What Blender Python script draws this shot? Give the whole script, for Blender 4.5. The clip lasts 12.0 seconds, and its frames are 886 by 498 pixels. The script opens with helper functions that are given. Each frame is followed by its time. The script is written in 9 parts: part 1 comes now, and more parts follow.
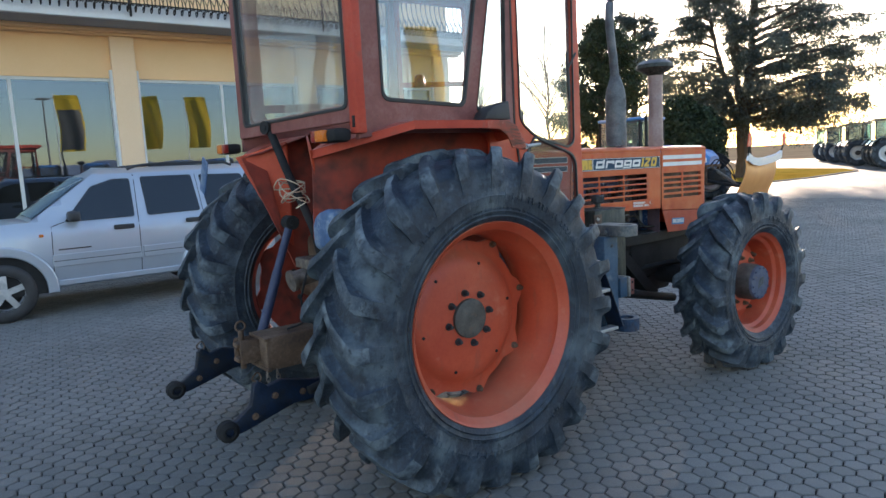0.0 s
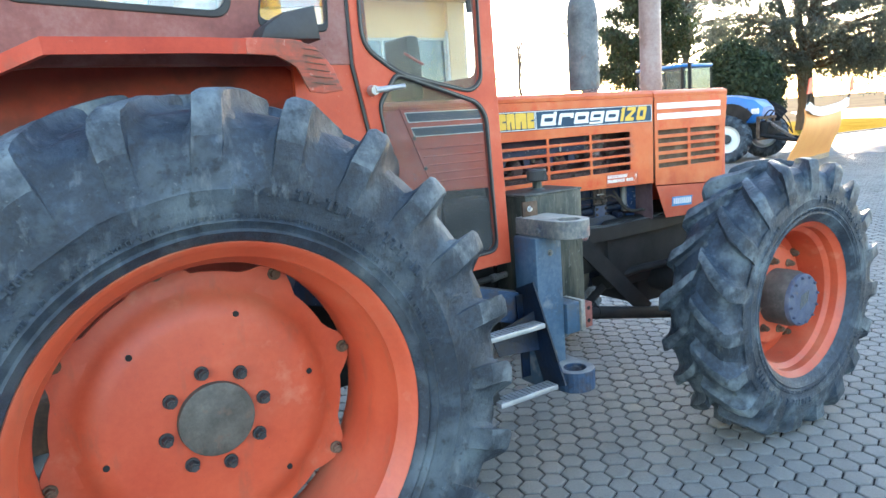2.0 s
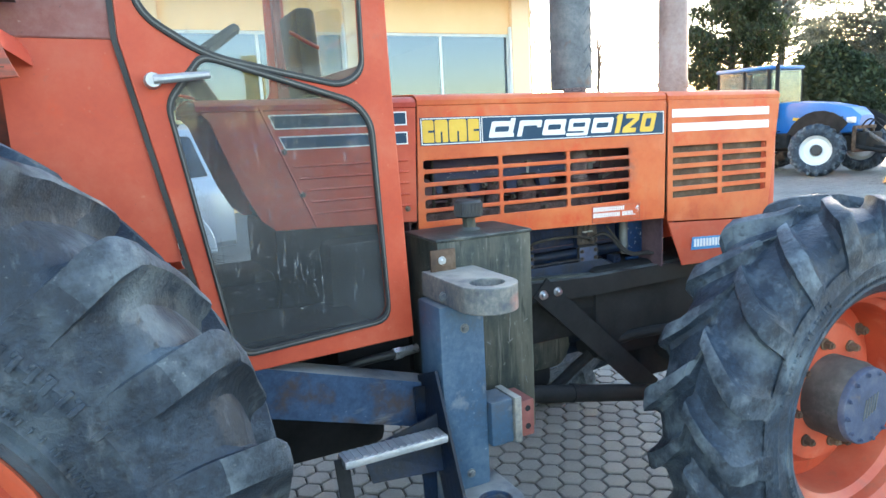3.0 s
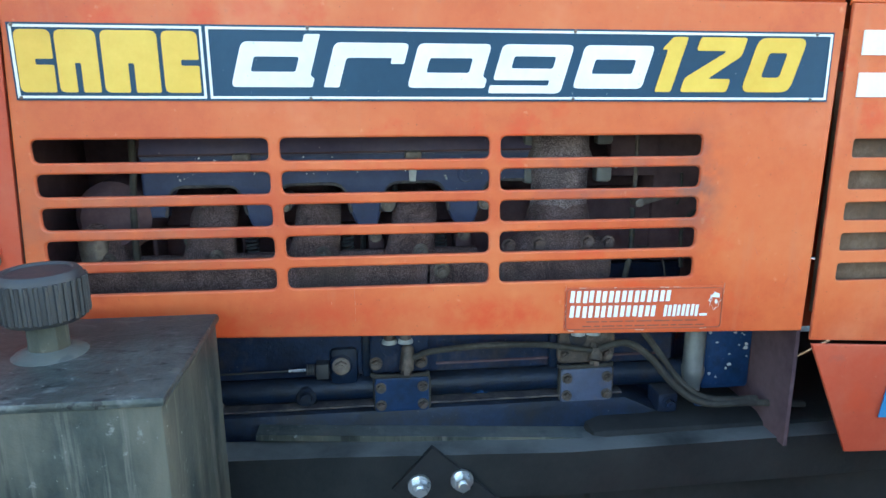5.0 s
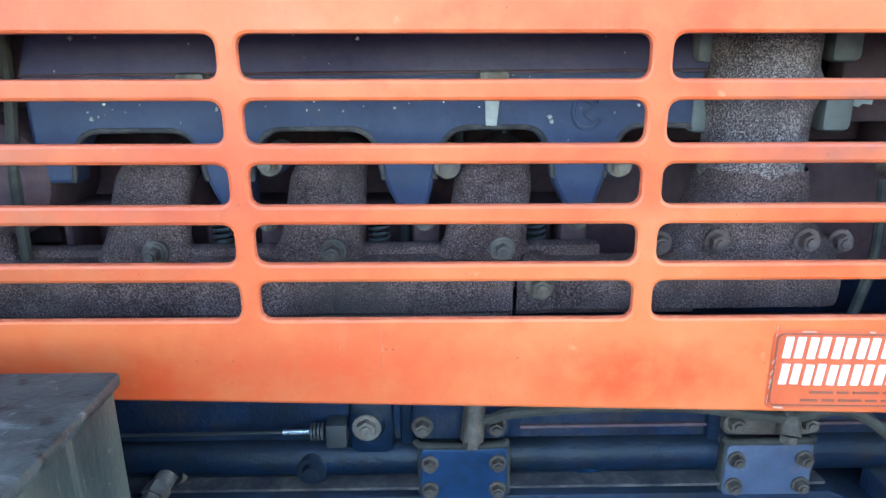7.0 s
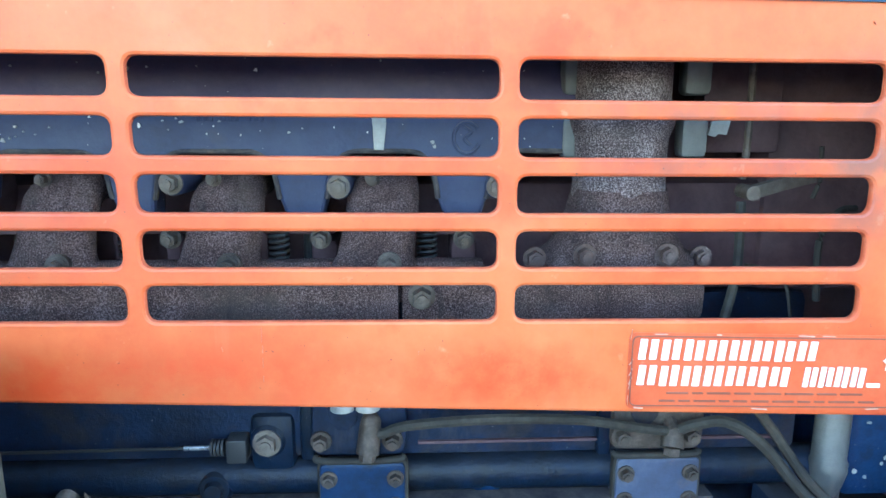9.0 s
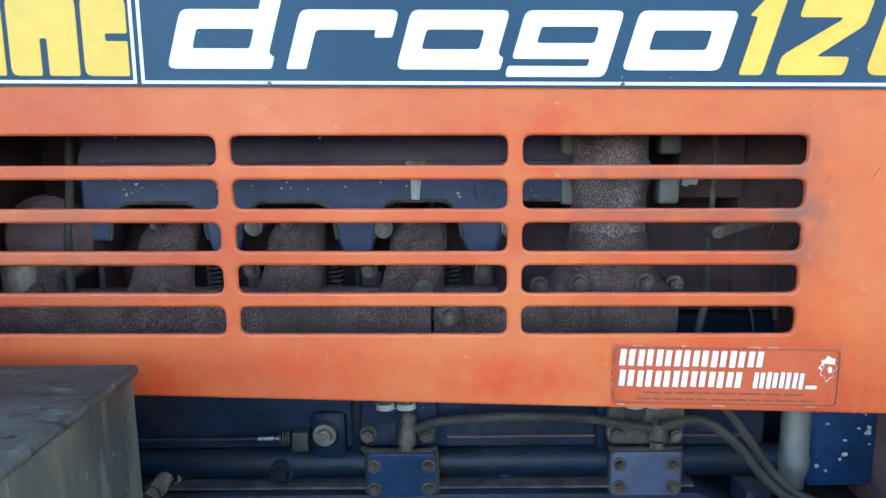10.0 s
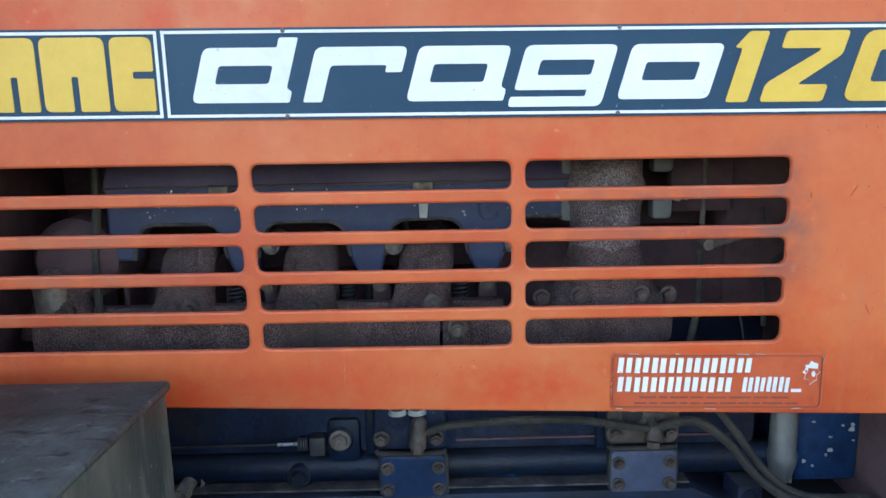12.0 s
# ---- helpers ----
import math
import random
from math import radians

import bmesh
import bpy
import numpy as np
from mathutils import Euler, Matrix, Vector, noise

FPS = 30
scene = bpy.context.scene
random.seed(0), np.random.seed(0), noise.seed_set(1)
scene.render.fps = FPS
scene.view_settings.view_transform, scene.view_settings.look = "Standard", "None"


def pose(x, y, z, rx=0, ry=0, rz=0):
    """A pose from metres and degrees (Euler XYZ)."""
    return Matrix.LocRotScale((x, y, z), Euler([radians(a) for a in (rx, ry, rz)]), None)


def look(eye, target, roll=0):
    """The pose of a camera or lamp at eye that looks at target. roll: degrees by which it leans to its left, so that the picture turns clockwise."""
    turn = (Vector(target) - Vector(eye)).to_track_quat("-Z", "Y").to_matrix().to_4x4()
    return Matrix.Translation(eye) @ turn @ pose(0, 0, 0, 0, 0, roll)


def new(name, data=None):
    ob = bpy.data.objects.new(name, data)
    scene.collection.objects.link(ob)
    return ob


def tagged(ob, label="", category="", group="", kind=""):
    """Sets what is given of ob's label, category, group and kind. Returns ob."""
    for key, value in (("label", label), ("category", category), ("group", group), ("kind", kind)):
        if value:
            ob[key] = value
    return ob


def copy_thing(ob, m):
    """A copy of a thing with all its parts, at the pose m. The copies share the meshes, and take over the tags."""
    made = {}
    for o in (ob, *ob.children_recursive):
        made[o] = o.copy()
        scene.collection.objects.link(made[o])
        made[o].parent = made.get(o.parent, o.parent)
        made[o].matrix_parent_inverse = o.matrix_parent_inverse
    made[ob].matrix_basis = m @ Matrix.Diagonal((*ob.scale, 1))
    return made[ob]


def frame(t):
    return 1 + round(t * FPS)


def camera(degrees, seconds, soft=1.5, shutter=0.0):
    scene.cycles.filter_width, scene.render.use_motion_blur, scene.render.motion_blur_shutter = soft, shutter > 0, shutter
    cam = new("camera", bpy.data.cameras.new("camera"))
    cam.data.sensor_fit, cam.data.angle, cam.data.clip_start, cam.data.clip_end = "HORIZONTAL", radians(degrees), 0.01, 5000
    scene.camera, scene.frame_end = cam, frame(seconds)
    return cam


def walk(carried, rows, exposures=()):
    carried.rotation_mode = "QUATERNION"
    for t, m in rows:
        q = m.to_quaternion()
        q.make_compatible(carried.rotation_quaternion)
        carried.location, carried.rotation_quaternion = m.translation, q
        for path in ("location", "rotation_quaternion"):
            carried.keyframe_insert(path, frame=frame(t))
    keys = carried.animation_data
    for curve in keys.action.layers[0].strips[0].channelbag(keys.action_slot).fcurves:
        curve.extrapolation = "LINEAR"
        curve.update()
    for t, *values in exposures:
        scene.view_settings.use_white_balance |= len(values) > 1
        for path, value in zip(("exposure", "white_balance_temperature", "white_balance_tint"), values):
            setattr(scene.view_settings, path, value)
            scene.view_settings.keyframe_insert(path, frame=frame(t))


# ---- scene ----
cam = camera(66.0, 12.0)
PATH = [
    (0, (0.05, 0.351, 1.645), (1.249, 1.949, 1.39), -3.0),
    (0.5, (0.403, 0.515, 1.601), (1.576, 2.092, 1.276), -2.4),
    (1, (0.847, 0.704, 1.601), (2.015, 2.275, 1.232), -4.6),
    (1.5, (1.374, 0.867, 1.602), (2.42, 2.539, 1.208), -3.7),
    (2, (1.823, 1.202, 1.581), (2.875, 2.862, 1.222), -4.4),
    (2.5, (2.382, 1.391, 1.577), (3.338, 3.113, 1.221), -3.5),
    (3, (2.825, 1.674, 1.574), (3.674, 3.423, 1.232), -3.0),
    (3.5, (3.304, 1.928, 1.567), (4.093, 3.709, 1.221), -2.8),
    (3.7, (3.489, 2.008, 1.611), (4.144, 3.857, 1.213), -1.4),
    (5.3, (4.211, 2.981, 1.511), (4.361, 4.92, 1.028), -0.7),
    (5.5, (4.219, 3.07, 1.494), (4.328, 5.01, 0.997), -0.7),
    (6, (4.206, 3.187, 1.478), (4.272, 5.104, 0.902), -0.6),
    (6.5, (4.19, 3.221, 1.472), (4.231, 5.13, 0.867), -0.1),
    (7, (4.182, 3.238, 1.469), (4.198, 5.152, 0.876), -0.5),
    (7.2, (4.177, 3.239, 1.469), (4.188, 5.154, 0.882), -0.5),
    (8.8, (4.266, 3.2, 1.43), (4.377, 5.156, 1.006), 0.0),
    (9, (4.26, 3.187, 1.436), (4.343, 5.146, 1.029), 0.1),
    (9.5, (4.253, 3.125, 1.45), (4.295, 5.093, 1.094), -0.4),
    (10, (4.262, 3.031, 1.473), (4.255, 5.002, 1.139), -0.5),
    (10.5, (4.242, 2.924, 1.501), (4.161, 4.89, 1.168), -1.0),
    (11, (4.222, 2.909, 1.529), (4.234, 4.873, 1.196), -1.6),
    (11.5, (4.244, 2.997, 1.502), (4.224, 4.972, 1.202), -0.2),
    (12, (4.249, 2.989, 1.508), (4.254, 4.957, 1.153), -1.3),
]
EXPOSURES = [(t, e, k, 20 if t < 1.5 else 15 if t < 5 else (11 if t < 10 else 20)) for t, e, k in ((0.0, 2.0, 6200), (0.5, 2.4, 6200), (1.0, 2.65, 6200), (2.0, 3.42, 6300), (3.0, 3.42, 6450), (3.7, 3.1, 6450), (5.3, 3.5, 5850), (6.5, 4.1, 5600), (7.4, 4.2, 5550), (8.9, 4.25, 5550), (9.5, 4.0, 5600), (10.5, 3.15, 6250), (11.0, 3.05, 6250), (12.0, 3.1, 6200))]
walk(cam, [(t, look(eye, target, roll)) for t, eye, target, roll in PATH], EXPOSURES)

# ---- light ----
SUN_AZ, SUN_EL = 31.5, 8.5          # degrees: from +x towards +y, above the horizon
world = bpy.data.worlds.new("sky")
scene.world = world
world.use_nodes = True
_wn = world.node_tree
_sky = _wn.nodes.new("ShaderNodeTexSky")
_sky.sky_type = "NISHITA"
_sky.sun_disc = False
_sky.sun_elevation = radians(SUN_EL)
_sky.sun_rotation = radians(90 - SUN_AZ)
_sky.air_density, _sky.dust_density, _sky.ozone_density = 1.0, 0.35, 1.2
_wn.nodes["Background"].inputs["Strength"].default_value = 0.15
_wn.links.new(_sky.outputs["Color"], _wn.nodes["Background"].inputs["Color"])

sun_data = bpy.data.lights.new("sun", "SUN")
sun_data.energy, sun_data.angle, sun_data.color = 4.5, radians(0.6), (1.0, 0.78, 0.54)
sun = new("sun", sun_data)
_sd = Vector((math.cos(radians(SUN_EL)) * math.cos(radians(SUN_AZ)), math.cos(radians(SUN_EL)) * math.sin(radians(SUN_AZ)), math.sin(radians(SUN_EL))))
sun.matrix_world = look(_sd * 60, (0, 0, 0))

# ---- materials ----
def material(name, colours, rough=0.6, metal=0.0, scales=(3.0, 40.0), bump=0.1, spread=(0.35, 0.65), spec=0.5, fine=0.35, rough_var=0.12,
             per_object=0.0, per_island=0.0, coat=0.0, stretch=(1, 1, 1), specks=(), dust=None, leaf=0.0, smudges=(), veins=()):
    """A paint, stone or rubber: two or three colours mixed by a coarse and a fine noise, with relief and uneven gloss."""
    m = bpy.data.materials.new(name)
    m.use_nodes = True
    nt = m.node_tree
    nodes, link = nt.nodes, nt.links.new
    bsdf = nodes["Principled BSDF"]
    co = nodes.new("ShaderNodeTexCoord")
    mp = nodes.new("ShaderNodeMapping")
    mp.inputs["Scale"].default_value = stretch
    link(co.outputs["Object"], mp.inputs["Vector"])

    def noise_tex(scale, detail=6.0, rough_=0.6):
        n = nodes.new("ShaderNodeTexNoise")
        n.inputs["Scale"].default_value, n.inputs["Detail"].default_value, n.inputs["Roughness"].default_value = scale, detail, rough_
        link(mp.outputs["Vector"], n.inputs["Vector"])
        return n
    big, small = noise_tex(scales[0]), noise_tex(scales[1], 5.0, 0.7)
    ramp = nodes.new("ShaderNodeValToRGB")
    els = ramp.color_ramp.elements
    k = len(colours)
    for i in range(k - 2):
        els.new(0.5)
    for i, c in enumerate(colours):
        els[i].position = spread[0] + (spread[1] - spread[0]) * (i / max(1, k - 1))
        els[i].color = (*c, 1)
    mixv = nodes.new("ShaderNodeMix")
    mixv.data_type = "FLOAT"
    mixv.inputs[0].default_value = fine
    link(big.outputs["Fac"], mixv.inputs[2])
    link(small.outputs["Fac"], mixv.inputs[3])
    link(mixv.outputs[0], ramp.inputs["Fac"])
    colour = ramp.outputs["Color"]
    for kind, amount in (("obj", per_object), ("isl", per_island)):
        if amount:
            src = nodes.new("ShaderNodeObjectInfo" if kind == "obj" else "ShaderNodeNewGeometry")
            out = src.outputs["Random" if kind == "obj" else "Random Per Island"]
            rng = nodes.new("ShaderNodeMapRange")
            rng.inputs["To Min"].default_value, rng.inputs["To Max"].default_value = 1 - amount, 1 + amount
            link(out, rng.inputs["Value"])
            hsv = nodes.new("ShaderNodeHueSaturation")
            link(rng.outputs["Result"], hsv.inputs["Value"])
            link(colour, hsv.inputs["Color"])
            colour = hsv.outputs["Color"]
    def blend(colour, fac, over):
        mx = nodes.new("ShaderNodeMix")
        mx.data_type = "RGBA"
        link(fac, mx.inputs[0])
        link(colour, mx.inputs[6])
        mx.inputs[7].default_value = (*over, 1)
        return mx.outputs[2]

    def ranged(value, lo, hi, top):
        r = nodes.new("ShaderNodeMapRange")
        for k, x in (("From Min", lo), ("From Max", hi), ("To Max", top)):
            r.inputs[k].default_value = x
        link(value, r.inputs["Value"])
        return r.outputs["Result"]
    for over, scale, lo, hi, top, *pull in specks:         # chips, stains and streaks of their own colour
        tex = noise_tex(scale, 5.0 if scale < 100 else 3.0, 0.62)
        if pull:                                           # drawn out along one way
            mp3 = nodes.new("ShaderNodeMapping")
            mp3.inputs["Scale"].default_value = pull[0]
            link(co.outputs["Object"], mp3.inputs["Vector"])
            link(mp3.outputs["Vector"], tex.inputs["Vector"])
        colour = blend(colour, ranged(tex.outputs["Fac"], lo, hi, top), over)
    for over, scale, width, top, pull in veins:            # thin scuff lines and cracks
        tex, sub, ab, mp4, fade, mul = noise_tex(scale, 4.0, 0.6), nodes.new("ShaderNodeMath"), nodes.new("ShaderNodeMath"), nodes.new("ShaderNodeMapping"), noise_tex(scale * 0.4), nodes.new("ShaderNodeMath")
        mp4.inputs["Scale"].default_value = pull
        link(co.outputs["Object"], mp4.inputs["Vector"])
        link(mp4.outputs["Vector"], tex.inputs["Vector"])
        tex.inputs["Detail"].default_value = 2.5
        sub.operation, sub.inputs[1].default_value = "SUBTRACT", 0.5
        link(tex.outputs["Fac"], sub.inputs[0])
        ab.operation = "ABSOLUTE"
        link(sub.outputs[0], ab.inputs[0])
        line = ranged(ab.outputs[0], width, 0.0, 1.0)
        mul.operation = "MULTIPLY"
        link(line, mul.inputs[0])
        link(ranged(fade.outputs["Fac"], 0.46, 0.64, top), mul.inputs[1])
        colour = blend(colour, mul.outputs[0], over)
    for centre, radius, over, amount in smudges:           # a smear of another colour round a point of the thing
        mp2, grad, mul = nodes.new("ShaderNodeMapping"), nodes.new("ShaderNodeTexGradient"), nodes.new("ShaderNodeMath")
        mp2.vector_type = "TEXTURE"
        mp2.inputs["Location"].default_value, mp2.inputs["Scale"].default_value = centre, radius
        link(co.outputs["Object"], mp2.inputs["Vector"])
        grad.gradient_type = "SPHERICAL"
        link(mp2.outputs["Vector"], grad.inputs["Vector"])
        mul.operation = "MULTIPLY"
        link(ranged(grad.outputs["Fac"], 0.0, 0.7, amount), mul.inputs[0])
        link(ranged(noise_tex(22, 5.0, 0.65).outputs["Fac"], 0.35, 0.62, 1.0), mul.inputs[1])
        colour = blend(colour, mul.outputs[0], over)
    if dust:                                               # settled dust on ledges
        over, amount = dust
        geo, sep, mul = nodes.new("ShaderNodeNewGeometry"), nodes.new("ShaderNodeSeparateXYZ"), nodes.new("ShaderNodeMath")
        link(geo.outputs["Normal"], sep.inputs[0])
        mul.operation = "MULTIPLY"
        link(ranged(sep.outputs["Z"], 0.25, 0.9, amount), mul.inputs[0])
        link(ranged(big.outputs["Fac"], 0.25, 0.6, 1.0), mul.inputs[1])
        colour = blend(colour, mul.outputs[0], over)
    link(colour, bsdf.inputs["Base Color"])
    if leaf:                                               # light passing through thin leaves
        tl, mx = nodes.new("ShaderNodeBsdfTranslucent"), nodes.new("ShaderNodeMixShader")
        link(colour, tl.inputs["Color"])
        mx.inputs[0].default_value = leaf
        link(bsdf.outputs[0], mx.inputs[1])
        link(tl.outputs[0], mx.inputs[2])
        link(mx.outputs[0], nodes["Material Output"].inputs["Surface"])
    rr = nodes.new("ShaderNodeMapRange")
    rr.inputs["To Min"].default_value, rr.inputs["To Max"].default_value = max(0.02, rough - rough_var), min(1.0, rough + rough_var)
    link(small.outputs["Fac"], rr.inputs["Value"])
    link(rr.outputs["Result"], bsdf.inputs["Roughness"])
    bsdf.inputs["Metallic"].default_value = metal
    bsdf.inputs["Specular IOR Level"].default_value = spec
    bsdf.inputs["Coat Weight"].default_value = coat
    if bump:
        b = nodes.new("ShaderNodeBump")
        b.inputs["Strength"].default_value, b.inputs["Distance"].default_value = bump, 0.01
        link(small.outputs["Fac"], b.inputs["Height"])
        link(b.outputs["Normal"], bsdf.inputs["Normal"])
    return m


def glass_material(name, tint, gloss, clear, rough=0.02, dirt=0.0, film=0.58, scratch=0.0, sheen=(0.95, 0.97, 1.0)):
    """A pane: part mirror, part tinted clear glass, with a film of dust."""
    m = bpy.data.materials.new(name)
    m.use_nodes = True
    nt = m.node_tree
    nodes, link = nt.nodes, nt.links.new
    nodes.remove(nodes["Principled BSDF"])
    out = nodes["Material Output"]
    tr, gl, df = nodes.new("ShaderNodeBsdfTransparent"), nodes.new("ShaderNodeBsdfGlossy"), nodes.new("ShaderNodeBsdfDiffuse")
    tr.inputs["Color"].default_value = (*[c * clear for c in tint], 1)
    gl.inputs["Color"].default_value = (*sheen, 1)
    gl.inputs["Roughness"].default_value = rough
    df.inputs["Color"].default_value = (film, film, film * 0.97, 1)
    fr, pw, ad = nodes.new("ShaderNodeLayerWeight"), nodes.new("ShaderNodeMath"), nodes.new("ShaderNodeMath")
    fr.inputs["Blend"].default_value = 0.5
    pw.operation, pw.inputs[1].default_value = "POWER", 5.0
    ad.operation, ad.use_clamp = "ADD", True
    ad.inputs[1].default_value = gloss
    link(fr.outputs["Facing"], pw.inputs[0])
    link(pw.outputs[0], ad.inputs[0])
    m1, m2 = nodes.new("ShaderNodeMixShader"), nodes.new("ShaderNodeMixShader")
    link(ad.outputs[0], m1.inputs[0])
    link(tr.outputs[0], m1.inputs[1])
    link(gl.outputs[0], m1.inputs[2])
    co, nz, mr = nodes.new("ShaderNodeTexCoord"), nodes.new("ShaderNodeTexNoise"), nodes.new("ShaderNodeMapRange")
    nz.inputs["Scale"].default_value, nz.inputs["Detail"].default_value = 4.0, 8.0
    link(co.outputs["Object"], nz.inputs["Vector"])
    mr.inputs["From Min"].default_value, mr.inputs["From Max"].default_value = 0.3, 0.75
    mr.inputs["To Min"].default_value, mr.inputs["To Max"].default_value = dirt * 0.5, dirt * 1.5
    link(nz.outputs["Fac"], mr.inputs["Value"])
    amount = mr.outputs["Result"]
    for scale, pull in ((85.0, (1.0, 1.0, 0.22)), (110.0, (0.3, 1.0, 1.6)), (130.0, (1.0, 1.0, 1.0))) if scratch else ():
        mp, n2, r2, sm = nodes.new("ShaderNodeMapping"), nodes.new("ShaderNodeTexNoise"), nodes.new("ShaderNodeMapRange"), nodes.new("ShaderNodeMath")
        mp.inputs["Scale"].default_value, mp.inputs["Rotation"].default_value = pull, (0, 0.5, 0)
        link(co.outputs["Object"], mp.inputs["Vector"])
        n2.inputs["Scale"].default_value, n2.inputs["Detail"].default_value = scale, 6.0
        link(mp.outputs["Vector"], n2.inputs["Vector"])
        r2.inputs["From Min"].default_value, r2.inputs["From Max"].default_value, r2.inputs["To Max"].default_value = 0.63, 0.72, scratch
        link(n2.outputs["Fac"], r2.inputs["Value"])
        sm.operation = "ADD"
        link(amount, sm.inputs[0])
        link(r2.outputs["Result"], sm.inputs[1])
        amount = sm.outputs[0]
    link(amount, m2.inputs[0])
    link(m1.outputs[0], m2.inputs[1])
    link(df.outputs[0], m2.inputs[2])
    link(m2.outputs[0], out.inputs["Surface"])
    return m


M = {}
CHIP, GRIME = (0.05, 0.035, 0.03), (0.16, 0.11, 0.09)
M["orange"] = material("orange_paint", [(0.38, 0.036, 0.014), (0.49, 0.068, 0.027), (0.54, 0.12, 0.060)], 0.50, 0, (5.0, 60), 0.03, (0.28, 0.74), spec=0.45, fine=0.2,
                       specks=[((0.56, 0.055, 0.010), 13, 0.58, 0.72, 0.6), ((0.66, 0.32, 0.20), 55, 0.66, 0.78, 0.4), (GRIME, 26, 0.64, 0.80, 0.4), (CHIP, 260, 0.705, 0.74, 0.8)])
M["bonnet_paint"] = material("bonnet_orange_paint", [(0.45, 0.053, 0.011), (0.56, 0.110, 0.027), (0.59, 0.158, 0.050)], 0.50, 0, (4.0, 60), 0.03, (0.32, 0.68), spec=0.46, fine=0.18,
                             specks=[((0.58, 0.055, 0.008), 9, 0.58, 0.70, 0.7), ((0.64, 0.20, 0.09), 6, 0.56, 0.70, 0.35), ((0.50, 0.14, 0.06), 30, 0.60, 0.72, 0.4, (1, 1, 0.12)), ((0.68, 0.34, 0.20), 55, 0.66, 0.78, 0.4), (GRIME, 26, 0.66, 0.80, 0.35), (CHIP, 260, 0.70, 0.735, 0.9)],
                             # first three redden the lower edge: stains plus its weaker light; then soot
                             smudges=[((1.80, -0.27, 1.225), (0.36, 0.1, 0.040), (0.55, 0.052, 0.007), 0.85), ((2.12, -0.27, 1.225), (0.10, 0.1, 0.040), (0.55, 0.050, 0.007), 0.9), ((2.30, -0.27, 1.235), (0.07, 0.1, 0.045), (0.57, 0.060, 0.008), 0.6), ((2.395, -0.27, 1.40), (0.055, 0.1, 0.11), (0.12, 0.065, 0.055), 0.65), ((2.27, -0.27, 1.41), (0.16, 0.1, 0.055), (0.16, 0.08, 0.065), 0.6), ((1.62, -0.27, 1.37), (0.25, 0.1, 0.10), (0.16, 0.09, 0.07), 0.35)])
# a little darker than the bonnet: shading inside the slots put into the paint
M["paint_edge"] = material("edge_and_scratch_paint", [(0.36, 0.055, 0.018), (0.52, 0.11, 0.045), (0.56, 0.22, 0.13)], 0.5, 0, (30, 200), 0.05, (0.35, 0.75))
M["orange_faded"] = material("orange_paint_faded", [(0.35, 0.032, 0.016), (0.47, 0.058, 0.028), (0.50, 0.13, 0.085)], 0.58, 0, (3.0, 45), 0.06, (0.3, 0.76), spec=0.4, fine=0.35,
                             specks=[((0.22, 0.075, 0.05), 7, 0.60, 0.75, 0.6), ((0.58, 0.38, 0.30), 60, 0.66, 0.76, 0.5), (CHIP, 120, 0.70, 0.75, 0.8)], dust=((0.42, 0.28, 0.23), 0.35))
M["orange_rim"] = material("orange_rim_paint", [(0.40, 0.048, 0.020), (0.50, 0.080, 0.033), (0.52, 0.13, 0.070)], 0.45, 0, (3.0, 50), 0.04, (0.3, 0.75), fine=0.3,
                           specks=[((0.27, 0.055, 0.028), 3.2, 0.50, 0.70, 0.45), ((0.60, 0.30, 0.20), 8, 0.60, 0.78, 0.45), ((0.24, 0.075, 0.045), 18, 0.58, 0.72, 0.5, (1, 1, 0.3)), (GRIME, 40, 0.68, 0.80, 0.45), (CHIP, 180, 0.71, 0.75, 0.8)], dust=((0.46, 0.24, 0.15), 0.4))
M["pillar"] = material("dusty_red_paint", [(0.15, 0.042, 0.034), (0.22, 0.070, 0.056), (0.27, 0.13, 0.11)], 0.6, 0, (4.0, 50), 0.06,
                       specks=[((0.42, 0.30, 0.26), 70, 0.68, 0.76, 0.5), (CHIP, 90, 0.68, 0.74, 0.8)])
M["rubber"] = material("tyre_rubber", [(0.005, 0.009, 0.015), (0.011, 0.019, 0.031), (0.026, 0.041, 0.062), (0.075, 0.104, 0.140)], 0.55, 0, (7, 48), 0.6, (0.32, 0.72), 0.45, 0.45,
                       specks=[((0.145, 0.185, 0.21), 5.5, 0.50, 0.70, 0.7), ((0.23, 0.25, 0.26), 26, 0.58, 0.74, 0.4, (1, 1, 0.4)), ((0.007, 0.009, 0.012), 30, 0.57, 0.68, 0.7), ((0.28, 0.29, 0.29), 110, 0.66, 0.76, 0.3)],
                       smudges=[((0, 0, 0.838), (1.0, 20.0, 1.0), (0.009, 0.012, 0.017), 0.7)])
M["rubber_worn"] = material("worn_lug_rubber", [(0.009, 0.014, 0.021), (0.024, 0.034, 0.046), (0.060, 0.076, 0.095), (0.15, 0.17, 0.19)], 0.62, 0, (7, 40), 0.6, (0.32, 0.72), 0.4, 0.45,
                            specks=[((0.20, 0.24, 0.265), 8, 0.48, 0.68, 0.65), ((0.008, 0.010, 0.014), 26, 0.58, 0.68, 0.7), ((0.32, 0.33, 0.33), 90, 0.64, 0.74, 0.35)])
M["rubber_trim"] = material("rubber_seal", [(0.012, 0.012, 0.012), (0.03, 0.03, 0.03)], 0.6, 0, (6, 80), 0.05)
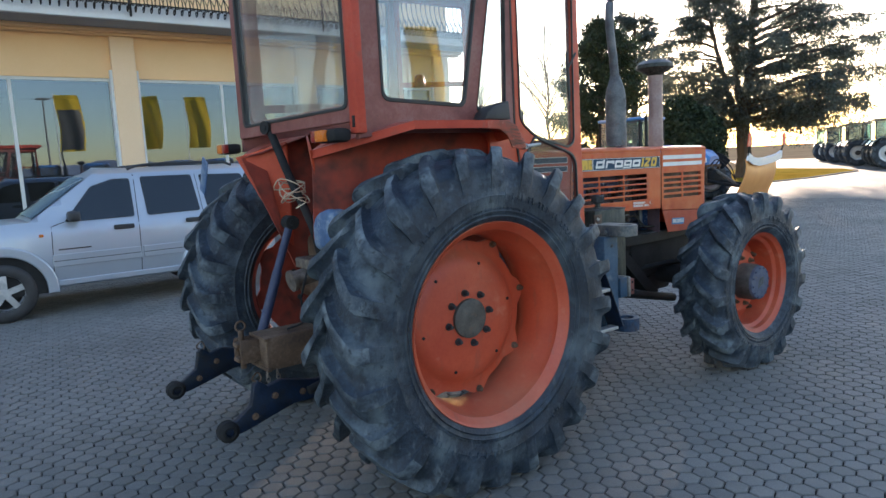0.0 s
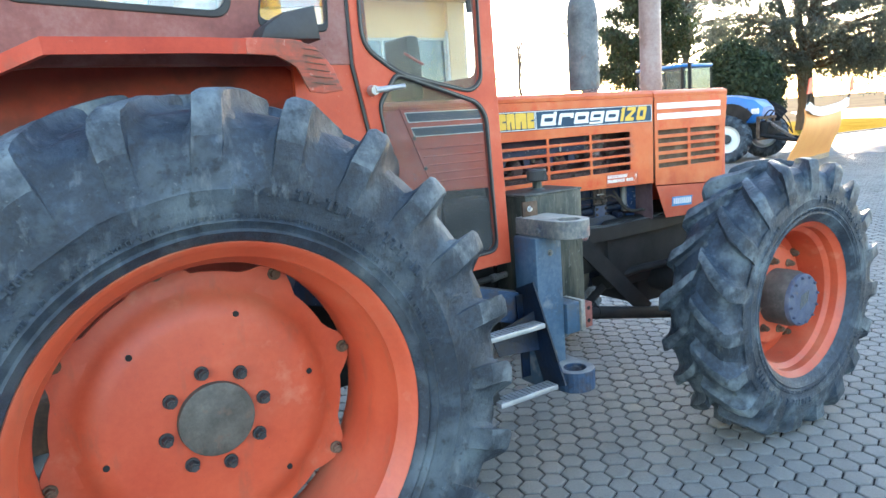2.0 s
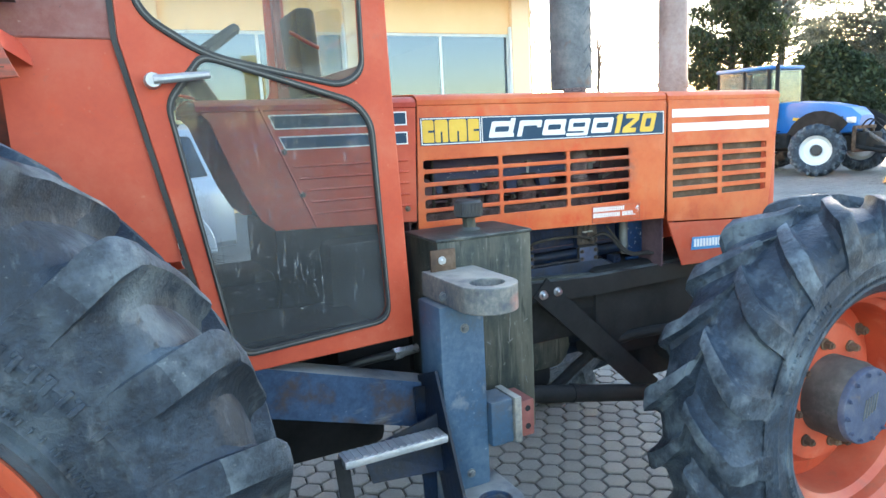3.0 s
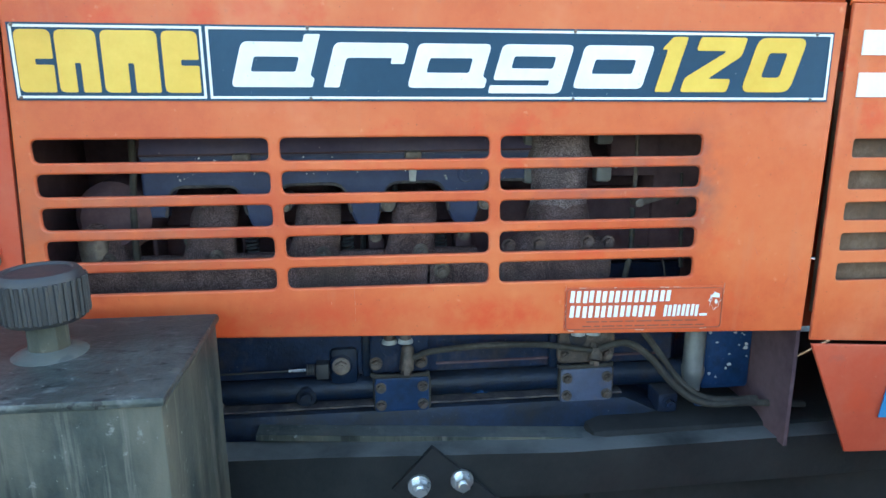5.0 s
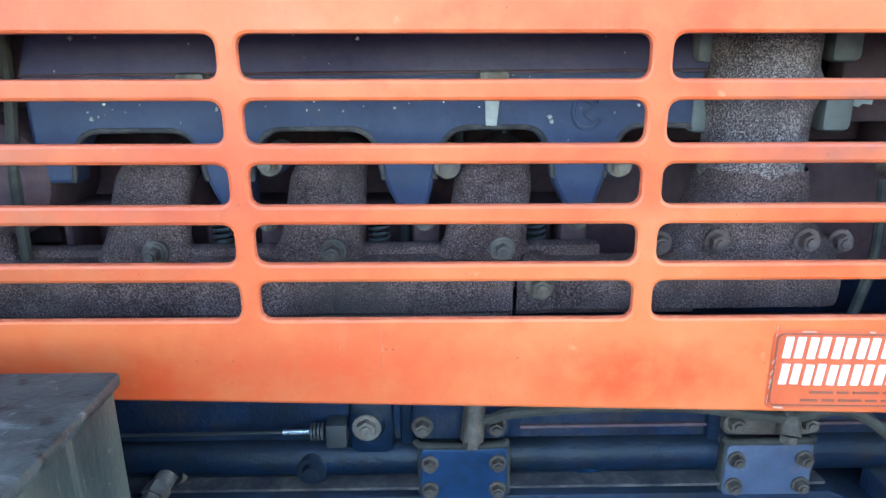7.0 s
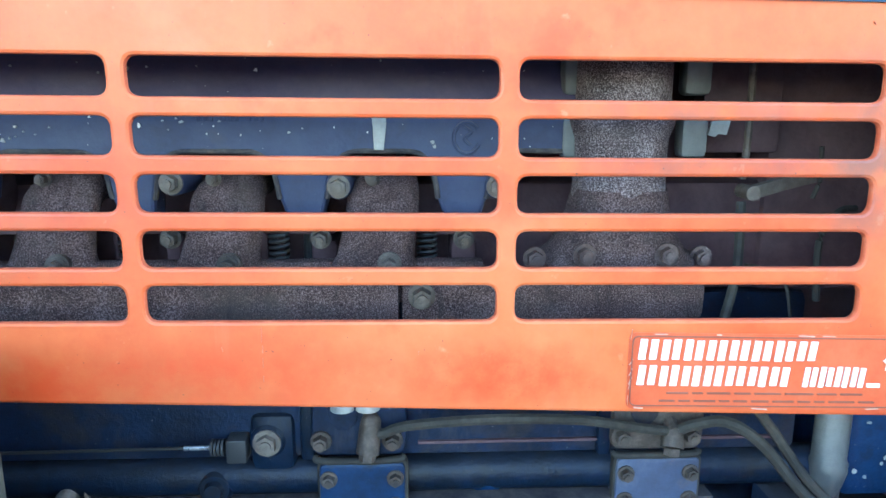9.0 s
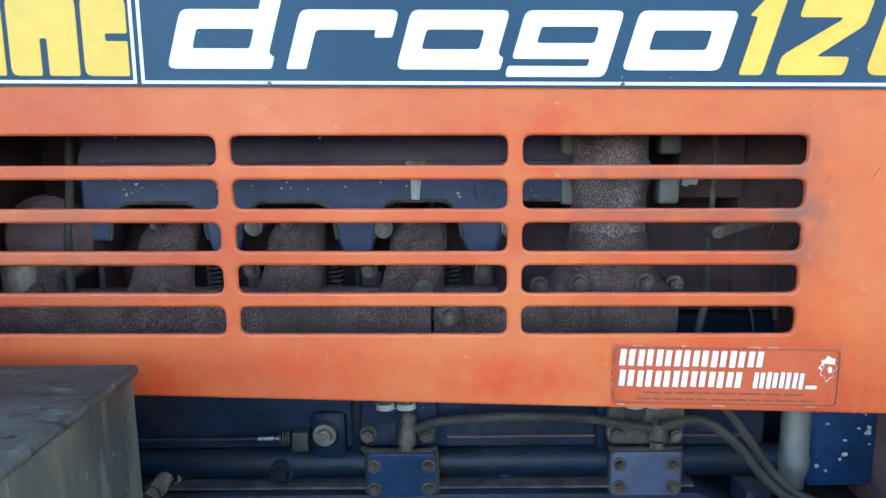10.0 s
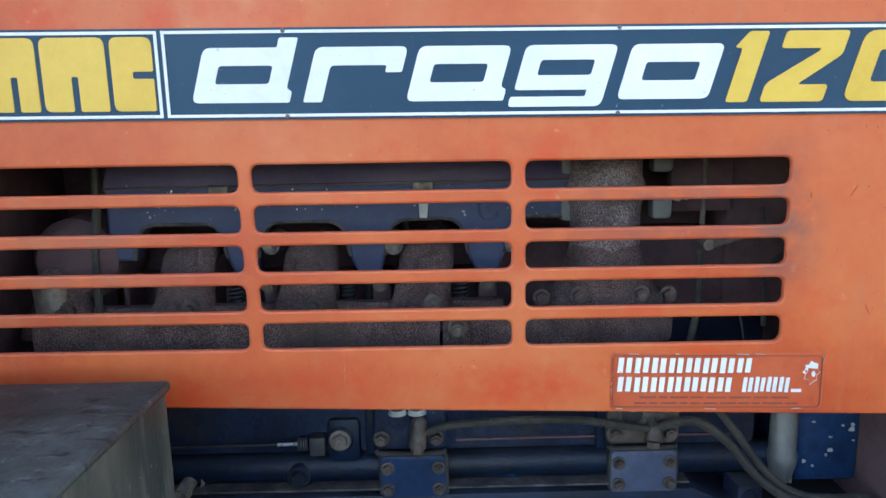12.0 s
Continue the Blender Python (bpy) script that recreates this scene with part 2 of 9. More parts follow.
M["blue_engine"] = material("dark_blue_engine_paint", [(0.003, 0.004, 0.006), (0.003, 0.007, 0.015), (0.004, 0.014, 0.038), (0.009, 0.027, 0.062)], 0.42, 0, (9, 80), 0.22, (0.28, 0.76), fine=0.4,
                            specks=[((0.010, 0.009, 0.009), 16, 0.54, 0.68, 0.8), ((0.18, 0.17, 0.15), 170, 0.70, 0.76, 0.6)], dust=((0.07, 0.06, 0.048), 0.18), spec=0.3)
M["cover_blue"] = material("rocker_cover_paint", [(0.018, 0.022, 0.052), (0.028, 0.037, 0.084), (0.048, 0.058, 0.108)], 0.5, 0, (14, 90), 0.12, (0.3, 0.7), fine=0.4,
                           specks=[((0.07, 0.06, 0.06), 12, 0.60, 0.74, 0.6), ((0.62, 0.62, 0.60), 190, 0.735, 0.76, 0.9)], dust=((0.26, 0.24, 0.22), 0.55), spec=0.35)
M["blue_bright"] = material("blue_cover_paint", [(0.005, 0.014, 0.036), (0.008, 0.031, 0.088), (0.014, 0.050, 0.14)], 0.46, 0, (12, 90), 0.15, (0.3, 0.7), spec=0.3,
                            specks=[((0.012, 0.012, 0.014), 22, 0.60, 0.72, 0.6), ((0.18, 0.18, 0.18), 160, 0.70, 0.76, 0.5)])
M["blue_arm"] = material("worn_blue_steel", [(0.045, 0.05, 0.058), (0.030, 0.072, 0.125), (0.085, 0.13, 0.18)], 0.5, 0, (5, 45), 0.12, (0.33, 0.68), fine=0.4,
                         specks=[((0.22, 0.22, 0.23), 9, 0.60, 0.70, 0.6), ((0.10, 0.06, 0.045), 14, 0.63, 0.74, 0.7), ((0.42, 0.43, 0.44), 90, 0.68, 0.75, 0.6)], dust=((0.24, 0.24, 0.23), 0.6))
M["beam_blue"] = material("grimy_blue_steel", [(0.026, 0.025, 0.026), (0.018, 0.040, 0.080), (0.035, 0.070, 0.13), (0.10, 0.12, 0.14)], 0.55, 0, (6, 40), 0.2, (0.30, 0.74), fine=0.45,
                          specks=[((0.060, 0.038, 0.030), 8, 0.50, 0.62, 0.85), ((0.20, 0.20, 0.19), 12, 0.60, 0.70, 0.6, (0.3, 1, 1.5)), ((0.38, 0.38, 0.37), 90, 0.68, 0.75, 0.7)], dust=((0.30, 0.28, 0.25), 0.85), spec=0.3)
M["pipe_grey"] = material("faded_pinkish_grey_paint", [(0.20, 0.13, 0.11), (0.30, 0.21, 0.19), (0.36, 0.29, 0.27)], 0.6, 0, (6, 50), 0.06, specks=[((0.16, 0.08, 0.06), 14, 0.60, 0.72, 0.6)])
M["guard_inner"] = material("grimy_shaded_red_paint", [(0.20, 0.034, 0.022), (0.31, 0.046, 0.026), (0.37, 0.075, 0.045)], 0.8, 0, (4, 40), 0.1, specks=[((0.04, 0.026, 0.022), 5, 0.46, 0.66, 0.8)])
M["guard_rust"] = material("rust_streaked_orange", [(0.20, 0.06, 0.035), (0.40, 0.065, 0.032), (0.46, 0.13, 0.08)], 0.65, 0, (7, 50), 0.15, (0.36, 0.66), specks=[((0.09, 0.05, 0.035), 14, 0.50, 0.64, 0.8, (0.35, 1, 2.5)), ((0.45, 0.33, 0.26), 50, 0.64, 0.74, 0.5)])
M["sticker_blue"] = material("light_blue_sticker", [(0.03, 0.20, 0.42), (0.05, 0.26, 0.50)], 0.4, 0, (10, 60), 0.0)
M["rail"] = material("black_rail_paint", [(0.010, 0.011, 0.012), (0.024, 0.025, 0.025)], 0.5, 0, (7, 60), 0.12, dust=((0.17, 0.17, 0.16), 0.75), spec=0.25)
M["black"] = material("black_paint", [(0.010, 0.010, 0.011), (0.026, 0.026, 0.026)], 0.75, 0, (6, 60), 0.1, spec=0.2)
M["tank"] = material("dusty_black_tank", [(0.014, 0.019, 0.018), (0.030, 0.038, 0.034), (0.066, 0.072, 0.060)], 0.5, 0, (7, 50), 0.15, (0.33, 0.75), fine=0.45,
                     specks=[((0.115, 0.105, 0.078), 9, 0.42, 0.62, 0.75, (1, 1, 0.25)), ((0.16, 0.15, 0.12), 60, 0.55, 0.68, 0.6, (1, 1, 0.06)), ((0.010, 0.013, 0.012), 34, 0.58, 0.66, 0.8, (1, 1, 0.12)), ((0.26, 0.26, 0.24), 50, 0.64, 0.74, 0.5), ((0.42, 0.42, 0.40), 120, 0.68, 0.75, 0.6)], dust=((0.12, 0.13, 0.13), 0.6), spec=0.3)
M["tank_top"] = material("scuffed_tank_top", [(0.020, 0.024, 0.023), (0.044, 0.051, 0.048), (0.075, 0.082, 0.076)], 0.42, 0, (14, 80), 0.2, (0.36, 0.66), fine=0.45,
                         specks=[((0.009, 0.011, 0.012), 46, 0.60, 0.63, 0.9, (1, 1.6, 1)), ((0.20, 0.21, 0.205), 30, 0.58, 0.70, 0.55, (0.5, 1.4, 1)), ((0.34, 0.35, 0.34), 90, 0.64, 0.72, 0.5), ((0.24, 0.23, 0.19), 10, 0.60, 0.74, 0.5)], spec=0.4)
M["iron"] = material("cast_iron", [(0.028, 0.016, 0.017), (0.096, 0.060, 0.058), (0.28, 0.200, 0.192)], 0.85, 0.05, (25, 800), 0.6, (0.40, 0.62), fine=0.78,
                     specks=[((0.075, 0.058, 0.052), 14, 0.52, 0.68, 0.7), ((0.035, 0.028, 0.028), 60, 0.58, 0.68, 0.5, (1, 1, 0.3))], spec=0.15)
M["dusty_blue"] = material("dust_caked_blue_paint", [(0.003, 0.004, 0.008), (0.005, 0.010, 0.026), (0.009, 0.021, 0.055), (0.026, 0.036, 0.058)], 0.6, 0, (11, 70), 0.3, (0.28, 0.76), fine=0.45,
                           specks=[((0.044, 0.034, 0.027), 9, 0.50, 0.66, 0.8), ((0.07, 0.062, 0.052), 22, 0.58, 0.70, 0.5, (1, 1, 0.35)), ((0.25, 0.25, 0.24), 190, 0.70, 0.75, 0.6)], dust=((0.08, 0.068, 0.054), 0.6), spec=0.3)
M["dusty_hose"] = material("dusty_rubber_hose", [(0.020, 0.018, 0.017), (0.040, 0.036, 0.031), (0.075, 0.066, 0.056)], 0.75, 0, (16, 90), 0.15, spec=0.2)
M["grimy_fitting"] = material("grimy_brass_fitting", [(0.036, 0.026, 0.021), (0.080, 0.060, 0.048), (0.155, 0.122, 0.100)], 0.6, 0.2, (40, 200), 0.3)
M["pale_mark"] = material("dull_pale_paint", [(0.26, 0.26, 0.25), (0.42, 0.42, 0.40)], 0.7, 0, (40, 200), 0.1, specks=[((0.05, 0.06, 0.09), 60, 0.60, 0.72, 0.6)])
M["bolt_iron"] = material("dark_iron_bolt", [(0.046, 0.027, 0.024), (0.092, 0.058, 0.052), (0.17, 0.122, 0.110)], 0.6, 0.3, (60, 300), 0.3)
M["outlet_iron"] = material("pale_cast_iron", [(0.036, 0.024, 0.025), (0.142, 0.104, 0.104), (0.48, 0.390, 0.385)], 0.85, 0.05, (25, 800), 0.6, (0.40, 0.60), fine=0.80, specks=[((0.085, 0.07, 0.068), 20, 0.56, 0.70, 0.5)], spec=0.2)
M["dusty_lip"] = material("dusty_casting_edge", [(0.026, 0.024, 0.032), (0.058, 0.050, 0.052), (0.12, 0.10, 0.088)], 0.8, 0, (30, 150), 0.2, spec=0.15)
M["cover_upper"] = material("dull_violet_grey_cover", [(0.056, 0.046, 0.086), (0.080, 0.066, 0.112), (0.110, 0.090, 0.130)], 0.55, 0, (8, 60), 0.1, specks=[((0.60, 0.60, 0.58), 210, 0.735, 0.765, 0.8)], spec=0.2)
# lifted and reddened: the orange veil of glare over the dark bay, as colour
M["bay_dark"] = material("veil_lifted_bay_steel", [(0.054, 0.030, 0.036), (0.090, 0.054, 0.060), (0.125, 0.080, 0.084)], 0.7, 0, (8, 60), 0.15, spec=0.1)
M["silencer"] = material("grey_silencer_steel", [(0.07, 0.078, 0.085), (0.13, 0.14, 0.15), (0.21, 0.21, 0.21)], 0.6, 0.25, (9, 70), 0.25, specks=[((0.16, 0.09, 0.06), 10, 0.62, 0.74, 0.7)])
M["canister"] = material("pale_blue_plastic", [(0.035, 0.075, 0.16), (0.06, 0.12, 0.24), (0.28, 0.33, 0.38)], 0.45, 0, (7, 50), 0.1)
M["wire"] = material("frayed_straw_twine", [(0.40, 0.32, 0.22), (0.55, 0.47, 0.35)], 0.8, 0, (20, 100), 0.1)
M["rust"] = material("rusty_steel", [(0.05, 0.03, 0.022), (0.11, 0.065, 0.04), (0.20, 0.14, 0.10)], 0.75, 0.2, (8, 70), 0.3)
M["steel"] = material("dull_steel", [(0.075, 0.059, 0.049), (0.155, 0.125, 0.104), (0.27, 0.225, 0.192)], 0.45, 0.4, (25, 160), 0.3)
M["bright"] = material("bright_steel", [(0.55, 0.55, 0.55), (0.75, 0.75, 0.75)], 0.3, 0.9, (15, 120), 0.05)
M["hub"] = material("grey_hub_paint", [(0.10, 0.10, 0.095), (0.17, 0.17, 0.16)], 0.55, 0.2, (12, 90), 0.2)
M["hub_dull"] = material("dull_brown_grey_cap", [(0.050, 0.045, 0.038), (0.085, 0.077, 0.066), (0.13, 0.118, 0.10)], 0.6, 0.1, (14, 90), 0.25, specks=[((0.16, 0.09, 0.06), 30, 0.60, 0.72, 0.5)])
M["hub_rust"] = material("rusty_grey_hub", [(0.022, 0.021, 0.021), (0.045, 0.041, 0.039), (0.095, 0.086, 0.08)], 0.7, 0.0, (9, 70), 0.3, dust=((0.22, 0.19, 0.16), 0.5))
M["cover_faded"] = material("faded_blue_cover", [(0.040, 0.048, 0.078), (0.052, 0.068, 0.118), (0.10, 0.11, 0.145)], 0.6, 0, (14, 90), 0.15, specks=[((0.14, 0.10, 0.08), 20, 0.60, 0.72, 0.6)])
M["alu"] = material("checker_aluminium", [(0.35, 0.36, 0.37), (0.6, 0.6, 0.6)], 0.45, 0.7, (12, 90), 0.2)
M["white"] = material("white_decal", [(0.64, 0.63, 0.60), (0.80, 0.79, 0.76)], 0.45, 0, (8, 60), 0.02, specks=[((0.30, 0.31, 0.32), 120, 0.69, 0.74, 0.6)])
M["decal_blue"] = material("decal_blue", [(0.009, 0.040, 0.078), (0.014, 0.052, 0.096)], 0.5, 0, (6, 70), 0.02, spec=0.3, specks=[((0.25, 0.28, 0.30), 150, 0.70, 0.75, 0.6)])
M["decal_yellow"] = material("decal_yellow", [(0.62, 0.36, 0.03), (0.72, 0.46, 0.06)], 0.45, 0, (8, 60), 0.02)
M["side_glass"] = glass_material("cab_side_glass", (0.90, 0.93, 0.94), 0.12, 0.93, 0.02, 0.05, 0.45, 0.06)
M["cab_glass"] = glass_material("cab_glass", (0.93, 0.95, 0.945), 0.012, 0.96, 0.02, 0.045, 0.45, 0.10)
M["dusty_glass"] = glass_material("dusty_door_glass", (0.88, 0.91, 0.91), 0.012, 0.90, 0.03, 0.045, 0.55, 0.20)
M["hazy_glass"] = glass_material("hazy_rear_glass", (0.97, 0.98, 0.97), 0.04, 0.97, 0.04, 0.075)
M["worn_grey"] = material("worn_grey_blue_steel", [(0.045, 0.06, 0.085), (0.13, 0.13, 0.125), (0.26, 0.235, 0.20)], 0.6, 0.05, (9, 60), 0.2, (0.34, 0.64), fine=0.45,
                         specks=[((0.05, 0.05, 0.055), 20, 0.60, 0.70, 0.7)], dust=((0.40, 0.36, 0.30), 0.75), smudges=[((1.52, -0.84, 1.125), (0.035, 0.05, 0.03), (0.42, 0.16, 0.13), 0.8)])
M["shop_glass"] = glass_material("shop_glass", (0.50, 0.58, 0.62), 0.14, 0.50, 0.01, 0.02, sheen=(0.62, 0.78, 1.0))
M["car_glass"] = glass_material("car_glass", (0.17, 0.20, 0.23), 0.06, 0.7, 0.02, 0.012, sheen=(0.80, 0.90, 1.0))
M["tractor_glass"] = glass_material("tractor_cab_glass", (0.58, 0.74, 0.84), 0.06, 0.9, 0.02, 0.05, sheen=(0.80, 0.90, 1.0))
M["wall_yellow"] = material("yellow_render", [(0.80, 0.50, 0.25), (0.86, 0.56, 0.30)], 0.85, 0, (0.7, 30), 0.15)
M["pilaster"] = material("cream_render", [(0.80, 0.55, 0.33), (0.86, 0.61, 0.39)], 0.85, 0, (0.9, 30), 0.15)
M["concrete"] = material("pale_concrete", [(0.62, 0.61, 0.60), (0.74, 0.73, 0.72)], 0.85, 0, (1.2, 25), 0.15)
M["soffit"] = material("grey_soffit", [(0.30, 0.30, 0.31), (0.38, 0.38, 0.38)], 0.85, 0, (1.0, 20), 0.1)
M["frame"] = material("pale_metal_frame", [(0.55, 0.54, 0.50), (0.66, 0.65, 0.61)], 0.5, 0, (3, 40), 0.03)
M["wrought"] = material("wrought_iron", [(0.012, 0.010, 0.009), (0.04, 0.03, 0.025)], 0.6, 0.3, (10, 80), 0.2)
M["paver"] = material("grey_paver", [(0.12, 0.116, 0.108), (0.175, 0.170, 0.158), (0.235, 0.226, 0.205)], 0.78, 0, (0.5, 70), 0.6, (0.3, 0.7), 0.35, 0.4, per_object=0.09, per_island=0.10,
                      specks=[((0.09, 0.085, 0.075), 1.1, 0.56, 0.74, 0.5), ((0.08, 0.075, 0.065), 26, 0.60, 0.72, 0.5), ((0.36, 0.34, 0.31), 150, 0.68, 0.76, 0.4)])
M["joint"] = material("dark_sand_joint", [(0.010, 0.010, 0.009), (0.022, 0.020, 0.018)], 0.95, 0, (4, 80), 0.3)
M["silver"] = material("silver_car_paint", [(0.38, 0.42, 0.48), (0.43, 0.47, 0.53)], 0.34, 0.45, (1.0, 200), 0.0, coat=0.6)
M["dark_plastic"] = material("dark_plastic", [(0.02, 0.02, 0.022), (0.04, 0.04, 0.042)], 0.55, 0, (8, 80), 0.08)
M["grass"] = material("dry_grass", [(0.15, 0.12, 0.020), (0.31, 0.215, 0.040), (0.44, 0.285, 0.065)], 1.0, 0, (0.6, 9), 0.6, spec=0.0, fine=0.5)
M["field"] = material("winter_field", [(0.14, 0.11, 0.075), (0.24, 0.185, 0.12), (0.22, 0.185, 0.10)], 1.0, 0, (0.05, 1.5), 0.2, spec=0.0)
M["yard"] = material("pale_yard", [(0.17, 0.16, 0.145), (0.23, 0.21, 0.19)], 0.95, 0, (0.5, 20), 0.2, spec=0.1)
M["bark"] = material("bark", [(0.05, 0.04, 0.03), (0.11, 0.085, 0.065)], 0.9, 0, (6, 30), 0.5, stretch=(1, 1, 0.25))
M["needles"] = material("cedar_needles", [(0.085, 0.105, 0.095), (0.115, 0.138, 0.120), (0.145, 0.165, 0.145)], 0.7, 0, (0.8, 9), 0.0, per_island=0.3, leaf=0.72)
M["bush"] = material("dark_bush_leaves", [(0.018, 0.032, 0.015), (0.045, 0.068, 0.030)], 0.7, 0, (1.5, 9), 0.0, per_island=0.3, leaf=0.3)
M["lamp_amber"] = material("amber_lens", [(0.55, 0.12, 0.01), (0.65, 0.18, 0.02)], 0.25, 0, (10, 80), 0.05)
M["lamp_red"] = material("red_lens", [(0.20, 0.015, 0.01), (0.28, 0.02, 0.015)], 0.3, 0, (10, 80), 0.05)
M["marker"] = material("red_marker_board", [(0.52, 0.07, 0.03), (0.62, 0.10, 0.05)], 0.5, 0, (6, 60), 0.03)
M["far_blue"] = material("blue_tractor_paint", [(0.012, 0.11, 0.33), (0.018, 0.15, 0.42)], 0.35, 0, (2, 40), 0.0, coat=0.4)
M["plough"] = material("orange_plough_paint", [(0.66, 0.26, 0.06), (0.74, 0.33, 0.09)], 0.55, 0, (2, 30), 0.05)
M["pale_rim"] = material("pale_rim_paint", [(0.62, 0.62, 0.60), (0.72, 0.72, 0.70)], 0.5, 0, (5, 50), 0.03)
M["flag"] = material("yellow_flag_cloth", [(0.82, 0.56, 0.01), (0.88, 0.64, 0.02)], 0.8, 0, (2, 40), 0.05)
M["seat"] = material("dark_seat_vinyl", [(0.014, 0.016, 0.022), (0.03, 0.034, 0.045)], 0.55, 0, (6, 60), 0.15)
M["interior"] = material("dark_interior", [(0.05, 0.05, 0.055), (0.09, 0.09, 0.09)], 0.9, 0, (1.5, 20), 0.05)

# ---- mesh tools ----
def mesh_of(bm, name, smooth=0.6):
    me = bpy.data.meshes.new(name)
    bmesh.ops.recalc_face_normals(bm, faces=bm.faces)
    bm.to_mesh(me)
    bm.free()
    if smooth:
        me.polygons.foreach_set("use_smooth", [True] * len(me.polygons))
        me.set_sharp_from_angle(angle=smooth)
    return me


def thing(name, at, label, category, group="", kind=""):
    """An empty at a thing's base, to parent its parts."""
    ob = new(name)
    ob.empty_display_size = 0.1
    ob.matrix_world = at if isinstance(at, Matrix) else Matrix.Translation(at)
    return tagged(ob, label, category, group, kind)


def origin(ob):
    m = ob.matrix_basis.copy()
    while ob.parent:
        ob = ob.parent
        m = ob.matrix_basis @ m
    return m


def part(name, bm, mat, parent=None, label="", smooth=0.6, local=False):
    """Links a bmesh, given in world metres unless local, as one mesh object under a thing or part."""
    me = bm if isinstance(bm, bpy.types.Mesh) else mesh_of(bm, name, smooth)
    if parent and not local:
        me.transform(origin(parent).inverted())
    for m in (mat if isinstance(mat, (list, tuple)) else [mat]):
        me.materials.append(m)
    ob = new(name, me)
    if parent:
        ob.parent = parent
    if label:
        tagged(ob, label)
    return ob


def box(bm, x0, x1, y0, y1, z0, z1, bevel=0.0, seg=2, m=None):
    vs = bmesh.ops.create_cube(bm, size=1.0)["verts"]
    for v in vs:
        v.co = Vector((x0 + (v.co.x + 0.5) * (x1 - x0), y0 + (v.co.y + 0.5) * (y1 - y0), z0 + (v.co.z + 0.5) * (z1 - z0)))
    if bevel:
        es = list({e for v in vs for e in v.link_edges})
        r = bmesh.ops.bevel(bm, geom=es, offset=bevel, segments=seg, affect="EDGES", profile=0.5)
        vs = list({v for f in r["faces"] for v in f.verts} | {v for v in vs if v.is_valid})
    if m is not None:
        bmesh.ops.transform(bm, matrix=m, verts=vs)
    return vs


def cyl(bm, a, b, r0, r1=None, n=20, caps=True):
    """A cylinder or cone from a to b."""
    a, b = Vector(a), Vector(b)
    r1 = r0 if r1 is None else r1
    m = Matrix.Translation((a + b) / 2) @ (b - a).to_track_quat("Z", "Y").to_matrix().to_4x4()
    return bmesh.ops.create_cone(bm, cap_ends=caps, segments=n, radius1=r0, radius2=r1, depth=(b - a).length, matrix=m)["verts"]


def lathe(bm, profile, centre, axis="y", n=48, closed=False):
    """Turns (radius, along) points round an axis through centre."""
    rings = []
    for i in range(n):
        a = 2 * math.pi * i / n
        ring = []
        for r, d in profile:
            if axis == "y":
                p = (r * math.cos(a), d, r * math.sin(a))
            elif axis == "z":
                p = (r * math.cos(a), r * math.sin(a), d)
            else:
                p = (d, r * math.cos(a), r * math.sin(a))
            ring.append(bm.verts.new(Vector(centre) + Vector(p)))
        rings.append(ring)
    k = len(profile)
    for i in range(n):
        a, b = rings[i], rings[(i + 1) % n]
        for j in range(k if closed else k - 1):
            q = (j + 1) % k
            vs = []
            for v in (a[j], b[j], b[q], a[q]):
                if not any((v.co - u.co).length < 1e-6 for u in vs):
                    vs.append(v)
            if len(vs) > 2:
                bm.faces.new(vs)
    return rings


def sweep(bm, points, section, closed_ends=True, up=(0, 0, 1)):
    """Sweeps a closed 2D section along a polyline."""
    pts = [Vector(p) for p in points]
    rings = []
    for i, p in enumerate(pts):
        d = (pts[min(i + 1, len(pts) - 1)] - pts[max(i - 1, 0)]).normalized()
        u = Vector(up)
        if abs(d.dot(u)) > 0.97:
            u = Vector((1, 0, 0)) if abs(d.x) < 0.9 else Vector((0, 1, 0))
        side = d.cross(u).normalized()
        top = side.cross(d).normalized()
        rings.append([bm.verts.new(p + side * a + top * b) for a, b in section])
    k = len(section)
    for a, b in zip(rings, rings[1:]):
        for j in range(k):
            bm.faces.new([a[j], a[(j + 1) % k], b[(j + 1) % k], b[j]])
    if closed_ends:
        bm.faces.new(rings[0][::-1])
        bm.faces.new(rings[-1])
    return rings


def circle2(r, n=8):
    return [(r * math.cos(2 * math.pi * i / n), r * math.sin(2 * math.pi * i / n)) for i in range(n)]


def bend(points, n=8):
    """A smooth curve through points (Catmull-Rom)."""
    p = [Vector(q) for q in points]
    p = [2 * p[0] - p[1], *p, 2 * p[-1] - p[-2]]
    out = []
    for i in range(1, len(p) - 2):
        for k in range(n):
            t = k / n
            out.append(0.5 * (2 * p[i] + (p[i + 1] - p[i - 1]) * t + (2 * p[i - 1] - 5 * p[i] + 4 * p[i + 1] - p[i + 2]) * t * t
                              + (3 * p[i] - p[i - 1] - 3 * p[i + 1] + p[i + 2]) * t ** 3))
    out.append(p[-2])
    return out


def tube(bm, points, r, n=8, smooth=8):
    return sweep(bm, bend(points, smooth) if smooth else points, circle2(r, n))


def rounded(pts, r, n=5):
    """A polygon with its corners rounded."""
    out = []
    k = len(pts)
    for i in range(k):
        p, a, b = Vector(pts[i]), Vector(pts[i - 1]), Vector(pts[(i + 1) % k])
        rr = r[i] if isinstance(r, (list, tuple)) else r
        da, db = (a - p), (b - p)
        t = min(rr, da.length * 0.48, db.length * 0.48)
        s, e = p + da.normalized() * t, p + db.normalized() * t
        for j in range(n + 1):
            u = j / n
            out.append(tuple((1 - u) ** 2 * s + 2 * u * (1 - u) * p + u * u * e))
    return out


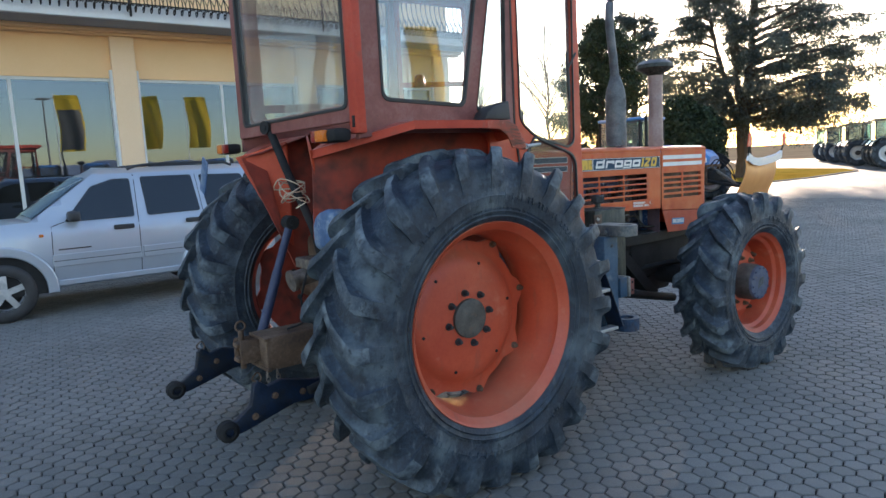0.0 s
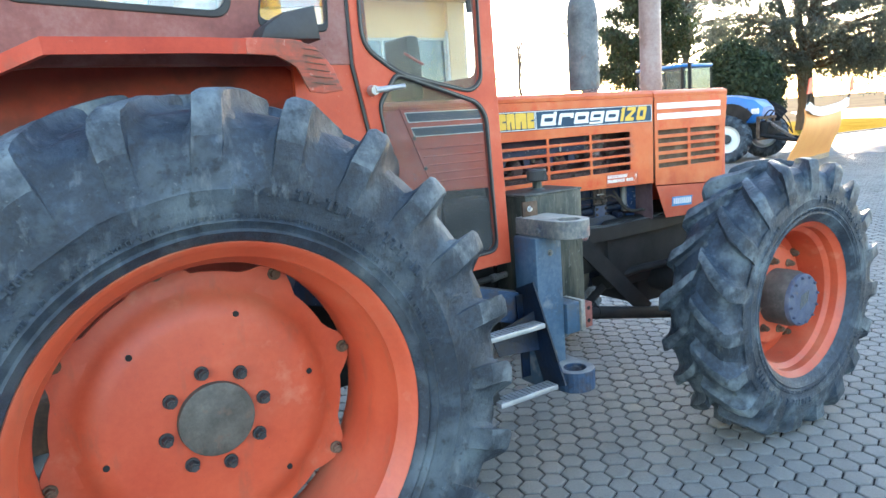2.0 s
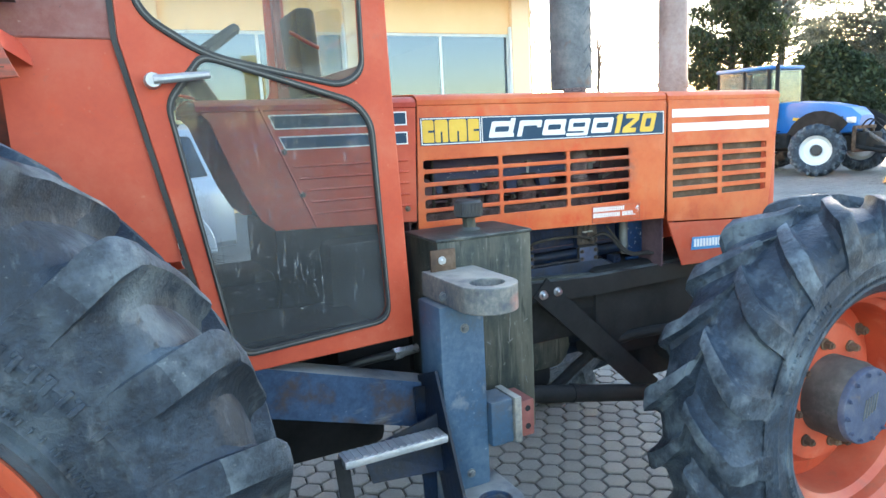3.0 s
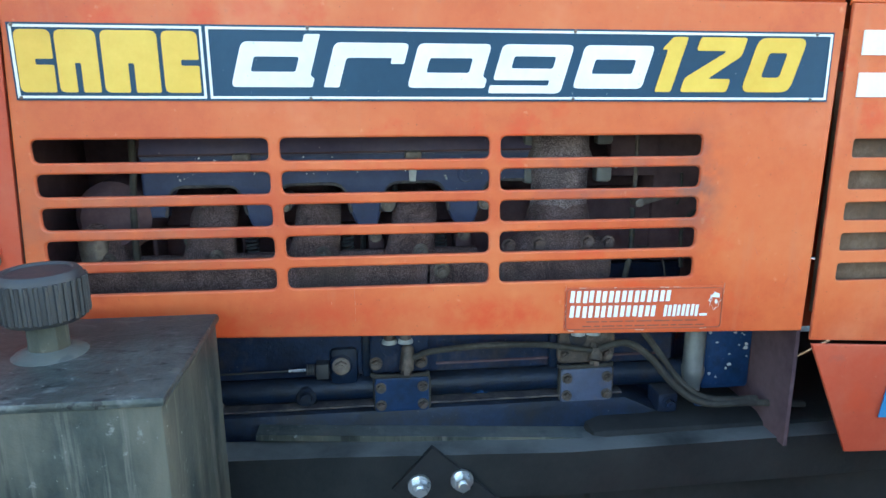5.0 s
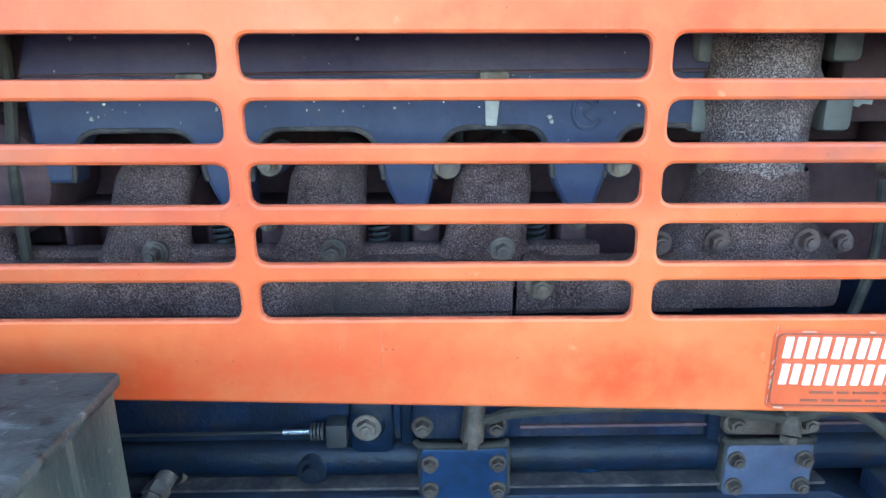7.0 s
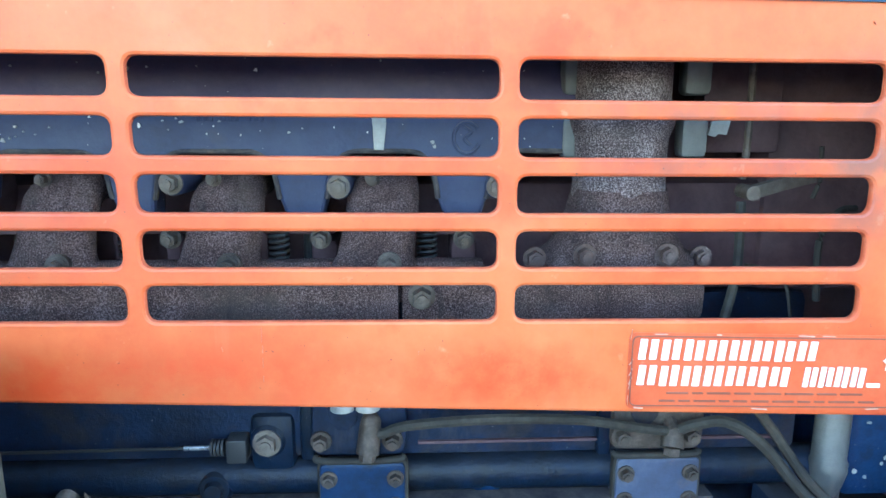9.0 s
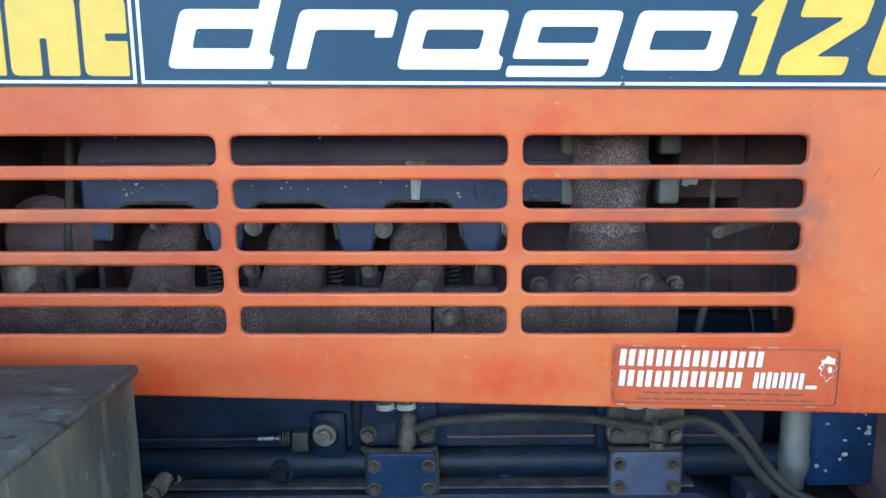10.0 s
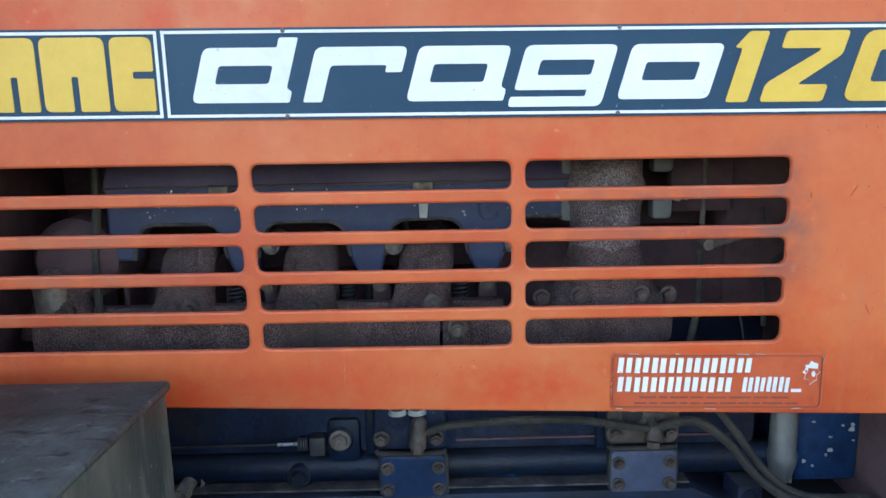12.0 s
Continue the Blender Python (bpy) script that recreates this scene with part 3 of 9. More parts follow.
def rect(x0, x1, z0, z1):
    return [(x0, z0), (x1, z0), (x1, z1), (x0, z1)]


def plate(loops, y, thick, bevel=0.0):
    """A flat sheet in the plane y, facing -y, from (x, z) loops; inner loops are holes."""
    cu = bpy.data.curves.new("plate", "CURVE")
    cu.dimensions, cu.fill_mode = "2D", "BOTH"
    cu.extrude, cu.bevel_depth, cu.bevel_resolution = max(0.0, thick / 2 - bevel), bevel, 1
    cu.offset = -bevel
    for loop in loops:
        sp = cu.splines.new("POLY")
        sp.points.add(len(loop) - 1)
        sp.points.foreach_set("co", [c for p in loop for c in (p[0], p[1], 0.0, 1.0)])
        sp.use_cyclic_u = True
    tmp = new("plate_tmp", cu)
    me = bpy.data.meshes.new_from_object(tmp.evaluated_get(bpy.context.evaluated_depsgraph_get()))
    bpy.data.objects.remove(tmp)
    bpy.data.curves.remove(cu)
    me.transform(Matrix(((1, 0, 0, 0), (0, 0, -1, y + thick / 2), (0, 1, 0, 0), (0, 0, 0, 1))))
    me.materials.clear()
    b = bmesh.new()
    b.from_mesh(me)
    bmesh.ops.remove_doubles(b, verts=b.verts, dist=1e-5)
    b.to_mesh(me)
    b.free()
    me.polygons.foreach_set("use_smooth", [False] * len(me.polygons))
    return me


def bm_of(me, bm=None):
    bm = bm or bmesh.new()
    bm.from_mesh(me)
    bpy.data.meshes.remove(me)
    return bm


def hexbolt(bm, at, r, h, axis=(0, -1, 0), washer=True):
    a = Vector(at)
    d = Vector(axis).normalized()
    if washer:
        cyl(bm, a, a + d * h * 0.25, r * 1.35, n=14)
    cyl(bm, a + d * h * 0.2, a + d * h, r, r * 0.94, n=6)
    cyl(bm, a + d * h * 0.9, a + d * h * 1.25, r * 0.55, n=10)


def jitter(bm, amount, scale=6.0, seed=0.0):
    for v in bm.verts:
        n = noise.noise_vector(v.co * scale + Vector((seed, seed, seed)))
        v.co += n * amount

# ---- ground ----
def flat(bm, pts, z):
    return bm.faces.new([bm.verts.new((x, y, z)) for x, y in pts])


bm = bmesh.new()
flat(bm, [(-2500, -2500), (2500, -2500), (2500, 2500), (-2500, 2500)], -0.05)
tagged(part("ground", bm, M["field"]), "flat brown winter field reaching the horizon", "ground", kind="structure")
bm = bmesh.new()
flat(bm, [(-30, -45), (60, -45), (60, 17), (-30, 17)], -0.014)
pavement = tagged(part("pavement", bm, M["joint"]), "yard paved with grey hexagonal concrete blocks and dark joints", "pavement", kind="structure")

# ---- showroom building ----
WALL_Y, BAY, PIL = 17.0, 4.4, 0.5
BAY_X = [3.65 + BAY * k for k in range(-4, 3)]       # near edges of the pilasters
X_END = 13.1
SILL, HEAD = 0.35, 3.85
house = thing("showroom", (3.9, WALL_Y, 0), "cream-yellow showroom with tall plate-glass windows and iron balcony rail", "building", kind="structure")
outer = rect(BAY_X[0], X_END, -0.05, 8.5)
holes = [rect(x + PIL, x + BAY, SILL, HEAD) for x in BAY_X[:-1]]
part("wall", plate([outer] + holes, WALL_Y, 0.3), M["wall_yellow"], house)
bm = bmesh.new()
box(bm, X_END - 0.3, X_END - 0.002, WALL_Y + 0.3, WALL_Y + 9, -0.05, 8.5)
part("side_wall", bm, M["wall_yellow"], house)
bm = bmesh.new()
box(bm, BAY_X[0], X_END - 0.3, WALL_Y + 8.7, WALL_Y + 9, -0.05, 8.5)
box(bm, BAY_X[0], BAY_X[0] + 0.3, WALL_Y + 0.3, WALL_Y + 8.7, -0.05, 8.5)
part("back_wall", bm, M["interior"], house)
bm = bmesh.new()
box(bm, BAY_X[0], X_END, WALL_Y - 0.1, WALL_Y + 9.2, 8.5, 8.8)
part("roof", bm, M["concrete"], house)
bm = bmesh.new()
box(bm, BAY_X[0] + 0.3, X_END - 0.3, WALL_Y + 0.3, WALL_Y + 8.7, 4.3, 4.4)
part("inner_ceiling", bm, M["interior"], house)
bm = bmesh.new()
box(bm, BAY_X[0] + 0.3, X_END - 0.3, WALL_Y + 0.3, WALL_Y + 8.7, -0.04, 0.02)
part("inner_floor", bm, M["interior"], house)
for x in BAY_X:
    bm = bmesh.new()
    box(bm, x, x + PIL, WALL_Y - 0.14, WALL_Y - 0.001, -0.02, 4.74, 0.012, 1)
    part("pilaster", bm, M["pilaster"], house)
    bm = bmesh.new()
    box(bm, x - 0.05, x + PIL + 0.05, WALL_Y - 0.10, WALL_Y - 0.0015, -0.02, 4.02, 0.01, 1)
    part("pilaster_backing", bm, M["concrete"], house)
for x in BAY_X[:-1]:
    a, b, mid = x + PIL, x + BAY, x + PIL + (BAY - PIL) / 2
    fr = part("window_frame", plate([rect(a, b, SILL, HEAD), rect(a + 0.07, mid - 0.035, SILL + 0.07, HEAD - 0.07), rect(mid + 0.035, b - 0.07, SILL + 0.07, HEAD - 0.07)], WALL_Y + 0.03, 0.07, 0.004), M["frame"], house)
    for u, v in ((a + 0.07, mid - 0.035), (mid + 0.035, b - 0.07)):
        bm = bmesh.new()
        box(bm, u - 0.005, v + 0.005, WALL_Y + 0.055, WALL_Y + 0.065, SILL + 0.065, HEAD - 0.065)
        pane = part("pane", bm, M["shop_glass"], fr, smooth=0)
        pane.visible_shadow = False
bm = bmesh.new()
box(bm, BAY_X[0], X_END + 0.3, 15.8, WALL_Y - 0.001, 4.88, 4.95)
canopy = part("balcony_slab", bm, M["soffit"], house)
bm = bmesh.new()
box(bm, BAY_X[0], X_END + 0.34, 15.74, 15.86, 4.87, 5.22, 0.015)
part("fascia", bm, M["concrete"], house)
bm = bmesh.new()
box(bm, BAY_X[0], X_END + 0.28, WALL_Y - 0.20, WALL_Y - 0.003, 4.745, 4.80, 0.012)
box(bm, BAY_X[0], X_END + 0.28, WALL_Y - 0.34, WALL_Y - 0.003, 4.80, 4.879, 0.015)
part("cornice", bm, M["wall_yellow"], house)
bm = bmesh.new()
box(bm, BAY_X[0], X_END + 0.3, 15.86, WALL_Y - 0.002, 4.95, 5.20)
part("balcony_floor", bm, M["concrete"], house)

# wrought-iron balcony rail: bellied bars with a scroll at the foot
rail_y = 15.70
railing = thing("balcony_railing", (BAY_X[0], rail_y, 4.96), "dark wrought-iron balcony railing with bellied scrolled bars", "railing")
bm = bmesh.new()
box(bm, BAY_X[0], X_END + 0.3, rail_y - 0.02, rail_y + 0.02, 5.86, 5.89)
part("top_rail", bm, M["wrought"], railing)
bm = bmesh.new()
box(bm, BAY_X[0], X_END + 0.3, rail_y - 0.015, rail_y + 0.015, 5.19, 5.212)
part("bottom_rail", bm, M["wrought"], railing)
bm = bmesh.new()
shape = [(0, 0, 0.92), (0, 0, 0.72), (0, -0.05, 0.52), (0, -0.14, 0.33), (0, -0.17, 0.2), (0, -0.12, 0.09), (0, -0.04, 0.07), (0, -0.02, 0.13), (0, -0.07, 0.17), (0, -0.10, 0.14)]
tube(bm, shape, 0.013, 6, 4)
tube(bm, [(0, -0.06, 0.50), (0.045, -0.10, 0.38), (0.0775, -0.12, 0.27), (0.06, -0.10, 0.18), (0.03, -0.08, 0.20)], 0.010, 5, 3)
tube(bm, [(0, -0.06, 0.50), (-0.045, -0.10, 0.38), (-0.0775, -0.12, 0.27), (-0.06, -0.10, 0.18), (-0.03, -0.08, 0.20)], 0.010, 5, 3)
bar_mesh = mesh_of(bm, "baluster")
bar_mesh.materials.append(M["wrought"])
n_bars = int((X_END + 0.3 - BAY_X[0]) / 0.155)
for i in range(n_bars):
    ob = new("baluster", bar_mesh)
    ob.parent = railing
    ob.location = (0.08 + 0.155 * i, 0, 0)
for x in BAY_X:
    bm = bmesh.new()
    box(bm, x + 0.2, x + 0.24, rail_y - 0.02, rail_y + 0.02, 4.94, 5.93)
    part("post", bm, M["wrought"], railing)

# ---- the orange tractor ----
CY = 3.97                                            # its middle plane
RX, RZ, FX, FZ = 2.215, 0.838, 4.909, 0.635          # rear and front axles
tractor = thing("tractor", (RX, CY, 0), "old faded orange cab tractor standing on the paved yard", "tractor")


def side(y):
    return 2 * CY - y


def tread(w, R, r_rim, lugs, lug_h, seed=5, fine=True):
    """A tyre about the y axis, one moulded skin: carcass stations across the section, raised along slanting lugs.
    A station is its foot (u, r) on the carcass, its crest (u, r) and how far along the lug it lies."""
    rnd = random.Random(seed)
    Rb = R - lug_h
    wall = Rb - r_rim
    steps = np.linspace(0.04, 0.80, 7 if fine else 4)
    half = [(0.0, Rb, 0.0, Rb, 0.0), (0.012, Rb, 0.014, R - 0.012, 0.0)]
    for s in steps:
        u = 0.55 * s
        half.append((u, float(np.interp(u, [0, 0.16, 0.28, 0.37, 0.44], [Rb, Rb - 0.002, Rb - 0.007, Rb - 0.018, Rb - 0.05])), u, R - 0.014 * s * s, s))
    half += [(0.448, Rb - 0.055, 0.462, R - 0.018, 0.88), (0.466, Rb - 0.085, 0.494, R - 0.044, 0.95), (0.478, Rb - 0.112, 0.508, Rb - 0.068, 1.0),
             (0.487, r_rim + wall * 0.60, 0.511, r_rim + wall * 0.66, 1.03), (0.494, r_rim + wall * 0.50, 0.498, r_rim + wall * 0.52, 1.05)]
    flat_ = [(0.499, r_rim + wall * 0.42), (0.504, r_rim + wall * 0.40), (0.499, r_rim + wall * 0.38), (0.494, r_rim + wall * 0.26), (0.486, r_rim + 0.060), (0.495, r_rim + 0.052), (0.482, r_rim + 0.044),
             (0.475, r_rim + 0.034), (0.484, r_rim + 0.027), (0.468, r_rim + 0.020), (0.455, r_rim + 0.010), (0.43, r_rim + 0.001), (0.40, r_rim - 0.012)]
    half += [(u, r, u, r, 1.05) for u, r in flat_]
    step = 2 * math.pi / lugs
    wear = {(sgn, i): rnd.uniform(0.80, 1.04) for sgn in (-1, 1) for i in range(lugs)}
    bm = bmesh.new()
    rows = []
    for sgn, stations in ((-1, list(reversed(half))), (1, half[1:])):
        for ub, rb, ut, rt, s in stations:
            row = []
            late = max(0.0, s - 0.9) / 0.15
            ht, hb = 0.021 + 0.012 * s + 0.004 * late, 0.034 + 0.020 * s - 0.006 * late
            shear = (w / R) * (0.66 * s - 0.20 * s * s) + (step * 0.5 if sgn > 0 else 0.0)
            for i in range(lugs):
                for h, off in ((0.0, -hb - 0.014), (0.35, -hb * 0.84), (0.94, -ht - 0.003), (1.0, -ht * 0.7), (1.0, ht * 0.7), (0.94, ht + 0.003), (0.35, hb * 0.84), (0.0, hb + 0.014), (0.0, None)):
                    a = step * i + shear + (off / R if off is not None else step * 0.5)
                    k = h * wear[(sgn, i)]
                    u, r = ub + (ut - ub) * k, rb + (rt - rb) * k
                    row.append(bm.verts.new((r * math.cos(a), sgn * w * u, r * math.sin(a))))
            rows.append(row)
    n = len(rows[0])
    for a, b in zip(rows, rows[1:]):
        for j in range(n):
            f = bm.faces.new([a[j], a[(j + 1) % n], b[(j + 1) % n], b[j]])
            if j % 9 in (2, 3, 4):                      # the worn crest of a lug
                mid = f.calc_center_median()
                f.material_index = 1 if math.hypot(mid.x, mid.z) > Rb - 0.06 else 0
    return bm


def make_tyre(parent, cx, cz, y0, y1, R, r_rim, lugs, lug_h, sag, turn=0.0):
    bm = tread(y1 - y0, R, r_rim, lugs, lug_h)
    bmesh.ops.rotate(bm, matrix=Matrix.Rotation(turn, 3, "Y"), verts=bm.verts)
    bmesh.ops.translate(bm, vec=(cx, (y0 + y1) / 2, cz), verts=bm.verts)
    for v in bm.verts:                                # uneven wear, none at the bead
        k = min(1.0, max(0.0, (math.hypot(v.co.x - cx, v.co.z - cz) - r_rim - 0.06) / 0.08))
        v.co += (noise.noise_vector(v.co * 7.0) * 0.007 + noise.noise_vector(v.co * 22.0) * 0.005) * k
    for v in bm.verts:                                # the flattened patch on the ground
        if v.co.z < sag:
            v.co.z = max(0.001, sag - (sag - v.co.z) * 0.35)
    tyre = part("tyre", bm, [M["rubber"], M["rubber_worn"]], parent, "worn black tractor tyre with dusty chevron lugs", 0.62)
    # moulded lettering on the outer sidewall, too rubbed to read
    rnd = random.Random(int(R * 1000))
    bm = bmesh.new()
    out = y0 if y0 < CY else y1
    d = -1 if y0 < CY else 1
    wall = R - lug_h - r_rim
    for arc0, arc1, share, size in ((0.5, 1.5, 0.40, 0.030), (2.2, 2.9, 0.40, 0.020), (3.6, 4.7, 0.40, 0.030), (5.2, 5.8, 0.40, 0.020), (0.2, 2.6, 0.20, 0.012), (3.4, 5.6, 0.20, 0.012)):
        a = arc0
        r = r_rim + wall * share
        while a < arc1:
            m = Matrix.Translation((cx, out, cz)) @ Matrix.Rotation(-a, 4, "Y") @ Matrix.Translation((r, 0, 0))
            wdt = size * rnd.uniform(0.25, 0.4)
            box(bm, -size / 2, size / 2, *sorted((d * -0.006, d * 0.0045 if share > 0.3 else d * -0.001)), -wdt / 2, wdt / 2, 0.0012, 1, m)
            if rnd.random() < 0.6:
                box(bm, size * 0.2, size / 2, *sorted((d * -0.006, d * 0.0045 if share > 0.3 else d * -0.001)), wdt / 2, wdt / 2 + size * 0.25, 0.0012, 1, m)
            a += size * rnd.choice((0.8, 0.9, 1.0, 1.8)) / r
    tagged(part("sidewall_lettering", bm, M["rubber"], tyre), "raised rubbed moulding on the sidewall", kind="stuff")
    return tyre


def bolt_part(parent, name, at, r, h, axis, mat):
    bm = bmesh.new()
    hexbolt(bm, at, r, h, axis)
    return part(name, bm, mat, parent)


def rear_wheel(near):
    f = (lambda y: y) if near else side
    ax = (0, -1, 0) if near else (0, 1, 0)
    bm = bmesh.new()
    prof = [(0.508, 2.815), (0.515, 2.832), (0.503, 2.846), (0.483, 2.853), (0.482, 2.872), (0.478, 2.890), (0.470, 2.908), (0.461, 2.928), (0.453, 2.955), (0.448, 2.99), (0.446, 3.03), (0.45, 3.12), (0.478, 3.16), (0.482, 3.19), (0.512, 3.205), (0.505, 3.22),
            (0.47, 3.20), (0.465, 3.17), (0.437, 3.13), (0.434, 3.03), (0.444, 2.935), (0.464, 2.90), (0.468, 2.86), (0.49, 2.835), (0.498, 2.822)]
    lathe(bm, [(r, f(d)) for r, d in prof], (RX, 0, RZ), "y", 80, closed=True)
    # far wheel takes the darker guard paint: its shade is in the colour
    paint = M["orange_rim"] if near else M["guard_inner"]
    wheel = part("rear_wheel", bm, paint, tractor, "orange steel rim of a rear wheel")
    make_tyre(wheel, RX, RZ, f(2.79) if near else f(3.262), f(3.262) if near else f(2.79), 0.876, 0.508, 24, 0.050, 0.03)
    # dished centre disc with eight lobes bolted to the rim
    bm = bmesh.new()
    n = 96
    prof = [(0.0, 3.045), (0.095, 3.045), (0.15, 3.045), (0.17, 3.047), (0.22, 3.052), (0.27, 3.056), (0.30, 3.062), (0.335, 3.085), (0.355, 3.10), (0.396, 3.105)]
    rings = []
    for i in range(n):
        a = 2 * math.pi * i / n
        k = math.cos(8 * a - 1.75)
        lobe = max(0.0, k) ** 0.8
        row = [bm.verts.new((RX + r * math.cos(a), f(d), RZ + r * math.sin(a))) for r, d in prof[1:]]
        rr = 0.398 + 0.044 * lobe
        row.append(bm.verts.new((RX + rr * math.cos(a), f(3.105 - 0.004 * lobe), RZ + rr * math.sin(a))))
        row.append(bm.verts.new((RX + rr * math.cos(a), f(3.118 - 0.004 * lobe), RZ + rr * math.sin(a))))
        row.append(bm.verts.new((RX + 0.2 * math.cos(a), f(3.07), RZ + 0.2 * math.sin(a))))
        rings.append(row)
    for i in range(n):
        a, b = rings[i], rings[(i + 1) % n]
        for j in range(len(a) - 1):
            bm.faces.new([a[j], b[j], b[j + 1], a[j + 1]])
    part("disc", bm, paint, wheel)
    bm = bmesh.new()
    lathe(bm, [(0.0, f(3.022)), (0.012, f(3.022)), (0.03, f(3.026)), (0.094, f(3.024)), (0.102, f(3.028)), (0.104, f(3.05))], (RX, 0, RZ), "y", 40)
    part("hub_cap", bm, M["hub_dull"], wheel, "grey round hub cap")
    for i in range(8):
        a = 2 * math.pi * (i + 0.21) / 8
        bolt_part(wheel, "wheel_bolt", (RX + 0.136 * math.cos(a), f(3.046), RZ + 0.136 * math.sin(a)), 0.0145, 0.028, ax, M["dark_plastic"])
        a2 = (2 * math.pi * i + 1.75) / 8
        bolt_part(wheel, "rim_bolt", (RX + 0.422 * math.cos(a2), f(3.100), RZ + 0.422 * math.sin(a2)), 0.014, 0.022, ax, M["rust"])
    for i in range(6):
        a = 2 * math.pi * (i + 0.12) / 6 + 0.07
        bm = bmesh.new()
        x, z = RX + 0.288 * math.cos(a), RZ + 0.288 * math.sin(a)
        cyl(bm, (x, f(3.0545), z), (x, f(3.066), z), 0.0085, n=12)
        part("disc_hole", bm, M["black"], wheel)
    return wheel


rear_wheel(True)
rear_wheel(False)


def front_wheel(near):
    f = (lambda y: y) if near else side
    ax = (0, -1, 0) if near else (0, 1, 0)
    bm = bmesh.new()
    prof = [(0.385, 2.915), (0.391, 2.93), (0.380, 2.942), (0.362, 2.948), (0.358, 2.98), (0.335, 3.00), (0.325, 3.08), (0.33, 3.14), (0.358, 3.17), (0.362, 3.20), (0.387, 3.21), (0.38, 3.222),
            (0.35, 3.20), (0.345, 3.175), (0.318, 3.145), (0.313, 3.08), (0.323, 3.003), (0.346, 2.985), (0.35, 2.95), (0.372, 2.93), (0.376, 2.92)]
    lathe(bm, [(r, f(d)) for r, d in prof], (FX, 0, FZ), "y", 72, closed=True)
    wheel = part("front_wheel", bm, M["orange_rim"], tractor, "orange steel rim of a front wheel")
    make_tyre(wheel, FX, FZ, f(2.885) if near else f(3.25), f(3.25) if near else f(2.885), 0.672, 0.386, 19, 0.046, 0.026)
    bm = bmesh.new()
    lathe(bm, [(0.08, f(3.07)), (0.20, f(3.07)), (0.235, f(3.08)), (0.26, f(3.115)), (0.318, f(3.135)), (0.318, f(3.145)), (0.08, f(3.085))], (FX, 0, FZ), "y", 60)
    part("disc", bm, M["orange_rim"], wheel)
    bm = bmesh.new()
    lathe(bm, [(0.135, f(3.11)), (0.135, f(2.975)), (0.128, f(2.955)), (0.125, f(2.945))], (FX, 0, FZ), "y", 44)
    part("hub", bm, M["hub_rust"], wheel, "grimy grey-brown planetary hub")
    bm = bmesh.new()
    lathe(bm, [(0.0, f(2.925)), (0.10, f(2.925)), (0.122, f(2.928)), (0.126, f(2.934)), (0.126, f(2.952))], (FX, 0, FZ), "y", 44)
    cap = part("hub_cover", bm, M["cover_faded"], wheel, "faded blue hub cover plate")
    for k in range(5):
        bm = bmesh.new()
        x0 = FX - 0.032 + 0.014 * k
        sweep(bm, [(x0, f(2.9235), FZ - 0.040 + 0.006 * k), (x0 + 0.012, f(2.9235), FZ + 0.028 + 0.004 * k)], [(-0.0016, -0.0018), (0.0016, -0.0018), (0.0016, 0.0018), (-0.0016, 0.0018)], up=(0, 1, 0))
        part("cover_slot", bm, M["hub"], wheel)
    for i in range(12):
        a = 2 * math.pi * (i + 0.3) / 12
        bolt_part(wheel, "cover_bolt", (FX + 0.11 * math.cos(a), f(2.927), FZ + 0.11 * math.sin(a)), 0.007, 0.01, ax, M["cover_faded"])
    for i in range(8):
        a = 2 * math.pi * (i + 0.2) / 8
        bolt_part(wheel, "wheel_bolt", (FX + 0.178 * math.cos(a), f(3.069), FZ + 0.178 * math.sin(a)), 0.015, 0.028, ax, M["rust"])
    for i in range(4):
        a = 2 * math.pi * (i + 0.4) / 4
        bolt_part(wheel, "rim_bolt", (FX + 0.285 * math.cos(a), f(3.124), FZ + 0.285 * math.sin(a)), 0.017, 0.03, ax, M["rust"])
    return wheel


front_wheel(True)
front_wheel(False)

# ---- bonnet ----
HY = 3.70                                            # near face of the bonnet


def hz(x, z):
    """The bonnet slopes a little down to the front."""
    return z - 0.011 * (x - 4.2)


def sl(loop):
    return [(x, hz(x, z)) for x, z in loop]


def ss(loop):
    """Slots and lower edge: a gentler slope."""
    return [(x, z + 0.003 - 0.007 * (x - 4.2)) for x, z in loop]


COLS = [(3.754, 4.0385), (4.053, 4.3235), (4.3385, 4.616)]
ROWS_Z = [(1.4683 - 0.0427 * k - 0.0285, 1.4683 - 0.0427 * k) for k in range(5)]
slots = [rounded(ss(rect(a, b, z0, z1)), 0.009) for a, b in COLS for z0, z1 in ROWS_Z]
outline = sl([(3.722, 1.210), (4.792, 1.186), (4.80, 1.645), (3.742, 1.645)])


def edged(me):
    """Gives the cut edges of a sheet its second paint."""
    me.polygons.foreach_set("material_index", [0 if abs(p.normal.y) > 0.85 else 1 for p in me.polygons])
    return me


PAINT = [M["bonnet_paint"], M["paint_edge"]]
for nm, yy in (("bonnet_side", HY), ("bonnet_side", side(HY) - 0.004)):
    part(nm, edged(plate([outline] + (slots if yy == HY else []), yy, 0.008, 0.0028)), PAINT, tractor, "orange bonnet side panel with three columns of slots")
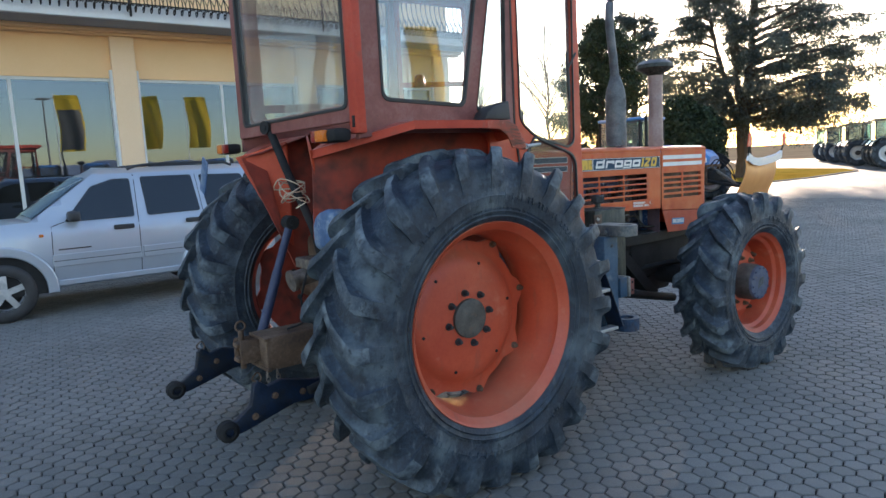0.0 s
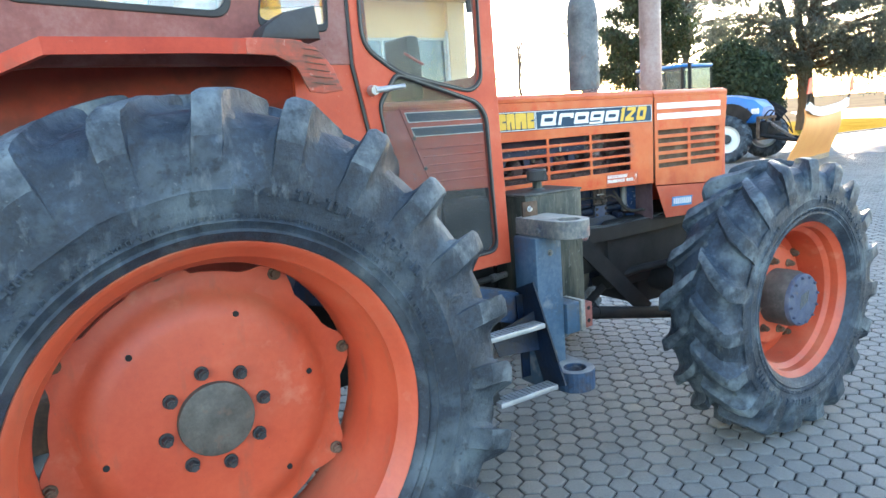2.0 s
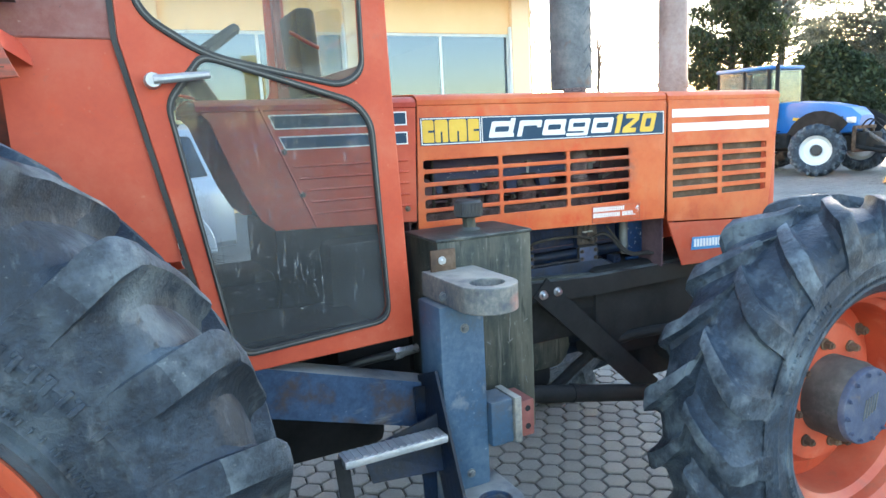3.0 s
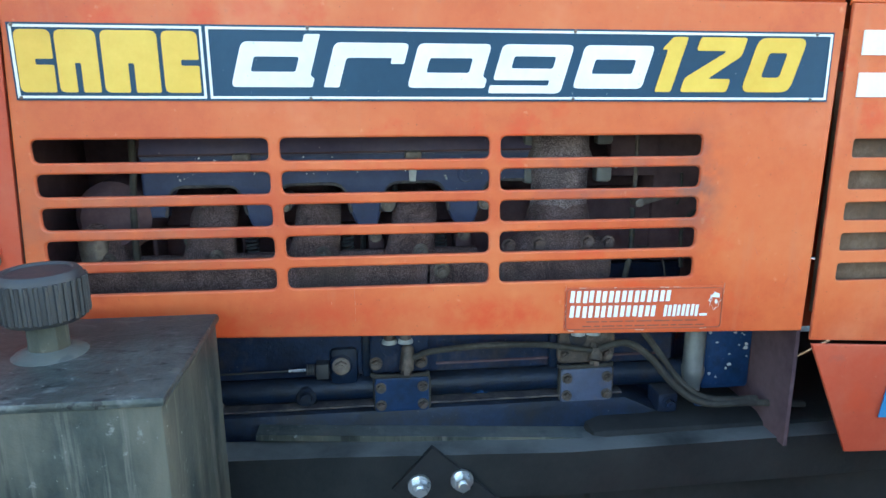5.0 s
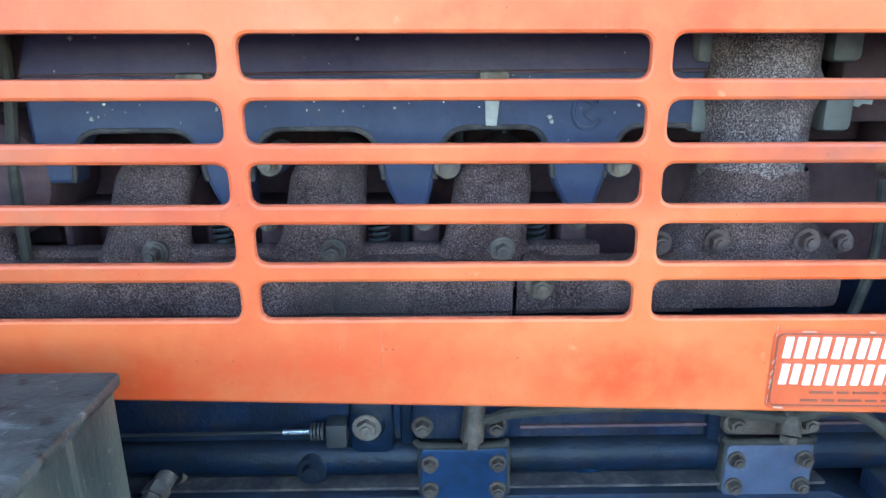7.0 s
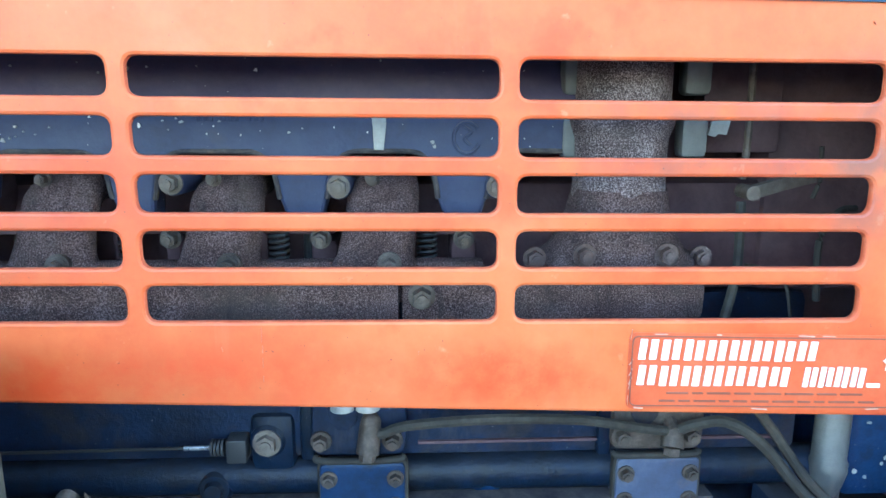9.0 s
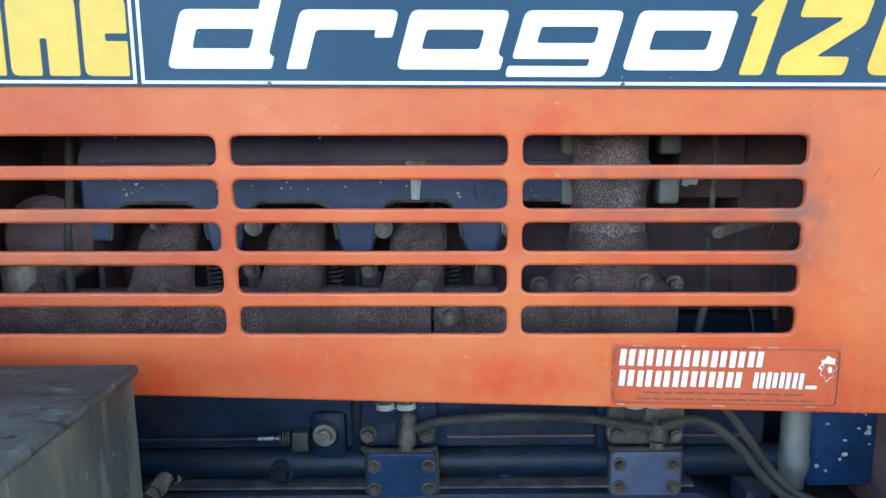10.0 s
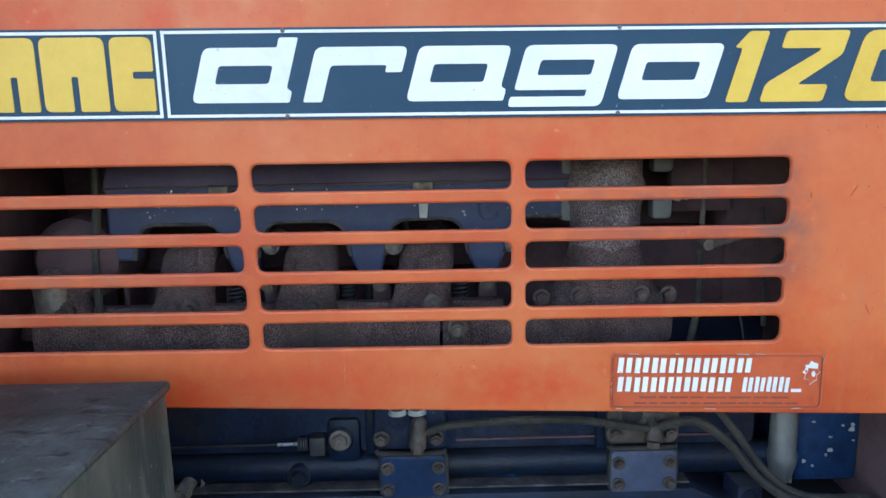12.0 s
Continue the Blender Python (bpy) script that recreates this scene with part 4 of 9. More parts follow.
# top skin with a rounded shoulder
def roof_skin(x0, x1, z_edge, rise=0.045, inset=0.0):
    bm = bmesh.new()
    sec = [(HY + inset, z_edge), (HY + inset - 0.001, z_edge + rise * 0.42), (HY + inset + 0.008, z_edge + rise * 0.76), (HY + inset + 0.03, z_edge + rise)]
    sec += [(CY, z_edge + rise + 0.012)] + [(side(y), z) for y, z in reversed(sec)]
    rows = []
    for x in np.linspace(x0, x1, 8):
        rows.append([bm.verts.new((x, y, hz(x, z))) for y, z in sec] + [bm.verts.new((x, y + (0.005 if y < CY else -0.005 if y > CY else 0), hz(x, z) - 0.005)) for y, z in reversed(sec)])
    k = len(rows[0])
    for a, b in zip(rows, rows[1:]):
        for j in range(k):
            bm.faces.new([a[j], a[(j + 1) % k], b[(j + 1) % k], b[j]])
    bm.faces.new(rows[0][::-1])
    bm.faces.new(rows[-1])
    return bm


part("bonnet_top", roof_skin(3.742, 4.797, 1.648, 0.034), M["bonnet_paint"], tractor)
part("bonnet_top_front", roof_skin(4.806, 5.44, 1.646, 0.034), M["bonnet_paint"], tractor)
part("cowl_top", roof_skin(3.07, 3.738, 1.643, 0.032), M["orange_faded"], tractor)
# front section
FC = [(4.833, 5.082), (5.104, 5.364)]
FR = [(1.4665 - 0.0445 * k - 0.026, 1.4665 - 0.0445 * k) for k in range(5)]
fslots = [rounded(sl(rect(a, b, z0, z1)), 0.005, 3) for a, b in FC for z0, z1 in FR]
front_out = sl([(4.806, 1.172), (5.378, 1.142), (5.438, 1.625), (5.43, 1.644), (4.808, 1.644)])
part("front_side", edged(plate([front_out] + fslots, HY - 0.002, 0.006, 0.0015)), PAINT, tractor)
part("front_side", plate([front_out], side(HY) - 0.004, 0.006), M["orange"], tractor)
part("front_lower", plate([sl([(4.808, 1.166), (5.378, 1.137), (5.37, 0.99), (5.05, 0.98), (4.885, 0.985)])], HY - 0.004, 0.006, 0.0015), M["orange"], tractor)
part("front_lower", plate([sl([(4.808, 1.166), (5.378, 1.137), (5.37, 0.99), (5.05, 0.98), (4.885, 0.985)])], side(HY), 0.006), M["orange"], tractor)
bm = bmesh.new()
box(bm, 5.36, 5.44, HY + 0.004, side(HY) - 0.004, 0.95, 1.625, 0.02)
part("nose", bm, M["orange"], tractor)
bm = bmesh.new()
box(bm, 4.82, 5.36, HY + 0.02, HY + 0.03, 1.2, 1.55)
part("grille_mesh", bm, M["rust"], tractor)
for z0, z1 in ((1.578, 1.610), (1.523, 1.555)):
    part("white_stripe", plate([sl(rect(4.826, 5.372, z0, z1))], HY - 0.0045, 0.002), M["white"], tractor, "peeling white stripe")
# cowl behind the bonnet, ribbed, with two blue stripes
COWL = [(3.262, 1.290), (3.7205, 1.275), (3.7385, 1.639), (3.082, 1.639), (3.106, 1.611), (3.134, 1.529), (3.181, 1.402), (3.223, 1.323)]
cowl = part("cowl_side", plate([sl(COWL)], HY + 0.003, 0.006, 0.001), M["orange"], tractor)
part("cowl_side", plate([sl(COWL)], side(HY) - 0.009, 0.006), M["orange"], tractor)
for k in range(5):
    bm = bmesh.new()
    z = 1.475 - 0.036 * k
    x0 = 3.335 + (1.475 - z) * 0.38
    tube(bm, [(x0, HY + 0.002, hz(x0, z)), (3.70, HY + 0.002, hz(3.7, z))], 0.004, 6, 0)
    part("rib", bm, M["orange"], cowl)
for z0, z1, a in ((1.590, 1.625, 3.272), (1.530, 1.562, 3.297)):
    part("blue_stripe", plate([sl([(a + 0.015, z0), (3.70, z0), (3.70, z1), (a, z1)])], HY - 0.0005, 0.002), M["decal_blue"], tractor)
    part("stripe_border", plate([sl([(a + 0.012, z0 - 0.004), (3.704, z0 - 0.004), (3.704, z1 + 0.004), (a - 0.004, z1 + 0.004)]), sl([(a + 0.015, z0), (3.70, z0), (3.70, z1), (a, z1)])], HY - 0.0007, 0.002), M["white"], tractor)

bm = bmesh.new()
tube(bm, [(3.245, HY + 0.001, 1.66), (3.385, HY + 0.001, 1.30)], 0.004, 6, 0)
part("seam", bm, M["orange_faded"], cowl)
for x, z in ((3.305, 1.53), (3.35, 1.40), (3.69, 1.325)):
    bolt_part(cowl, "screw", (x, HY, z), 0.007, 0.008, (0, -1, 0), M["rust"])

bm = bmesh.new()
box(bm, 3.262, 3.70, 3.745, side(3.745), 0.98, 1.31, 0.02)
part("firewall", bm, M["black"], tractor)
# old drips and scratches on the bonnet
rnd = random.Random(17)
MARKS = [(4.140, 1.268, 0.012, 0.0005), (4.1405, 1.253, 0.006, 0.0006), (4.1402, 1.243, 0.008, 0.00035), (4.140, 1.228, 0.005, 0.0003)] + [(rnd.uniform(3.78, 4.41), rnd.uniform(1.212, 1.262), rnd.uniform(0.001, 0.004), rnd.uniform(0.00018, 0.0004)) for k in range(3)] + \
        [(rnd.uniform(4.63, 4.78), rnd.uniform(1.22, 1.50), rnd.uniform(0.002, 0.012), rnd.uniform(0.0002, 0.0004)) for k in range(9)] + [(4.600, 1.4985, 0.002, 0.0005), (4.612, 1.4985, 0.003, 0.0004)]
for k, (x, z, ln, w) in enumerate(MARKS):
    bm = bmesh.new()
    lean_x = 0.0 if k < 4 else rnd.uniform(-1.2, 1.2)
    sweep(bm, [(x + lean_x * ln * t + rnd.uniform(-w, w) * 0.5, HY - 0.0004, z - ln * t) for t in (0, 0.35, 0.7, 1)], [(-w, -0.0004), (w * 0.6, -0.0004), (w, 0.0004), (-w * 0.7, 0.0004)], up=(0, 1, 0))
    part("scratch", bm, M["paint_edge"], tractor)

# ---- chassis and engine, large forms ----
bm = bmesh.new()
box(bm, 2.3, 3.6, CY - 0.2, CY + 0.2, 0.5, 1.15, 0.05)
box(bm, 3.4, 3.66, 3.66, side(3.66), 0.75, 1.25, 0.03)
part("gearbox", bm, M["black"], tractor)
bm = bmesh.new()
cyl(bm, (RX, 3.1, RZ), (RX, side(3.1), RZ), 0.11)
cyl(bm, (RX, 3.5, RZ), (RX, side(3.5), RZ), 0.2)
part("rear_axle", bm, M["rust"], tractor)
bm = bmesh.new()
cyl(bm, (FX, 3.1, FZ), (FX, side(3.1), FZ), 0.085)
box(bm, FX - 0.16, FX + 0.16, CY - 0.18, CY + 0.18, FZ - 0.16, FZ + 0.16, 0.05)
part("front_axle", bm, M["black"], tractor)
bm = bmesh.new()
box(bm, 4.5, 5.4, CY - 0.2, CY + 0.2, 0.62, 1.0, 0.03)
# black block added to make the space under the engine dark
box(bm, 3.6, 4.35, CY - 0.12, CY + 0.16, 0.52, 0.75, 0.04)
part("front_frame", bm, M["black"], tractor)
bm = bmesh.new()
sweep(bm, [(4.215, 3.735, 0.975), (4.76, 3.735, 0.465)], [(-0.005, -0.045), (0.005, -0.045), (0.005, 0.045), (-0.005, 0.045)])
# black instead of rust: the shade under the engine is in its paint
brace = part("diagonal_brace", bm, M["black"], tractor, "flat rusty steel brace bolted to the frame")
for bx, bz in ((4.225, 0.948), (4.29, 0.952)):
    bolt_part(brace, "bolt", (bx, 3.73, bz), 0.013, 0.018, (0, -1, 0), M["bright"])
bm = bmesh.new()
tube(bm, [(3.85, 3.70, 0.627), (4.07, 3.70, 0.602), (4.63, 3.70, 0.486), (4.95, 3.70, 0.42)], 0.034, 12, 4)
for x, z in ((4.11, 0.595), (4.32, 0.552)):
    cyl(bm, (x, 3.70, z), (x + 0.012, 3.70, z - 0.002), 0.037, n=14)
part("tie_rod", bm, M["black"], tractor)
bm = bmesh.new()
tube(bm, [(4.3, 3.84, 0.50), (4.6, 3.80, 0.68), (4.95, 3.6, 0.75)], 0.022, 10, 4)
part("steering_ram", bm, M["black"], tractor)

# side rail of the frame, a channel that rises a little to the front
bm = bmesh.new()
sweep(bm, [(x, 3.765, z) for x, z in ((3.66, 0.975), (4.10, 0.962), (4.46, 0.946), (4.90, 0.950), (5.3, 0.965))],
      [(0.028, -0.038), (0.028, 0.036), (-0.028, 0.036), (-0.028, 0.028), (0.018, 0.028), (0.018, -0.030), (-0.028, -0.030), (-0.028, -0.038)])
part("side_rail", bm, M["rail"], tractor, "dusty black channel-section side rail")
# dark oil pan and a black sheet, added to darken the underside
bm = bmesh.new()
vs = box(bm, 3.90, 4.46, 3.82, side(3.82), 0.60, 0.80, 0.05)
for v in vs:
    v.co.x -= 0.5 * max(0.0, 0.74 - v.co.z) * (1 if v.co.x > 4.2 else -0.3)
part("sump", bm, M["tank"], tractor)
bm = bmesh.new()
box(bm, 3.66, 4.72, 3.797, 3.812, 0.74, 0.93, 0.004)
part("engine_side_panel", bm, M["black"], tractor)

# ---- tank, post and step on the near side ----
bm = bmesh.new()
box(bm, 3.650, 3.970, 3.412, 3.642, 0.62, 1.259, 0.007)
tank = part("hydraulic_tank", bm, M["tank"], tractor, "dusty black box-shaped tank with screw cap")
bm = bmesh.new()
cyl(bm, (3.822, 3.533, 1.262), (3.822, 3.533, 1.31), 0.021, n=8)
lathe(bm, [(0.021, 1.270), (0.026, 1.2675), (0.036, 1.2635), (0.040, 1.2600)], (3.822, 3.533, 0), "z", 24)
part("filler_neck", bm, M["tank"], tank)
bm = bmesh.new()
box(bm, 3.647, 3.974, 3.408, 3.645, 1.252, 1.2625, 0.004, 2)
jitter(bm, 0.002, 18)
part("tank_lid", bm, M["tank_top"], tank, "scuffed grey-black welded tank lid")
bm = bmesh.new()
lathe(bm, [(0.0, 1.352), (0.030, 1.352), (0.032, 1.3545), (0.037, 1.354), (0.0405, 1.350), (0.042, 1.344), (0.042, 1.306), (0.038, 1.301), (0.0, 1.301)], (3.822, 3.533, 0), "z", 30)
for i in range(30):
    a = 2 * math.pi * i / 30
    x, y = 3.822 + 0.0425 * math.cos(a), 3.533 + 0.0425 * math.sin(a)
    cyl(bm, (x, y, 1.306), (x, y, 1.346), 0.0024, n=5)
part("screw_cap", bm, M["dark_plastic"], tank, "ribbed black plastic screw cap")

bm = bmesh.new()
box(bm, 3.62, 3.70, 3.395, 3.404, 1.16, 1.236, 0.003)
lug = part("tank_bracket", bm, M["rust"], tank)
bolt_part(lug, "bolt", (3.655, 3.396, 1.205), 0.009, 0.012, (0, -1, 0), M["bright"])
bm = bmesh.new()
tube(bm, [(3.30, 3.60, 0.86), (3.45, 3.56, 0.895), (3.55, 3.55, 0.903)], 0.013, 10, 5)
hose = part("hydraulic_hose", bm, M["rubber_trim"], tractor, "black hydraulic hose with a bright fitting")
bm = bmesh.new()
cyl(bm, (3.55, 3.55, 0.902), (3.575, 3.55, 0.904), 0.019, n=6)
cyl(bm, (3.573, 3.55, 0.904), (3.63, 3.55, 0.908), 0.014, n=14)
part("hose_fitting", bm, M["bright"], hose)
rnd = random.Random(31)
for x, z, dx, dz in ((3.884, 1.02, -0.006, 0.10), (3.872, 0.915, 0.018, -0.012), (3.80, 0.93, 0.012, 0.008), (3.93, 0.80, 0.01, 0.03), (3.79, 1.09, 0.02, 0.004), (3.945, 0.98, -0.012, 0.006)):
    bm = bmesh.new()
    sweep(bm, [(x + dx * t + rnd.uniform(-0.0015, 0.0015), 3.4075, z - dz * t) for t in np.linspace(0, 1, 7)], [(-0.0011, -0.0008), (0.0011, -0.0008), (0.0011, 0.0008), (-0.0011, 0.0008)], up=(0, 1, 0))
    part("scratch", bm, M["worn_grey"], tank)

# loader post: two eyes on a blue column, with a beam to the rear
def eye_plate(z0, z1, x0, x1, yb, yf, hole):
    cx, r = (x0 + x1) / 2, (x1 - x0) / 2
    loop = [(x0, yb), (x0, yf + r)] + [(cx + r * math.cos(a), yf + r + r * math.sin(a)) for a in np.linspace(math.pi, 2 * math.pi, 14)][1:-1] + [(x1, yf + r), (x1, yb)]
    ring = [(cx + hole * math.cos(a), yf + r + hole * math.sin(a)) for a in np.linspace(0, 2 * math.pi, 25)[:-1]]
    me = plate([loop, ring], 0, z1 - z0, 0.003)
    me.transform(Matrix(((1, 0, 0, 0), (0, 0, 1, 0), (0, -1, 0, (z0 + z1) / 2 + (z1 - z0) / 2), (0, 0, 0, 1))))
    return me


bm = bmesh.new()
box(bm, 3.585, 3.725, 3.285, 3.43, 0.46, 1.10, 0.01)
post = part("loader_post", bm, M["blue_arm"], tractor, "scuffed blue steel loader post")
part("upper_eye", eye_plate(1.103, 1.174, 3.605, 3.768, 3.43, 3.115, 0.047), M["worn_grey"], post)
part("lower_eye", eye_plate(0.47, 0.555, 3.605, 3.768, 3.43, 3.115, 0.047), M["beam_blue"], post)
bm = bmesh.new()
box(bm, 3.725, 3.80, 3.27, 3.37, 0.665, 0.80, 0.008)
part("side_tube", bm, M["blue_arm"], post)
bm = bmesh.new()
box(bm, 3.80, 3.824, 3.262, 3.378, 0.664, 0.802, 0.004)
part("tube_end", bm, M["worn_grey"], post)
bm = bmesh.new()
box(bm, 3.824, 3.868, 3.266, 3.374, 0.675, 0.785, 0.004)
end = part("end_plate", bm, M["pillar"], post, "rusty red end plate with two holes")
for z in (0.70, 0.755):
    bm = bmesh.new()
    cyl(bm, (3.845, 3.2645, z + 0.005), (3.845, 3.268, z + 0.005), 0.009, n=14)
    part("hole", bm, M["black"], end)
for x, z in ((3.66, 1.03), (3.66, 0.60), (3.60, 1.13)):
    bolt_part(post, "bolt", (x, 3.286, z), 0.010, 0.010, (0, -1, 0), M["worn_grey"])
bm = bmesh.new()
sweep(bm, [(2.6, 3.43, 1.085), (3.60, 3.43, 0.785)], [(-0.05, -0.065), (0.05, -0.065), (0.05, 0.065), (-0.05, 0.065)])
part("loader_beam", bm, M["beam_blue"], tractor, "grimy blue loader beam with worn edges")
# step
stepper = part("step_plate", plate([[(3.53, 0.86), (3.57, 0.86), (3.60, 0.50), (3.545, 0.50)]], 3.36, 0.006), M["blue_engine"], tractor)
for z, y in ((0.755, 3.26), (0.512, 3.20)):
    bm = bmesh.new()
    box(bm, 3.275, 3.565, y - 0.035, y + 0.03, z - 0.012, z + 0.008, 0.003)
    for k in range(14):
        x = 3.285 + 0.02 * k
        box(bm, x, x + 0.009, y - 0.03, y + 0.025, z + 0.008, z + 0.011)
    part("step_tread", bm, M["alu"], stepper)
bm = bmesh.new()
q = [bm.verts.new(p) for p in ((3.34, 3.295, 0.745), (3.572, 3.295, 0.80), (3.576, 3.272, 0.64), (3.36, 3.272, 0.66))]
q += [bm.verts.new(v.co + Vector((0, 0.006, 0))) for v in q]
for f in ((0, 1, 2, 3), (7, 6, 5, 4), (0, 4, 5, 1), (1, 5, 6, 2), (2, 6, 7, 3), (3, 7, 4, 0)):
    bm.faces.new([q[i] for i in f])
part("step_back", bm, M["blue_engine"], stepper)
bm = bmesh.new()
sweep(bm, [(3.275, 3.26, 0.76), (3.28, 3.20, 0.51)], [(-0.004, -0.018), (0.004, -0.018), (0.004, 0.018), (-0.004, 0.018)])
part("step_strap", bm, M["black"], stepper)
bm = bmesh.new()
sweep(bm, [(3.568, 3.35, 0.90), (3.575, 3.19, 0.50)], [(-0.004, -0.06), (0.004, -0.06), (0.004, 0.06), (-0.004, 0.06)])
part("step_cheek", bm, M["blue_engine"], stepper)

# ---- cab ----
def cab_y(x):
    return 3.213 + 0.12 * (x - 1.72)


SHEAR = Matrix(((1, 0, 0, 0), (0.12, 1, 0, 3.213 - 0.12 * 1.72), (0, 0, 1, 0), (0, 0, 0, 1)))
MIRROR = Matrix(((1, 0, 0, 0), (0, -1, 0, 2 * CY), (0, 0, 1, 0), (0, 0, 0, 1)))


def cab_plate(name, loops, y, thick, mat, parent, bevel=0.0, label="", both=True):
    out = None
    for far in ((False, True) if both else (False,)):
        me = plate(loops, y, thick, bevel)
        me.transform(SHEAR)
        if far:
            me.transform(MIRROR)
            me.flip_normals()
        ob = part(name, me, mat, parent, label)
        out = out or ob
    return out


TOP = 2.92
UP_GLASS = rounded([(2.925, 2.80), (2.925, 1.862), (3.07, 1.768), (3.40, 1.698), (3.463, 1.735), (3.475, 2.80)], [0.05, 0.06, 0.06, 0.05, 0.05, 0.05])
LOW_GLASS = rounded([(2.972, 1.66), (3.055, 1.765), (3.10, 1.755), (3.433, 1.655), (3.477, 1.60), (3.495, 1.055), (3.09, 1.045), (3.06, 1.08)], [0.03, 0.05, 0.03, 0.05, 0.05, 0.05, 0.04, 0.04])
door_out = [(2.885, 2.87), (2.885, 1.80), (3.035, 0.995), (3.570, 0.988), (3.565, 1.16), (3.545, 1.75), (3.53, 2.87)]
# fixed side frame behind the door
REAR_GL = rounded([(1.893, 1.965), (2.463, 1.945), (2.64, 2.80), (1.893, 2.80)], 0.05)
MID_GL = rounded([(2.558, 1.925), (2.80, 1.915), (2.84, 2.80), (2.74, 2.80)], 0.03)
cab_plate("cab_side_upper", [[(1.735, 1.775), (1.95, 1.80), (2.875, 1.80), (2.875, TOP), (1.76, TOP)], REAR_GL, MID_GL], 0, 0.035, M["pillar"], tractor, 0.004)
cab_plate("cab_side_lower", [[(2.66, 1.30), (2.965, 1.30), (2.875, 1.82), (2.66, 1.828)]], 0.004, 0.02, M["orange"], tractor)
door = cab_plate("cab_door", [door_out, UP_GLASS, LOW_GLASS], -0.006, 0.03, M["orange"], tractor, 0.004, "orange cab door with two panes and black seals")


def seal(loop, grow=0.012):
    """A rubber ring round a pane: a swept square bead."""
    c = Vector((sum(p[0] for p in loop) / len(loop), sum(p[1] for p in loop) / len(loop)))
    return [tuple(Vector(p) + (Vector(p) - c).normalized() * grow) for p in loop]


for gl in (UP_GLASS, LOW_GLASS):
    cab_plate("pane", [seal(gl, 0.002)], 0.006, 0.005, M["dusty_glass" if gl is LOW_GLASS else "cab_glass"], door, both=False)
    cab_plate("seal", [seal(gl, 0.010), seal(gl, -0.008)], -0.012, 0.014, M["rubber_trim"], door, 0.003, both=False)
    cab_plate("seal_insert", [seal(gl, 0.003), seal(gl, -0.001)], -0.0135, 0.004, M["hub"], door, both=False)
for gl in (REAR_GL, MID_GL):
    cab_plate("side_pane", [seal(gl, 0.002)], 0.01, 0.005, M["side_glass"], tractor)
    cab_plate("side_seal", [seal(gl, 0.012), seal(gl, -0.012)], -0.005, 0.02, M["rubber_trim"], tractor, 0.004)
cab_plate("door_gap", [[(2.872, 2.87), (2.872, 1.80), (3.022, 1.005), (3.034, 1.005), (2.884, 1.80), (2.884, 2.87)]], -0.004, 0.01, M["rubber_trim"], tractor, both=False)
bm = bmesh.new()
cyl(bm, (2.945, cab_y(2.945) - 0.035, 1.712), (3.065, cab_y(3.065) - 0.045, 1.722), 0.011, 0.009, 10)
cyl(bm, (2.945, cab_y(2.945) - 0.038, 1.712), (2.945, cab_y(2.945), 1.712), 0.016, 0.02, 12)
part("door_handle", bm, M["alu"], door, "plain dull chrome lever handle")
bm = bmesh.new()
sweep(bm, [(3.401, 3.402, 2.292), (3.409, 3.402, 2.14), (3.416, 3.402, 1.989)], [(-0.008, -0.006), (0.008, -0.006), (0.008, 0.006), (-0.008, 0.006)], up=(0, 1, 0))
sweep(bm, [(3.405, 3.393, 2.20), (3.481, 3.40, 2.293)], [(-0.006, -0.004), (0.006, -0.004), (0.006, 0.004), (-0.006, 0.004)], up=(0, 1, 0))
part("wiper", bm, M["rubber_trim"], door, "black wiper blade on its arm")
# rear wall and window, roof, front
def rear_plate(name, loops, x, thick, mat, parent, bevel=0.0):
    """A sheet across the tractor; loops are (y, z)."""
    me = plate(loops, 0, thick, bevel)
    me.transform(Matrix(((0, -1, 0, x), (1, 0, 0, 0), (0, 0, 1, 0), (0, 0, 0, 1))))
    me.flip_normals()
    return part(name, me, mat, parent)


yl, yr = cab_y(1.74), side(cab_y(1.74))
RGL = rounded([(yl + 0.09, 1.93), (yr - 0.09, 1.93), (yr - 0.09, 2.80), (yl + 0.09, 2.80)], 0.05)
rear_plate("rear_frame", [[(yl, 1.86), (yr, 1.86), (yr, TOP), (yl, TOP)], RGL], 1.76, 0.03, M["pillar"], tractor, 0.004)
rear_plate("rear_pane", [RGL], 1.75, 0.005, M["hazy_glass"], tractor)
rear_plate("rear_inner_frame", [[(yl + 0.04, 1.88), (yr - 0.04, 1.88), (yr - 0.04, 2.86), (yl + 0.04, 2.86)], rounded([(yl + 0.155, 1.955), (yr - 0.125, 1.955), (yr - 0.125, 2.76), (yl + 0.155, 2.76)], 0.05)], 1.795, 0.025, M["pillar"], tractor, 0.004)
rear_plate("rear_seal", [seal(RGL, 0.015), seal(RGL, -0.015)], 1.765, 0.04, M["rubber_trim"], tractor, 0.004)
bm = bmesh.new()
box(bm, 1.62, 3.68, yl - 0.02, yr + 0.02, TOP, TOP + 0.12, 0.03)
part("cab_roof", bm, M["orange_faded"], tractor)
fy = cab_y(3.53)
FGL = rounded([(fy + 0.06, 1.76), (side(fy) - 0.06, 1.76), (side(fy) - 0.06, 2.80), (fy + 0.06, 2.80)], 0.05)
rear_plate("front_frame_cab", [[(fy, 1.68), (side(fy), 1.68), (side(fy), TOP), (fy, TOP)], FGL], 3.52, 0.03, M["pillar"], tractor, 0.004)
rear_plate("windscreen", [FGL], 3.51, 0.005, M["cab_glass"], tractor)
bm = bmesh.new()
box(bm, 2.2, 3.45, 3.45, side(3.45), 1.0, 1.05)
